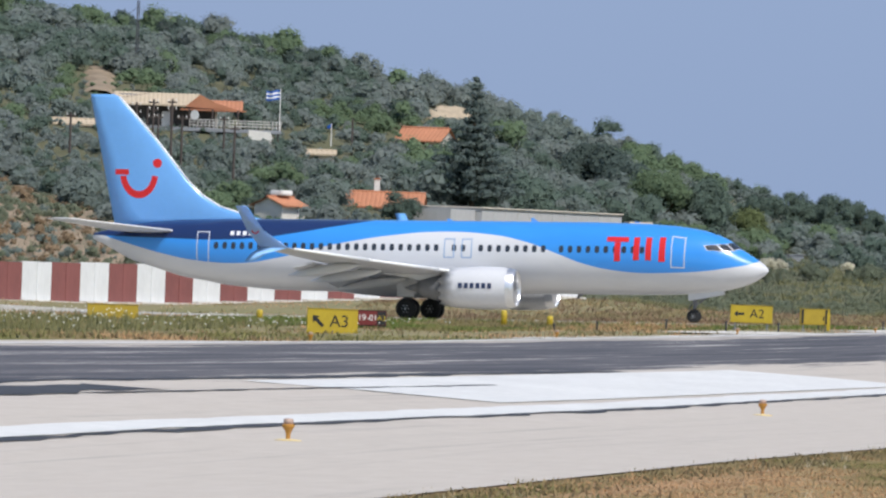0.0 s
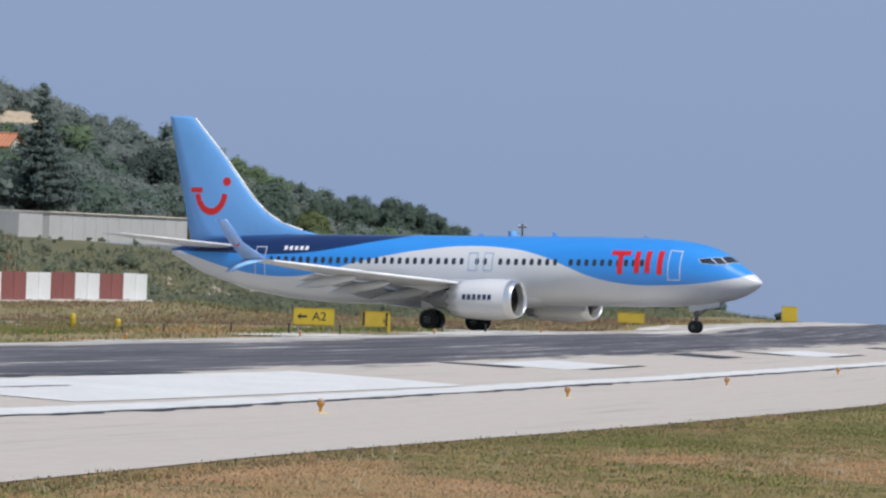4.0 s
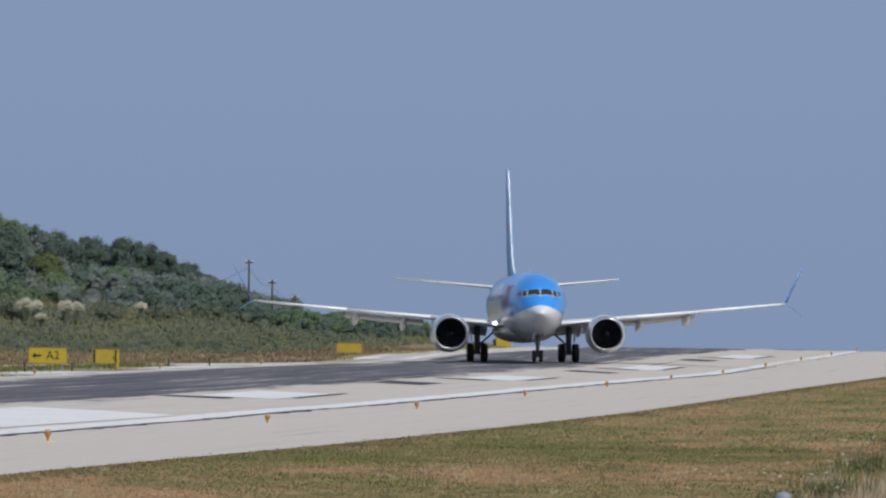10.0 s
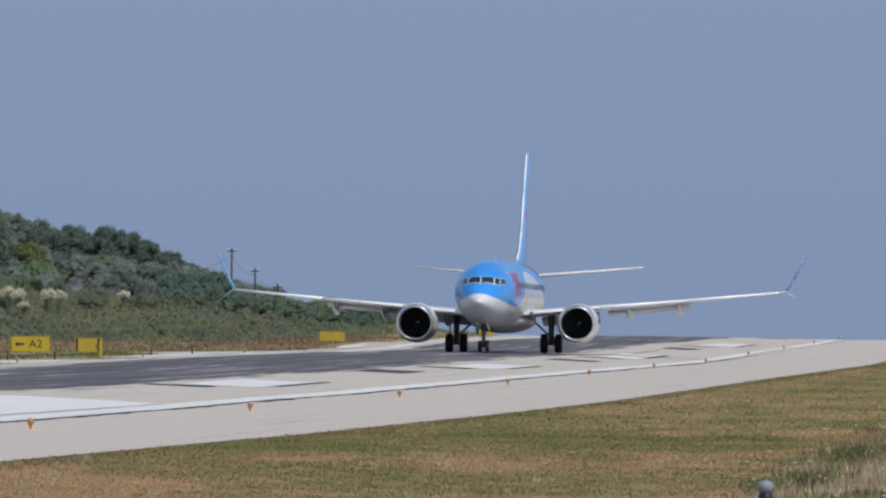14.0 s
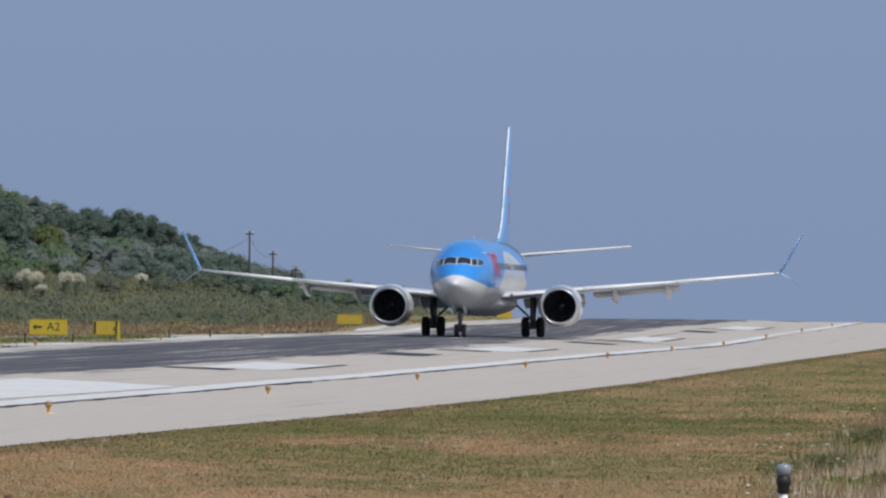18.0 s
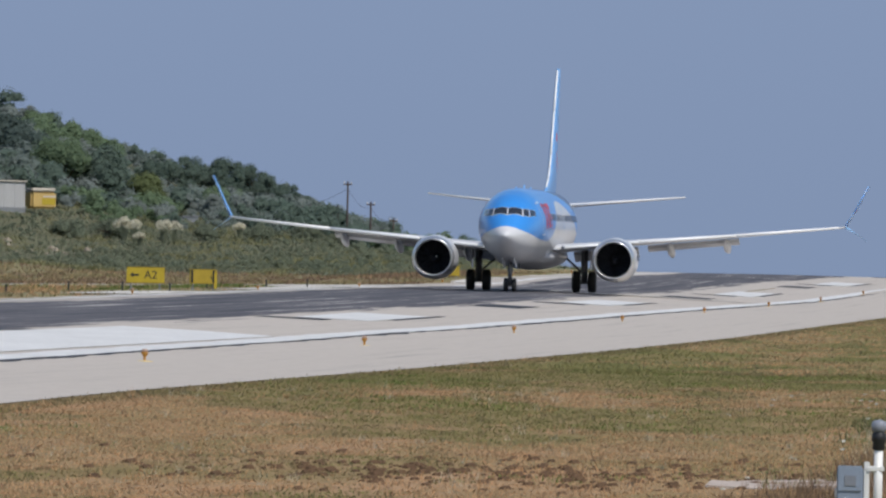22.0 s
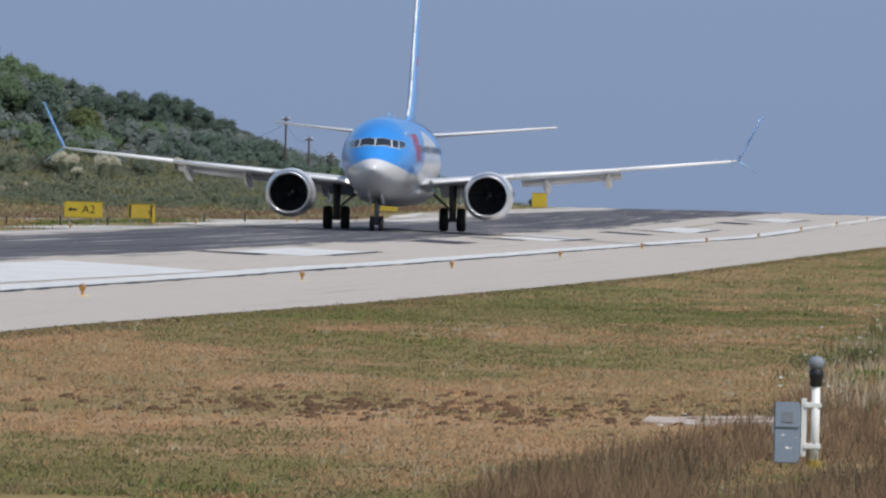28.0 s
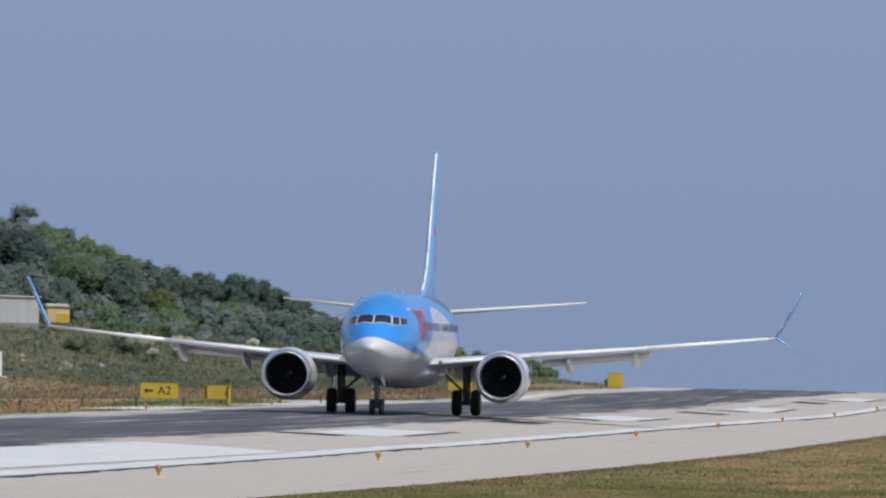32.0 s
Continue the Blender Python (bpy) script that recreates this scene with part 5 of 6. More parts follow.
def livery():
    m, n, l, b, co = blank("airliner_paint", 0.28, 0.5)
    b.inputs["Coat Weight"].default_value, b.inputs["Coat Roughness"].default_value = 0.35, 0.08
    sep = n.new("ShaderNodeSeparateXYZ")
    l.new(co, sep.inputs[0])
    x, z = sep.outputs[0], sep.outputs[2]
    white = [(-19, 4.75), (-18.3, 4.5), (-16.4, 3.95), (-14.4, 3.45), (-12.5, 3.12), (-10.2, 3.0), (-7.9, 3.3), (-5.7, 3.85), (-3.4, 4.32), (-1.5, 4.62), (1.7, 4.88), (4.3, 4.75),
             (6.2, 4.4), (8.2, 3.72), (10.0, 3.1), (11.5, 2.82), (13, 2.7), (14.6, 2.73), (16.2, 2.82), (17.8, 3.04), (18.8, 3.24), (19.3, 3.43), (20, 3.75)]
    navy = [(-19, 4.5), (-14, 4.35), (-11.5, 4.3), (-9, 4.42), (-7, 4.7), (-5, 5.05), (-3, 5.4), (-1.5, 5.7), (20, 5.9)]
    wz = curve_value(n, l, x, white, -19, 20, 1, 6)
    nz = curve_value(n, l, x, navy, -19, 20, 1, 6)
    is_blue = smooth(n, l, math_node(n, l, "SUBTRACT", z, wz), -0.025, 0.025)
    is_navy = smooth(n, l, math_node(n, l, "SUBTRACT", z, nz), -0.025, 0.025)
    grime = noise_tex(n, l, scaled(n, l, co, (0.5, 1.5, 1.5)), 1.0, 5)
    pale = mix_colour(n, l, grime, (0.55, 0.56, 0.59), (0.67, 0.68, 0.70))
    blue = mix_colour(n, l, grime, (0.030, 0.245, 0.70), (0.042, 0.285, 0.76))
    col = mix_colour(n, l, is_navy, mix_colour(n, l, is_blue, pale, blue), (0.012, 0.030, 0.11))
    l.new(col, b.inputs["Base Color"])
    return m


M_LIVERY = livery()
M_FIN = material("light_blue_paint", (0.15, 0.385, 0.78), 0.3, 0.05, 0.5, 4, 0.02, coat=0.3)
M_WINGLET = material("pale_blue_paint", (0.30, 0.56, 0.92), 0.3, 0.05, 0.5, 4, 0.02, coat=0.3)
M_OUTERWING = material("very_pale_blue_paint", (0.56, 0.72, 0.95), 0.3, 0.05, 0.5, 4, 0.02)
M_PALE = material("aircraft_white_paint", (0.61, 0.62, 0.645), 0.3, 0.06, 0.6, 6, 0.02, coat=0.25)
M_WINGGREY = material("wing_grey_paint", (0.56, 0.57, 0.595), 0.35, 0.1, 0.5, 5, 0.03)
M_CHROME = material("polished_metal", (0.86, 0.87, 0.88), 0.4, 0.05, 1, 8, 0.0)
M_LIP = material("bare_metal_lip", (0.72, 0.73, 0.75), 0.32, 0.12, 1.5, 9, 0.0, metal=0.85)
M_REDLOGO = material("red_paint", (0.62, 0.018, 0.022), 0.35, 0.06)
M_TYRE = material("black_rubber_and_duct", (0.016, 0.016, 0.017), 0.75, 0.25, 4, 30, 0.1)
M_HUB = material("grey_wheel_hub", (0.42, 0.43, 0.45), 0.4, 0.1, metal=0.4)
M_STRUT = material("gear_grey_paint", (0.15, 0.155, 0.165), 0.4, 0.15)
M_CABINGLASS = material("cabin_window_glass", (0.035, 0.042, 0.055), 0.15, 0.2, 2, 10, 0.0)
M_WINDSHIELD = material("flight_deck_glass", (0.02, 0.024, 0.03), 0.06, 0.2, 2, 10, 0.0, spec=1.0, coat=0.6)
M_FAN = material("dark_fan_blades", (0.02, 0.022, 0.03), 0.7, 0.15)
M_OUTLINE = material("pale_door_outline", (0.55, 0.60, 0.68), 0.4, 0.1)
M_OUTBLUE = material("blue_door_outline", (0.25, 0.38, 0.58), 0.4, 0.1)
M_BARWHITE = material("white_marks", (0.75, 0.77, 0.8), 0.4, 0.05)
M_BARDARK = material("dark_blue_marks", (0.02, 0.035, 0.09), 0.4, 0.1)
M_GLOW = bpy.data.materials.new("landing_light")
M_GLOW.use_nodes = True
M_GLOW.node_tree.nodes["Principled BSDF"].inputs["Emission Color"].default_value = (1, 0.97, 0.9, 1)
M_GLOW.node_tree.nodes["Principled BSDF"].inputs["Emission Strength"].default_value = 6.0


def sheet_between(stations, mat_name, n=10):
    """A wing-like solid: stations of (leading x, trailing x, y, z, thickness)."""
    bm = bmesh.new()
    rings = []
    for le, te, y, z, th in stations:
        ring = []
        for i in range(n):                               # upper side, nose to tail
            u = i / (n - 1)
            u = u * u * (3 - 2 * u) if u < 0.5 else u
            t = th * (1.48 * math.sqrt(max(u, 0)) - 0.63 * u - 1.76 * u ** 2 + 1.42 * u ** 3 - 0.51 * u ** 4) * 2.0
            ring.append((le + (te - le) * u, y, z + t * 0.6))
        for i in range(n - 2, 0, -1):
            u = i / (n - 1)
            u = u * u * (3 - 2 * u) if u < 0.5 else u
            t = th * (1.48 * math.sqrt(u) - 0.63 * u - 1.76 * u ** 2 + 1.42 * u ** 3 - 0.51 * u ** 4) * 2.0
            ring.append((le + (te - le) * u, y, z - t * 0.4))
        rings.append([bm.verts.new(p) for p in ring])
    k = len(rings[0])
    for a, b in zip(rings, rings[1:]):
        for i in range(k):
            bm.faces.new((a[i], a[(i + 1) % k], b[(i + 1) % k], b[i]))
    bm.faces.new(rings[0]), bm.faces.new(rings[-1])
    bmesh.ops.recalc_face_normals(bm, faces=bm.faces[:])
    return bm


def nacelle(side):
    """Outer cowl with a rounded lip, notched tail edge and a dark inside."""
    bm = bmesh.new()
    prof = [(2.55, 0.99), (3.4, 1.15), (4.6, 1.225), (5.6, 1.205), (6.2, 1.15)]
    seg = 48
    rings = []
    for k, (x, r) in enumerate(prof):
        ring = []
        for i in range(seg):
            a = 2 * math.pi * i / seg
            flat = 1.0 - 0.05 * max(0, -math.sin(a)) ** 2
            dx = -0.16 * (i % 4 < 2) if k == 0 else 0
            ring.append(bm.verts.new((x + dx, r * math.cos(a), r * math.sin(a) * flat)))
        rings.append(ring)
    inner = [bm.verts.new((3.1, 0.94 * math.cos(2 * math.pi * i / seg), 0.94 * math.sin(2 * math.pi * i / seg))) for i in range(seg)]
    rings.insert(0, inner)
    for a, b in zip(rings, rings[1:]):
        for i in range(seg):
            bm.faces.new((a[i], a[(i + 1) % seg], b[(i + 1) % seg], b[i]))
    bmesh.ops.recalc_face_normals(bm, faces=bm.faces[:])
    return bm


def wheel_mesh(r, w):
    bm = bmesh.new()
    lathe(bm, [(-w / 2, r * 0.55), (-w / 2, r * 0.80), (-w * 0.42, r * 0.93), (-w * 0.25, r), (w * 0.25, r), (w * 0.42, r * 0.93), (w / 2, r * 0.80), (w / 2, r * 0.55)], "Y", 28)
    return bm


def hub_mesh(r, w):
    bm = bmesh.new()
    lathe(bm, [(-w * 0.50, r * 0.12), (-w * 0.47, r * 0.45), (-w * 0.40, r * 0.56), (w * 0.40, r * 0.56), (w * 0.47, r * 0.45), (w * 0.50, r * 0.12)], "Y", 20)
    for i in range(6):
        a = i * math.pi / 3
        for s in (-1, 1):
            tube(bm, (r * 0.33 * math.cos(a), s * w * 0.42, r * 0.33 * math.sin(a)), (r * 0.33 * math.cos(a), s * w * 0.52, r * 0.33 * math.sin(a)), r * 0.07, seg=6)
    return bm


WHEELS = []          # object, rest pose, radius


def wheel(parent, x, y, r, w):
    base = pose(x, y, r)
    t = part("wheel", wheel_mesh(r, w), M_TYRE, parent, "black rubber aircraft tyre", True, base)
    part("hub", hub_mesh(r, w), M_HUB, t, "grey metal wheel hub", True)
    WHEELS.append((t, base, r))


def airliner():
    air = thing("airliner", pose(-90, 645, 1), "blue and white twin-engine passenger jet with red markings, taxiing", "airplane")
    # fuselage
    bm = bmesh.new()
    st = np.unique(np.concatenate([np.linspace(-18.9, -6, 24), np.linspace(-6, 12, 19), np.linspace(12, 19, 29), np.linspace(19, 19.8, 10)]))
    seg = 48
    rings = [[bm.verts.new(skin(x, 2 * math.pi * i / seg)) for i in range(seg)] for x in st]
    for a, b in zip(rings, rings[1:]):
        for i in range(seg):
            bm.faces.new((a[i], a[(i + 1) % seg], b[(i + 1) % seg], b[i]))
    bm.faces.new(rings[0]), bm.faces.new(rings[-1])
    bmesh.ops.recalc_face_normals(bm, faces=bm.faces[:])
    body = part("fuselage", bm, M_LIVERY, air, "bright blue over white fuselage with a wave line and navy tail band", True)
    # wing-to-body fairing
    bm = bmesh.new()
    bmesh.ops.create_uvsphere(bm, u_segments=32, v_segments=16, radius=1, matrix=Matrix.Translation((0.6, 0, 1.95)) @ Matrix.Diagonal((6.6, 1.95, 0.78, 1)))
    part("belly_fairing", bm, M_PALE, air, smooth_shade=True)
    # cabin windows
    pane = {}
    for side in (-1, 1):
        me = bpy.data.meshes.new("window")
        bm = bmesh.new()
        skin_oval(bm, -0.13, 0.13, 3.79, 4.17, 0.012, side)
        bm.to_mesh(me)
        bm.free()
        me.materials.append(M_CABINGLASS)
        pane[side] = me
        for i in range(49):
            x = 13.0 - 0.508 * i
            if i in (10, 19, 22) or x < -12.0:
                continue
            w = float(np.interp(x, WID_X, WID_Y)) - 1.88
            if x < -6.2 or x > 11.4:
                part("window", skin_oval(bmesh.new(), x - 0.13, x + 0.13, 3.79, 4.17, 0.012, side), M_CABINGLASS, body)
            else:
                part("window", pane[side], None, body, at=pose(x, side * w * 0.98, 0))
    # flight-deck panes
    for side in (-1, 1):
        for name, yz in (("windshield", ((0.03, 4.03), (0.74, 4.00), (0.70, 4.33), (0.03, 4.36))),
                         ("windshield", ((0.80, 3.98), (1.06, 3.95), (1.01, 4.30), (0.76, 4.33))),
                         ("windshield", ((1.11, 3.94), (1.36, 4.00), (1.30, 4.24), (1.06, 4.30)))):
            c = [on_skin(y, z) for y, z in yz]
            part(name, skin_patch(bmesh.new(), c, 0.018, side, 5), M_WINDSHIELD, body, "dark flight-deck window pane", True)
            (xa, aa), (xb, ab), (xc, ac), (xd, ad) = c
            cx, ca = (xa + xb + xc + xd) / 4, (aa + ab + ac + ad) / 4
            grow = [(cx + (x - cx) * 1.14, ca + (a - ca) * 1.14) for x, a in c]
            part("window_frame", skin_patch(bmesh.new(), grow, 0.010, side, 5), M_PALE, body, "pale window surround", True)
    # doors as raised outlines
    for side in (-1, 1):
        for x0, x1, z0, z1, mt in ((14.62, 15.4, 3.0, 4.72, M_OUTLINE), (-12.55, -11.8, 3.03, 4.75, M_OUTLINE), (1.75, 2.35, 3.43, 4.5, M_OUTBLUE), (2.75, 3.35, 3.43, 4.5, M_OUTBLUE)):
            bm = bmesh.new()
            t = 0.055
            for r in ((x0, x1, z1 - t, z1), (x0, x1, z0, z0 + t), (x0, x0 + t, z0, z1), (x1 - t, x1, z0, z1)):
                skin_rect(bm, *r, 0.014, side, 6)
            part("door", bm, mt, body, "cabin door with a pale outline")
        # red name as plain upright bars, and pale registration bars
        for x0, x1, z0, z1 in ((10.98, 12.22, 4.42, 4.68), (11.44, 11.78, 3.34, 4.40), (12.52, 12.85, 3.41, 4.66), (13.2, 13.53, 3.41, 4.66), (13.95, 14.3, 3.34, 4.68)):
            part("name_bar", skin_rect(bmesh.new(), x0, x1, z0, z1, 0.016, side, 6), M_REDLOGO, body, "red painted name bar")
        for k in range(5):
            x0 = -8.95 - 0.36 * k if side < 0 else -10.4 + 0.36 * k
            part("mark_bar", skin_rect(bmesh.new(), x0 - 0.22, x0, 4.55, 4.78, 0.014, side, 2), M_BARWHITE, body, "white painted mark")
    # fin with its red emblem
    bm = bmesh.new()
    rings = []
    for z, le, th in ((4.95, -8.9, 0.16), (5.46, -9.0, 0.16), (5.72, -10.2, 0.17), (6.15, -11.6, 0.18), (6.75, -12.6, 0.20), (7.5, -13.4, 0.20), (8.7, -14.4, 0.185), (9.95, -15.4, 0.165), (11.2, -16.55, 0.14), (12.25, -17.5, 0.11), (12.4, -17.8, 0.06)):
        te = -17.65 - (z - 4.9) * 0.207
        prof = []
        for u, t in ((0, 0.12), (0.04, 0.5), (0.12, 0.8), (0.3, 1.0), (0.55, 0.9), (0.8, 0.5), (1.0, 0.1)):
            prof.append((le + (te - le) * u, th * t))
        rings.append([bm.verts.new((x, y, z)) for x, y in prof] + [bm.verts.new((x, -y, z)) for x, y in reversed(prof)])
    k = len(rings[0])
    for a, b in zip(rings, rings[1:]):
        for i in range(k):
            bm.faces.new((a[i], a[(i + 1) % k], b[(i + 1) % k], b[i]))
    bm.faces.new(rings[0]), bm.faces.new(rings[-1])
    bmesh.ops.recalc_face_normals(bm, faces=bm.faces[:])
    fin = part("tail_fin", bm, M_FIN, air, "light blue tail fin", True)
    edge = [(-10.2, 5.74), (-11.6, 6.17), (-12.6, 6.77), (-13.4, 7.52), (-15.4, 9.97), (-17.5, 12.27)]
    bm = bmesh.new()
    for (xa, za), (xb, zb) in zip(edge, edge[1:]):
        tube(bm, (xa, 0, za), (xb, 0, zb), 0.055, seg=8)
    part("leading_edge", bm, M_CHROME, fin, "bare metal leading edge", True)
    def on_fin(x, z, s):
        le = float(np.interp(z, [6.75, 7.5, 8.7, 9.95], [-12.6, -13.4, -14.4, -15.4]))
        te = -17.65 - (z - 4.9) * 0.207
        u = (x - le) / (te - le)
        return (x, s * (0.006 + float(np.interp(z, [6.75, 8.7, 9.95], [0.20, 0.185, 0.165])) * float(np.interp(u, [0, 0.04, 0.12, 0.3, 0.55, 0.8, 1], [0.12, 0.5, 0.8, 1.0, 0.9, 0.5, 0.1]))), z)

    for s in (-1, 1):
        bm = bmesh.new()
        prev = None
        for a in np.linspace(radians(188), radians(352), 20):
            cur = [bm.verts.new(on_fin(-16.28 + (0.76 + 0.09 * k) * math.cos(a), 8.0 + (1.02 + 0.1 * k) * math.sin(a), s)) for k in range(5)]
            if prev:
                for k in range(4):
                    bm.faces.new((prev[k], prev[k + 1], cur[k + 1], cur[k]))
            prev = cur
        part("emblem", bm, M_REDLOGO, fin, "red curved tail emblem")
        bm = bmesh.new()
        g = [[bm.verts.new(on_fin(-17.68 + 0.2 * i, 7.9 + 0.15 * k, s)) for k in range(3)] for i in range(5)]
        for i in range(4):
            for k in range(2):
                bm.faces.new((g[i][k], g[i + 1][k], g[i + 1][k + 1], g[i][k + 1]))
        part("emblem", bm, M_REDLOGO, fin, "red emblem bar")
        bm = bmesh.new()
        mid = bm.verts.new(on_fin(-15.22, 8.55, s))
        rim = [bm.verts.new(on_fin(-15.22 + 0.26 * math.cos(a), 8.55 + 0.26 * math.sin(a), s)) for a in np.linspace(0, 2 * math.pi, 21)[:-1]]
        for i in range(20):
            bm.faces.new((mid, rim[i], rim[(i + 1) % 20]))
        part("emblem", bm, M_REDLOGO, fin, "red emblem dot")
    for s in (-1, 1):
        # tailplane
        part("tailplane", sheet_between([(-13.6, -17.6, 0.55 * s, 4.72, 0.28), (-14.2, -17.75, 1.2 * s, 4.78, 0.24), (-18.3, -19.75, 7.17 * s, 5.35, 0.10)], ""), M_WINGGREY, air, "grey tailplane", True)
        bm = tube(bmesh.new(), (-14.2, 1.2 * s, 4.80), (-18.3, 7.17 * s, 5.36), 0.045, 0.03, 8)
        part("leading_edge", bm, M_CHROME, air, "bare metal tailplane edge", True)
        # wing
        wing = part("wing", sheet_between([(5.6, -3.2, 1.2 * s, 2.28, 0.50), (4.7, -3.0, 1.9 * s, 2.32, 0.46), (2.45, -2.75, 5.9 * s, 2.72, 0.33),
                                           (-0.2, -3.6, 11.0 * s, 3.18, 0.20), (-3.05, -4.75, 16.4 * s, 3.72, 0.11), (-3.3, -4.8, 16.75 * s, 3.78, 0.09)], "", 12), M_WINGGREY, air, "grey swept wing", True)
        bm = bmesh.new()
        pts = [(4.7, 1.9, 2.36), (2.45, 5.9, 2.76), (-0.2, 11.0, 3.21), (-3.05, 16.4, 3.73)]
        for (xa, ya, za), (xb, yb, zb) in zip(pts, pts[1:]):
            tube(bm, (xa, ya * s, za), (xb, yb * s, zb), 0.095, 0.065, 8)
        part("leading_edge", bm, M_CHROME, wing, "bare metal slat edge", True)
        # winglet, upper and lower blade
        for nm, tip in (("winglet", (-5.35, -5.95, 17.9, 6.05)), ("winglet", (-4.9, -5.45, 17.85, 3.05))):
            bm = bmesh.new()
            r0 = [(-3.3, 16.7, 3.80), (-4.05, 16.72, 3.88), (-4.85, 16.7, 3.80), (-4.05, 16.7, 3.72)]
            mx, my, mz = (-3.3 + tip[0]) / 2 - 0.25, 16.7 + (tip[2] - 16.7) * 0.45, 3.8 + (tip[3] - 3.8) * 0.42
            r1 = [(mx, my, mz), (mx - 0.45, my + 0.04, mz), (mx - 0.9, my, mz), (mx - 0.45, my - 0.04, mz)]
            r2 = [(tip[0], tip[2], tip[3]), ((tip[0] + tip[1]) / 2, tip[2] + 0.02, tip[3]), (tip[1], tip[2], tip[3]), ((tip[0] + tip[1]) / 2, tip[2] - 0.02, tip[3])]
            rr = [[bm.verts.new((x, y * s, z)) for x, y, z in r] for r in (r0, r1, r2)]
            for a, b in zip(rr, rr[1:]):
                for i in range(4):
                    bm.faces.new((a[i], a[(i + 1) % 4], b[(i + 1) % 4], b[i]))
            bm.faces.new(rr[0]), bm.faces.new(rr[2])
            bmesh.ops.recalc_face_normals(bm, faces=bm.faces[:])
            if tip[3] > 4:
                face = bmesh.new()
                q = [[face.verts.new((x, (y + 0.075) * s, z - 0.02)) for x, y, z in (r[0], r[2])] for r in (r0, r1, r2)]
                for a, b in zip(q, q[1:]):
                    face.faces.new((a[0], a[1], b[1], b[0]))
                bmesh.ops.solidify(face, geom=face.faces[:], thickness=0.008)
                part("outer_face", face, M_OUTERWING, wing, "pale outer face of the winglet")
                mark = bmesh.new()
                ring = [[mark.verts.new((mx - 0.45 + q * math.cos(a), (my + 0.095 + 0.53 * q * math.sin(a)) * s, mz + q * math.sin(a))) for q in (0.15, 0.22)] for a in np.linspace(radians(190), radians(350), 10)]
                for a, b in zip(ring, ring[1:]):
                    mark.faces.new((a[0], a[1], b[1], b[0]))
                part("emblem", mark, M_REDLOGO, wing, "small red winglet emblem")
            part(nm, bm, M_FIN if tip[3] > 4 else M_WINGLET, wing, "pale blue lower winglet blade" if tip[3] < 4 else "light blue upper winglet blade", True)
        # lowered flaps and their track fairings
        for (x0, ya, za), (x1, yb, zb), ch, dr in (((-2.7, 2.1, 2.10), (-2.5, 5.6, 2.42), 1.4, 0.42), ((-2.75, 6.1, 2.50), (-3.5, 11.0, 2.98), 1.1, 0.20)):
            bm = bmesh.new()
            q = []
            for x, y, z in ((x0, ya, za), (x1, yb, zb)):
                q.append([bm.verts.new((x + 0.1, y * s, z + 0.10)), bm.verts.new((x - ch, y * s, z - dr)), bm.verts.new((x - ch, y * s, z - dr - 0.05)), bm.verts.new((x + 0.1, y * s, z - 0.08))])
            for i in range(4):
                bm.faces.new((q[0][i], q[0][(i + 1) % 4], q[1][(i + 1) % 4], q[1][i]))
            bm.faces.new(q[0]), bm.faces.new(q[1])
            bmesh.ops.recalc_face_normals(bm, faces=bm.faces[:])
            part("flap", bm, M_WINGGREY, wing, "grey lowered trailing flap")
        for y, z in ((3.6, 2.05), (7.4, 2.42), (10.4, 2.72)):
            x = -1.2 - (y - 3.6) * 0.17
            bm = bmesh.new()
            lathe(bm, [(1.6, 0.03), (1.0, 0.14), (0.0, 0.20), (-1.2, 0.20), (-2.2, 0.13), (-2.9, 0.03)], "X", 12, Matrix.Translation((x, y * s, z)) @ Matrix.Rotation(radians(-9), 4, "Y") @ Matrix.Diagonal((0.9, 1, 1.35, 1)))
            part("flap_fairing", bm, M_PALE, wing, "pale flap track fairing", True)
        # engine
        em_ = Matrix.Translation((0, 4.83 * s, 1.74))
        eng = part("engine", nacelle(s), M_PALE, air, "white engine cowl with a notched rear edge", True, em_)
        bm = bmesh.new()
        prof = [(6.2, 1.15), (6.45, 1.10), (6.62, 1.03), (6.66, 0.995), (6.62, 0.96), (6.45, 0.935), (6.1, 0.925)]
        rg = [[bm.verts.new((x, r * math.cos(2 * math.pi * i / 48), r * math.sin(2 * math.pi * i / 48) * (1 - 0.05 * max(0, -math.sin(2 * math.pi * i / 48)) ** 2))) for i in range(48)] for x, r in prof]
        for a, b in zip(rg, rg[1:]):
            for i in range(48):
                bm.faces.new((a[i], a[(i + 1) % 48], b[(i + 1) % 48], b[i]))
        bmesh.ops.recalc_face_normals(bm, faces=bm.faces[:])
        part("inlet_lip", bm, M_LIP, eng, "polished metal inlet lip", True)
        bm = bmesh.new()
        rg = [[bm.verts.new((x, r * math.cos(2 * math.pi * i / 48), r * math.sin(2 * math.pi * i / 48))) for i in range(48)] for x, r in ((6.12, 0.925), (5.3, 0.935), (4.9, 0.94))]
        for a, b in zip(rg, rg[1:]):
            for i in range(48):
                bm.faces.new((a[i], b[i], b[(i + 1) % 48], a[(i + 1) % 48]))
        # black colour stands in for the shade inside the grey duct
        part("inlet_duct", bm, M_TYRE, eng, "inlet duct, inner shade put in its black", True)
        bm = bmesh.new()
        lathe(bm, [(4.88, 0.94), (4.84, 0.94)], "X", 32)
        part("fan_disc", bm, M_FAN, eng, "dark fan back plate")
        blade = None
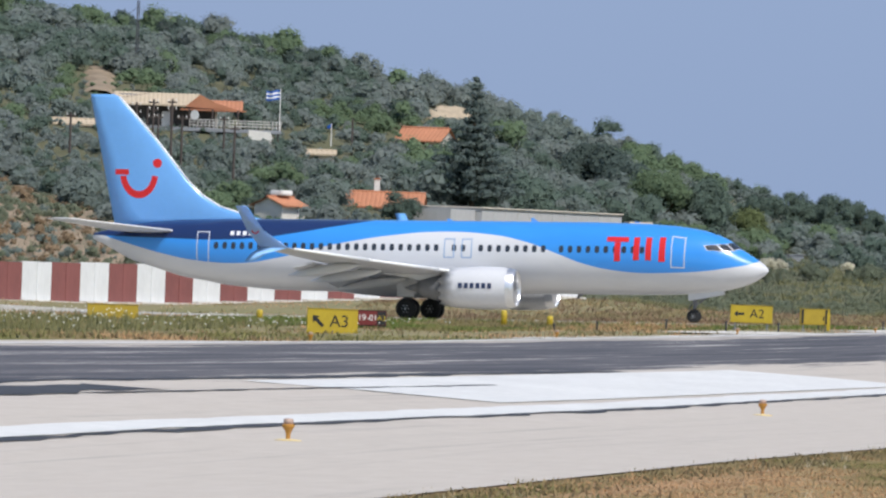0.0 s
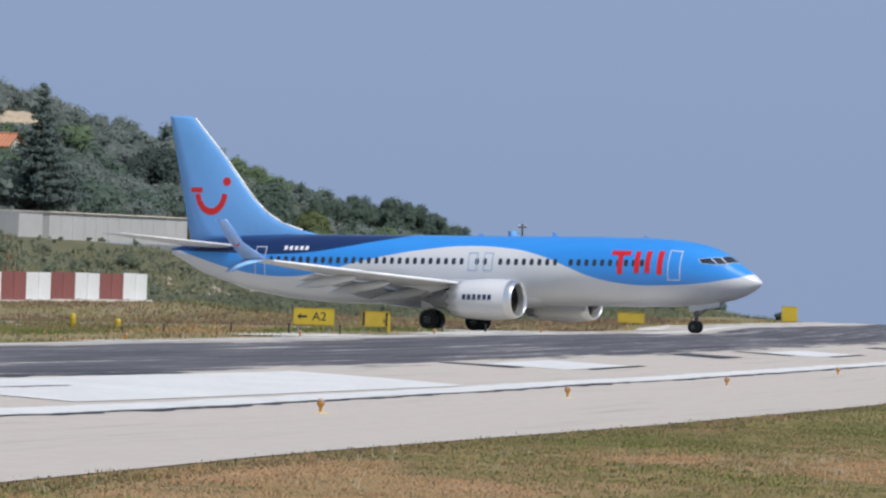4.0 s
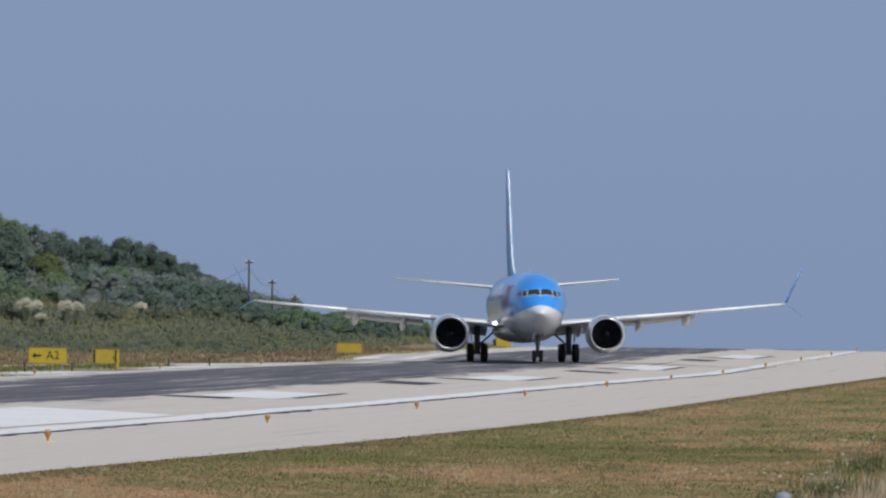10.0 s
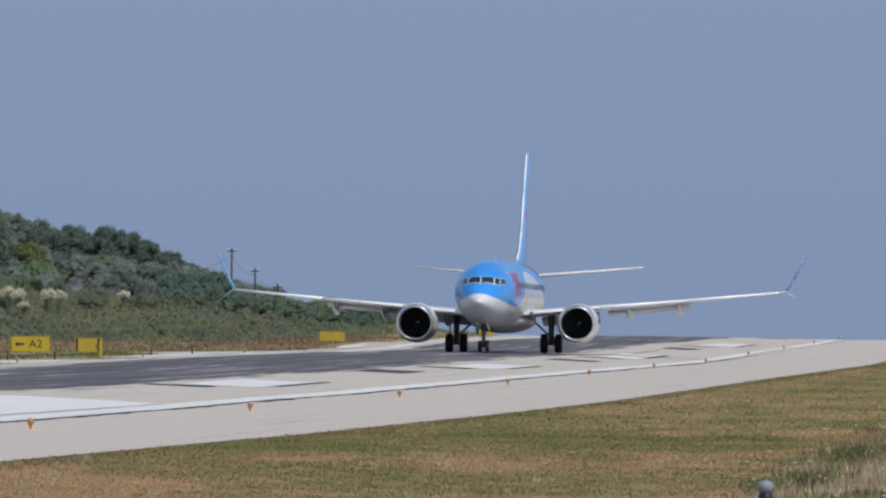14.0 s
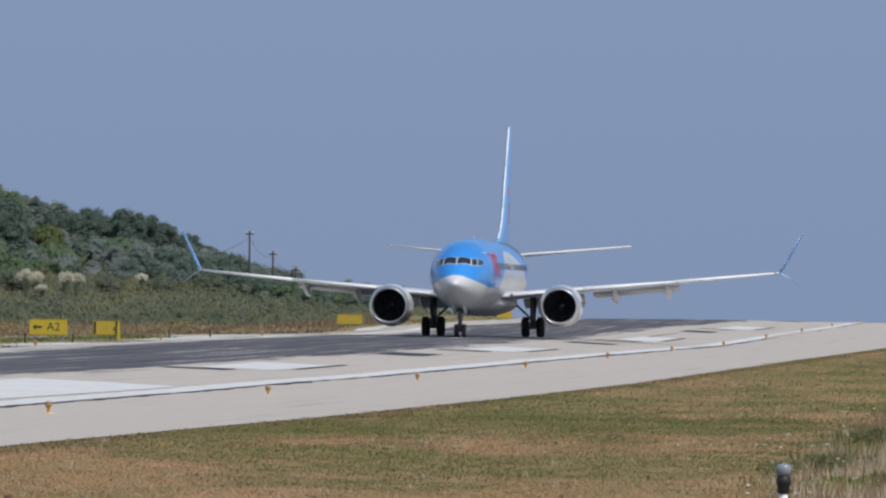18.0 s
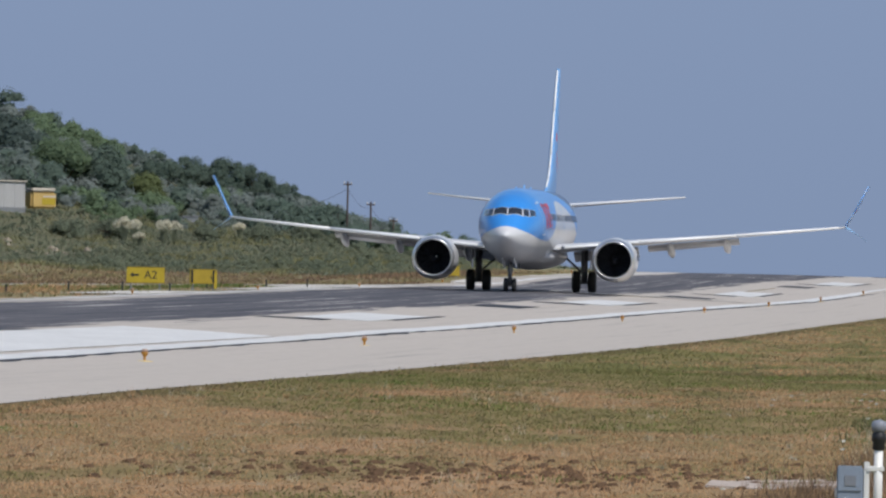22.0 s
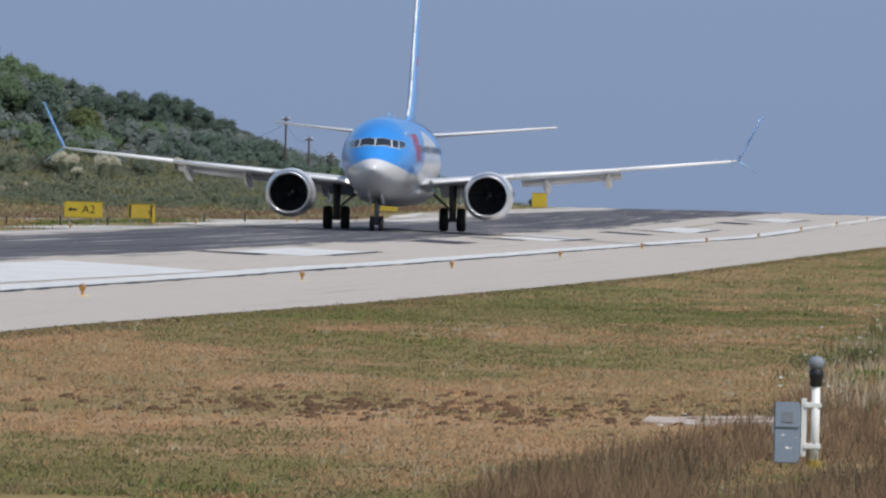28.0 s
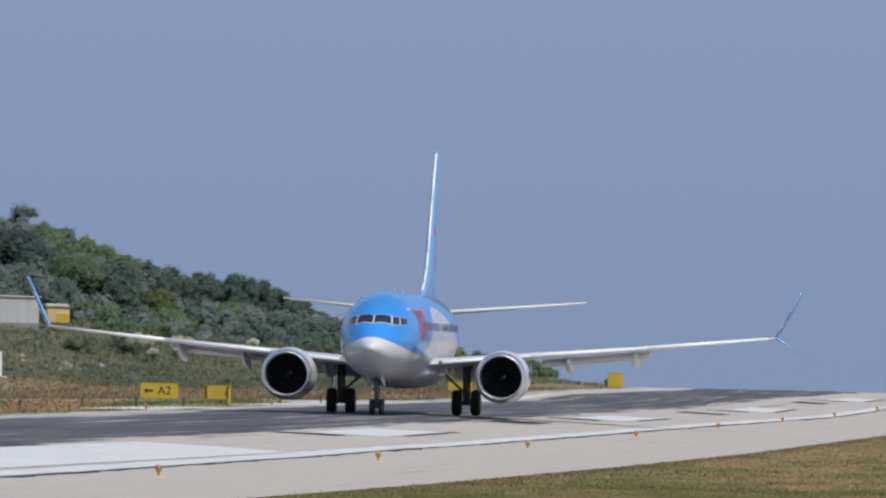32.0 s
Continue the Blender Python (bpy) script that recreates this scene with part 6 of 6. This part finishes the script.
        for i in range(18):
            if blade is None:
                bm = bmesh.new()
                p, q = math.cos(0.26), math.sin(0.26)
                prof = [(5.05, 0.25, 0), (5.10, 0.6, 0), (5.12, 0.925, 0), (4.94, 0.925 * p, 0.925 * q), (4.93, 0.6 * p, 0.6 * q), (4.92, 0.25 * p, 0.25 * q)]
                fr = [bm.verts.new(t) for t in prof]
                bk = [bm.verts.new((x - 0.02, y, z)) for x, y, z in prof]
                bm.faces.new(fr), bm.faces.new(bk)
                for k in range(6):
                    bm.faces.new((fr[k], fr[(k + 1) % 6], bk[(k + 1) % 6], bk[k]))
                blade = bpy.data.meshes.new("fan_blade")
                bm.to_mesh(blade)
                bm.free()
                blade.materials.append(M_FAN)
            part("fan_blade", blade, None, eng, at=Matrix.Rotation(2 * math.pi * i / 18, 4, "X"))
        bm = bmesh.new()
        lathe(bm, [(5.5, 0.01), (5.42, 0.09), (5.2, 0.20), (5.0, 0.26)], "X", 20)
        part("spinner", bm, M_FAN, eng, "dark fan spinner", True)
        part("spinner_mark", tube(bmesh.new(), (5.36, 0.10, 0.06), (5.40, 0.11, 0.08), 0.035, seg=8), M_WHITE, eng, "white mark on the spinner")
        bm = bmesh.new()
        lathe(bm, [(2.9, 0.86), (2.0, 0.66), (1.3, 0.48), (1.1, 0.42)], "X", 24)
        lathe(bm, [(1.2, 0.34), (0.6, 0.16), (0.3, 0.04)], "X", 20)
        part("exhaust", bm, M_STRUT, eng, "dark metal exhaust cone", True)
        bm = prism([(4.0, 1.0), (2.8, 1.18), (-0.6, 0.95), (-0.9, 0.75), (1.6, 0.35), (3.0, 0.8)], -0.17, 0.17)
        part("pylon", bm, M_PALE, eng, "white engine pylon")
        for k in range(6):
            a0 = radians(90) - s * radians(90)
            bm = bmesh.new()
            x0 = 3.6 + 0.33 * k if s > 0 else 5.25 - 0.33 * k
            r = 1.24
            vs = []
            for x in (x0, x0 + 0.22):
                for dz in (0.0, 0.30):
                    vs.append(bm.verts.new((x, s * math.sqrt(r * r - dz * dz) , dz)))
            bm.faces.new((vs[0], vs[1], vs[3], vs[2]))
            part("name_bar", bm, M_BARDARK, eng, "dark painted name bar")
        # main gear
        gear = part("main_gear", tube(bmesh.new(), (0.0, 2.86 * s, 0.55), (-0.1, 2.86 * s, 2.3), 0.17, 0.20, 14), M_STRUT, air, "grey main landing gear leg", True)
        bm = tube(bmesh.new(), (0.0, (2.86 - 0.45) * s, 0.55), (0.0, (2.86 + 0.45) * s, 0.55), 0.09, seg=10)
        tube(bm, (0.0, 2.86 * s, 0.95), (0.0, 1.7 * s, 2.0), 0.06, seg=8)
        tube(bm, (0.0, 2.86 * s, 0.9), (0.9, 2.86 * s, 2.2), 0.05, seg=8)
        tube(bm, (-0.14, 2.86 * s, 0.62), (-0.34, 2.86 * s, 1.0), 0.04, seg=6)
        tube(bm, (-0.34, 2.86 * s, 1.0), (-0.14, 2.86 * s, 1.35), 0.04, seg=6)
        part("brace", bm, M_STRUT, gear)
        part("gear_door", boxed((-0.55, (3.22 * s) - 0.03, 1.25), (0.5, (3.22 * s) + 0.03, 2.3), 0.02), M_PALE, gear, "white gear door")
        for dy in (-0.43, 0.43):
            wheel(gear, 0.0, 2.86 * s + dy, 0.58, 0.44)
        # lights
        bm = bmesh.new()
        bmesh.ops.create_uvsphere(bm, u_segments=12, v_segments=8, radius=0.09 if s > 0 else 0.11, matrix=Matrix.Translation((4.95, 2.02 * s, 2.40)))
        part("landing_light", bm, M_GLOW if s < 0 else M_GLASS, air, "bright landing light" if s < 0 else "clear landing light lens", True)
    # nose gear
    gear = part("nose_gear", tube(bmesh.new(), (15.6, 0, 0.35), (15.75, 0, 1.9), 0.11, 0.14, 12), M_STRUT, air, "grey nose landing gear leg", True)
    bm = tube(bmesh.new(), (15.6, -0.26, 0.345), (15.6, 0.26, 0.345), 0.06, seg=10)
    tube(bm, (15.65, 0, 0.9), (16.7, 0, 1.75), 0.05, seg=8)
    tube(bm, (15.5, 0, 0.5), (15.3, 0, 0.8), 0.03, seg=6)
    tube(bm, (15.3, 0, 0.8), (15.55, 0, 1.1), 0.03, seg=6)
    box(bm, (15.55, -0.16, 1.05), (15.75, 0.16, 1.22), 0.02)
    part("brace", bm, M_STRUT, gear)
    for s in (-1, 1):
        wheel(gear, 15.6, 0.215 * s, 0.36, 0.23)
        part("gear_door", prism([(15.35, 1.2), (17.25, 1.55), (17.35, 1.98), (15.3, 1.75)], 0.30 * s - 0.02, 0.30 * s + 0.02), M_PALE, gear, "white nose gear door")
    for x, h in ((6.3, 0.24), (1.5, 0.14), (12.2, 0.08)):
        part("antenna", prism([(x, 5.48), (x + 0.42, 5.48), (x + 0.12, 5.48 + h), (x - 0.02, 5.48 + h)], -0.03, 0.03), M_FIN, body, "small blue blade antenna")
    for x in (9.0, 4.0):
        part("antenna", prism([(x, 1.52), (x + 0.4, 1.52), (x + 0.05, 1.25), (x - 0.05, 1.25)], -0.03, 0.03), M_STRUT, body, "small dark belly antenna")
    return air


AIRLINER = airliner()
# seconds, place, heading left of the x axis
TAXI = [(0, -88.0, 628.4, -5.7), (1, -80.95, 628.5, -6.3), (2, -73.95, 628.1, -8.5), (3, -67.5, 631.9, -13.7), (3.5, -65.2, 637, -17.4), (4.5, -60.3, 648, -28), (5.5, -55.5, 654, -40),
        (6, -52.95, 655, -46.1), (7, -48.95, 656.4, -56.5), (8, -45.85, 657.2, -67.2), (9, -43.6, 653.5, -76.2), (10, -42.27, 651.6, -83.0), (11, -41.54, 647.2, -86.2), (12, -41.0, 641.3, -88.3), (13, -40.8, 634.5, -89.8),
        (16, -40.78, 611.5, -91.0), (19, -41.1, 588, -90.6), (20.5, -41.2, 575, -90.4), (22, -41.35, 563, -89.9), (23, -41.45, 556, -89.5), (24, -41.6, 548, -89.1), (25, -41.5, 539, -88.8), (28, -41.35, 512.8, -88.5),
        (29, -41.15, 502, -89.3), (30, -41.22, 493, -89.6), (32, -41.27, 474.1, -89.35)]


def taxi_pose(x, y, h):
    c, s = math.cos(radians(h)), math.sin(radians(h))
    left, right = height(x - 2.86 * s, y + 2.86 * c), height(x + 2.86 * s, y - 2.86 * c)
    low = (left + right) / 2
    nose = height(x + 15.6 * c, y + 15.6 * s)
    rise = math.degrees(math.atan2(nose - low, 15.6)) + max(float(np.interp(x, [-60, -52], [0.45, 0.0])), float(np.interp(y, [630, 650], [0.0, 0.42])))   # nose strut extended while turning
    return pose(x, y, low + 0.03) @ pose(0, 0, 0, 0, 0, h) @ pose(0, 0, 0, 0, -rise, 0) @ pose(0, 0, 0, 0.15, 0, 0)


def motions():
    walk(AIRLINER, [(t, taxi_pose(x, y, h)) for t, x, y, h in TAXI])
    ts = [r[0] for r in TAXI]
    px, py = [r[1] for r in TAXI], [r[2] for r in TAXI]
    clock = np.arange(0, 32.01, 1 / 30)
    gone = np.concatenate([[0], np.cumsum(np.hypot(np.diff(np.interp(clock, ts, px)), np.diff(np.interp(clock, ts, py))))])
    for ob, base, r in WHEELS:
        step = 0.1 if r > 0.5 else 1 / 15
        rows = []
        for k in range(int(32 / step + 1e-6) + 1):
            t = min(32.0, k * step)
            rows.append((t, base @ Matrix.Rotation(float(np.interp(t, clock, gone)) / r, 4, "Y")))
        walk(ob, rows)

# ---------------------------------------------------------------- grass
grng = np.random.default_rng(11)


BAND_Y = [92, 100, 102.5, 105, 107.5, 113, 150, 170, 190, 205, 235, 300, 420]
BAND = [0.08, 0.04, -0.2, -0.14, 0.14, 0.34, 0.30, 0.10, -0.06, -0.12, -0.12, -0.16, -0.14]


def blades(x, y, h, n, spread, width, lean=0.5):
    """Triangles of n bent blades for every tuft."""
    k = len(x)
    X, Y, H = np.repeat(x, n), np.repeat(y, n), np.repeat(h, n) * grng.uniform(0.5, 1.15, k * n)
    X = X + grng.normal(0, 1, k * n) * spread
    Y = Y + grng.normal(0, 1, k * n) * spread
    Z = lie(X, Y) - 0.01
    a = grng.uniform(0, 2 * np.pi, k * n)
    w = width * grng.uniform(0.6, 1.4, k * n)
    ln = H * lean * grng.uniform(-1, 1, k * n)
    p = np.stack([X, Y, Z], axis=1)
    d = np.stack([np.cos(a) * w, np.sin(a) * w, 0 * w], axis=1)
    t = p + np.stack([ln, grng.normal(0, 0.2, k * n) * H, H], axis=1)
    up = np.repeat(np.stack([grng.normal(0, 0.35, k * n), grng.normal(0, 0.35, k * n) - 0.15, np.ones(k * n)], axis=1), 3, axis=0)
    return np.stack([p - d, p + d, t], axis=1).reshape(-1, 3), up


def field(name, count, x_of, y0, y1, mats, h_lo, h_hi, n, spread, width, label, thin=None, kind_scale=(0.14, 0.03), bias=0.0):
    """Tufts scattered over a stretch of ground, sorted into kinds by patches."""
    y = y0 + (y1 - y0) * grng.uniform(0, 1, count) ** 1.5
    lo, hi = x_of(y)
    x = lo + (hi - lo) * grng.uniform(0, 1, count)
    val = 0.75 * np.array([noise.noise(Vector((a * kind_scale[0], b * kind_scale[1], 1.7))) + 1.0 * noise.noise(Vector((a * 0.38, b * 0.09, 8.7))) + 0.25 * noise.noise(Vector((a * 1.1, b * 0.3, 4.1))) for a, b in zip(x, y)]) + grng.normal(0, 0.04 if name == "short_grass" else 0.1, count) + bias
    if name == "short_grass":
        val = val + np.interp(y, BAND_Y, BAND) + np.clip(0.04 * (x + 12), -0.2, 0.26) * np.interp(y, [130, 155, 260, 300], [0, 1, 1, 0])
    edges = np.linspace(-0.28, 0.28, len(mats) + 1)[1:-1]
    kind = np.digitize(val, edges)
    for i, mt in enumerate(mats):
        s = kind == i
        if thin is not None:
            s &= thin(x, y)
        if s.sum() < 3:
            continue
        v, vn = blades(x[s], y[s], grng.uniform(h_lo, h_hi, s.sum()), n, spread, width, 1.3 if name == "short_grass" else 0.5)
        tagged(new(name, tri_mesh(name, v, mt, vn)), label, "grass", kind="stuff")


def near_sides(y):
    return -23.2 + 0.008 * (y + 40), np.minimum(-0.012 * y, 0) + 1.0


def clear_of_clods(x, y):
    return ~((x > -15) & (x < -5.5) & (y > 121) & (y < 137) & (grng.uniform(0, 1, len(x)) < 0.45))


field("short_grass", 38000, near_sides, 92, 260, (M_GRASSGREEN, M_GRASSDULL, M_STRAW, M_TAN), 0.02, 0.055, 13, 0.13, 0.013, "short dry grass with green patches", clear_of_clods)
field("short_grass", 14000, near_sides, 250, 820, (M_GRASSGREEN, M_GRASSDULL, M_STRAW, M_TAN), 0.04, 0.10, 6, 0.14, 0.02, "short olive-green grass beside the runway")


field("verge_grass", 5000, lambda y: (-23.5 + 0.008 * (y + 40) + 0.35 * np.sin(y * 0.9) * np.sin(y * 0.23), -22.6 + 0.008 * (y + 40)), 150, 640, (M_GRASSDULL, M_GRASSGREEN, M_GRASSDULL, M_GRASSDULL), 0.02, 0.07, 7, 0.14, 0.025, "ragged grass growing over the runway's edge")


def weed_side(y):
    return np.interp(y, [95, 112, 122, 150, 200, 300, 500], [-6.9, -6.5, -5.9, -6.0, -7.2, -8.0, -9.0]), 0 * y + 1.5


field("tall_dry_weeds", 6200, weed_side, 92, 190, (M_STRAWDARK, M_DRYWEED, M_DRYBRUSH, M_STRAWDARK), 0.12, 0.36, 11, 0.09, 0.006, "tall brown dry weeds round the light post", lambda x, y: (grng.uniform(0, 1, len(x)) > np.interp(y, [122, 150], [0, 0.94])) & (np.hypot(x + 4.26, (y - 107) * 0.6) > 0.7) & ((y > 108) | (x > -3.95) | (x < -4.95) | (grng.uniform(0, 1, len(x)) < 0.3)))
field("tall_green_weeds", 4600, lambda y: (weed_side(y)[0] + 0.9 * np.sin(y * 0.31) * np.sin(y * 0.083 + 1), weed_side(y)[1]), 122, 330, (M_HERBDULL, M_PALESTRAW, M_WEED, M_STRAWDARK), 0.10, 0.42, 9, 0.10, 0.007, "tall pale and green weeds at the field's edge",
      lambda x, y: grng.uniform(0, 1, len(x)) < np.interp(y, [122, 160], [0.12, 1]), kind_scale=(0.55, 0.07))


field("pale_tall_grass", 1500, lambda y: (weed_side(y)[0] + 0.5 + 0.8 * np.sin(y * 0.5), weed_side(y)[1]), 138, 196, (M_PALESTRAW, M_STRAW, M_PALESTRAW, M_PALESTRAW), 0.16, 0.44, 10, 0.09, 0.006, "pale bleached tall grass among weeds", kind_scale=(0.6, 0.1))
field("straw_tufts", 2600, near_sides, 96, 215, (M_GRASSDULL, M_STRAW, M_PALESTRAW, M_STRAW), 0.06, 0.17, 9, 0.05, 0.006, "wispy straw tufts standing in the short grass", kind_scale=(0.38, 0.09))



def green_patch(x, y):
    v = np.array([noise.noise(Vector((a * 0.30, b * 0.075, 12.3))) for a, b in zip(x, y)])
    return v > np.interp(y, [92, 98, 106, 125, 150, 260], [0.0, 0.05, 0.5, 0.42, 0.22, 0.2]) + grng.normal(0, 0.06, len(x))


field("lush_grass", 14000, near_sides, 92, 260, (M_LUSH, M_GRASSGREEN, M_LUSH, M_LUSH), 0.03, 0.08, 10, 0.12, 0.012, "fresh green grass patches in the dry field", green_patch)


def far_sides(y):
    return np.interp(y, [300, 480, 800], [-75, -112, -150]), np.interp(y, [300, 560, 600, 800], [-55.8, -56.5, -60, -56])


def off_taxiway(x, y):
    lane = (x > -74) & (x < -59) & (y > 415) & (y < 481)
    return ((y < 612) | (y > 669)) & ~(lane & (grng.uniform(0, 1, len(x)) < 0.85))


field("far_grass", 17000, far_sides, 320, 850, (M_GRASSGREEN, M_GRASSDULL, M_GRASSDULL, M_STRAW), 0.06, 0.24, 5, 0.18, 0.03, "rough green and straw grass beyond the runway", off_taxiway, (0.12, 0.03))
field("russet_grass", 7000, lambda y: (np.interp(y, [675, 800], [-100, -112]), 0 * y - 57), 672, 805, (M_RUSSET, M_STRAWDARK, M_RUSSET, M_GRASSDULL), 0.12, 0.32, 6, 0.18, 0.03, "dry reddish-brown grass on the far field")
field("green_strip_grass", 8500, lambda y: (0 * y - 94, np.interp(y, [560, 612], [-63, -60])), 560, 612, (M_GRASSGREEN, M_LUSH, M_LUSH, M_LUSH), 0.10, 0.26, 7, 0.16, 0.03, "greener grass beside the taxiway")
field("slope_grass", 22000, lambda y: (np.interp(y, [800, 930], [-126, -112]), 0 * y - 66), 790, 985, (M_SCRUB, M_PALEGREEN, M_PALEGREEN, M_WEED), 0.15, 0.5, 6, 0.16, 0.03, "rough olive and straw grass on the slope", None, (0.12, 0.04))
field("bank_grass", 11000, lambda y: (0 * y - 172, np.interp(y, [770, 800, 885], [-112, -110, -122])), 765, 885, (M_SCRUB, M_STRAWDARK, M_DRYBRUSH, M_SCRUB), 0.2, 0.65, 6, 0.16, 0.04, "dry brown grass on the bank", None, (0.12, 0.04))
field("verge_weeds", 1500, lambda y: (0 * y - 84, 0 * y - 66), 592, 612, (M_GRASSDULL, M_WEED, M_STRAW), 0.15, 0.35, 7, 0.15, 0.03, "rough grass before the taxiway")
field("flowering_weeds", 2600, lambda y: (np.interp(y, [420, 560], [-95, -112]), np.interp(y, [420, 560], [-75, -84])), 430, 560, (M_WEED, M_GRASSGREEN, M_WEED), 0.25, 0.65, 8, 0.12, 0.02, "tall flowering weeds beside the runway")
fx, fy = grng.uniform(-110, -76, 420), grng.uniform(440, 560, 420)
fl = leaf_cloud(np.stack([fx, fy, lie(fx, fy) + grng.uniform(0.35, 0.62, 420)], axis=1), np.full(420, 0.05), 420 * 6, 0.03, grng, 0.4)
tagged(new("white_flowers", tri_mesh("white_flowers", fl, M_FLOWER)), "small white flower heads among the weeds", "flowers", kind="stuff")
fx, fy = np.concatenate([grng.uniform(-6, -0.5, 60), grng.uniform(-8.5, -2, 80)]), np.concatenate([grng.uniform(100, 150, 60), grng.uniform(150, 260, 80)])
fl = leaf_cloud(np.stack([fx, fy, lie(fx, fy) + grng.uniform(0.3, 0.5, 140)], axis=1), np.full(140, 0.036), 140 * 9, 0.012, grng, 0.2)
tagged(new("white_flowers", tri_mesh("white_flowers", fl, M_FLOWER)), "flat white flower heads among dry weeds", "flowers", kind="stuff")

# turned earth clods and broken slabs in the near grass
cv = []
for _ in range(620):
    x, y = grng.normal(-9.6, 2.3), grng.normal(131, 4.2)
    s = 0.012 + 0.055 * grng.uniform(0, 1) ** 2
    z = height(x, y)
    p = [np.array((x + s * a * 1.6, y + s * b, z + s * c * 1.2)) for a, b, c in ((1, 0, 0), (-1, 0, 0), (0, 1, 0), (0, -1, 0), (0.55, 0.1, 0.8), (-0.5, -0.2, 0.65))]
    for tri in ((0, 3, 4), (0, 2, 4), (3, 4, 5), (2, 4, 5), (1, 3, 5), (1, 2, 5)):
        cv += [p[i] for i in tri]
tagged(new("earth_clods", tri_mesh("earth_clods", np.array(cv), M_CLOD)), "dark turned earth clods in the dry grass", "clods", kind="stuff")
for x, y, w, d in ((-6.6, 125.5, 0.9, 0.7), (-5.8, 126.2, 0.8, 0.6), (-6.3, 128.0, 1.2, 0.6), (-5.5, 128.3, 0.6, 0.5)):
    e = thing("broken_slab", pose(x, y, height(x, y), grng.uniform(-4, 4), grng.uniform(-3, 3), grng.uniform(-15, 15)), "weathered pinkish broken concrete slab lying in dry grass", "slab", "broken slabs")
    part("slab", boxed((-w / 2, -d / 2, -0.05), (w / 2, d / 2, 0.045), 0.015), M_SLAB, e)


def bush(x, y, h, w, mat, label):
    e = thing("bush", pose(x, y, height(x, y)), label, "bush", "field bushes")
    v = []
    for _ in range(420):
        a = grng.uniform(0, 6.28)
        p = np.array((grng.normal(0, w * 0.3), grng.normal(0, w * 0.3), grng.uniform(0, h * 0.6)))
        q = p + np.array((math.cos(a) * w * 0.16, math.sin(a) * w * 0.16, h * grng.uniform(0.12, 0.42)))
        s = np.array((0.035 * h * math.sin(a), -0.035 * h * math.cos(a), 0))
        v += [p - s, p + s, q]
    part("leaves", tri_mesh("leaves", np.array(v), mat), None, e)
    bm = bmesh.new()
    for k in range(6):
        tube(bm, (0, 0, 0), (grng.normal(0, w * 0.2), grng.normal(0, w * 0.2), h * 0.7), 0.012, 0.005, 5)
    part("stems", bm, M_TRUNK, e)


bush(-2.35, 158, 0.62, 0.5, M_HERB, "leafy green bush among dry weeds")
bush(-5.9, 305, 1.1, 0.8, M_HERBDULL, "tall upright green and reddish bush at the field's edge")
bush(-6.5, 163, 0.40, 0.6, M_HERBDULL, "pale green weed clump in the dry grass")
bush(-6.05, 170, 0.42, 0.7, M_HERBDULL, "pale green weed clump in the dry grass")
bush(-5.2, 152, 0.36, 0.7, M_HERB, "yellow-green weed clump beside the light post")
bush(-4.6, 156, 0.34, 0.6, M_HERBDULL, "pale green weed clump beside the light post")
bush(-5.6, 215, 0.6, 1.0, M_HERBDULL, "grey-green weed clump at the field's edge")
bush(-4.0, 225, 0.65, 1.0, M_HERBDULL, "grey-green weed clump at the field's edge")
bush(-6.4, 205, 0.45, 0.8, M_HERBDULL, "grey-green weed clump at the field's edge")


motions()
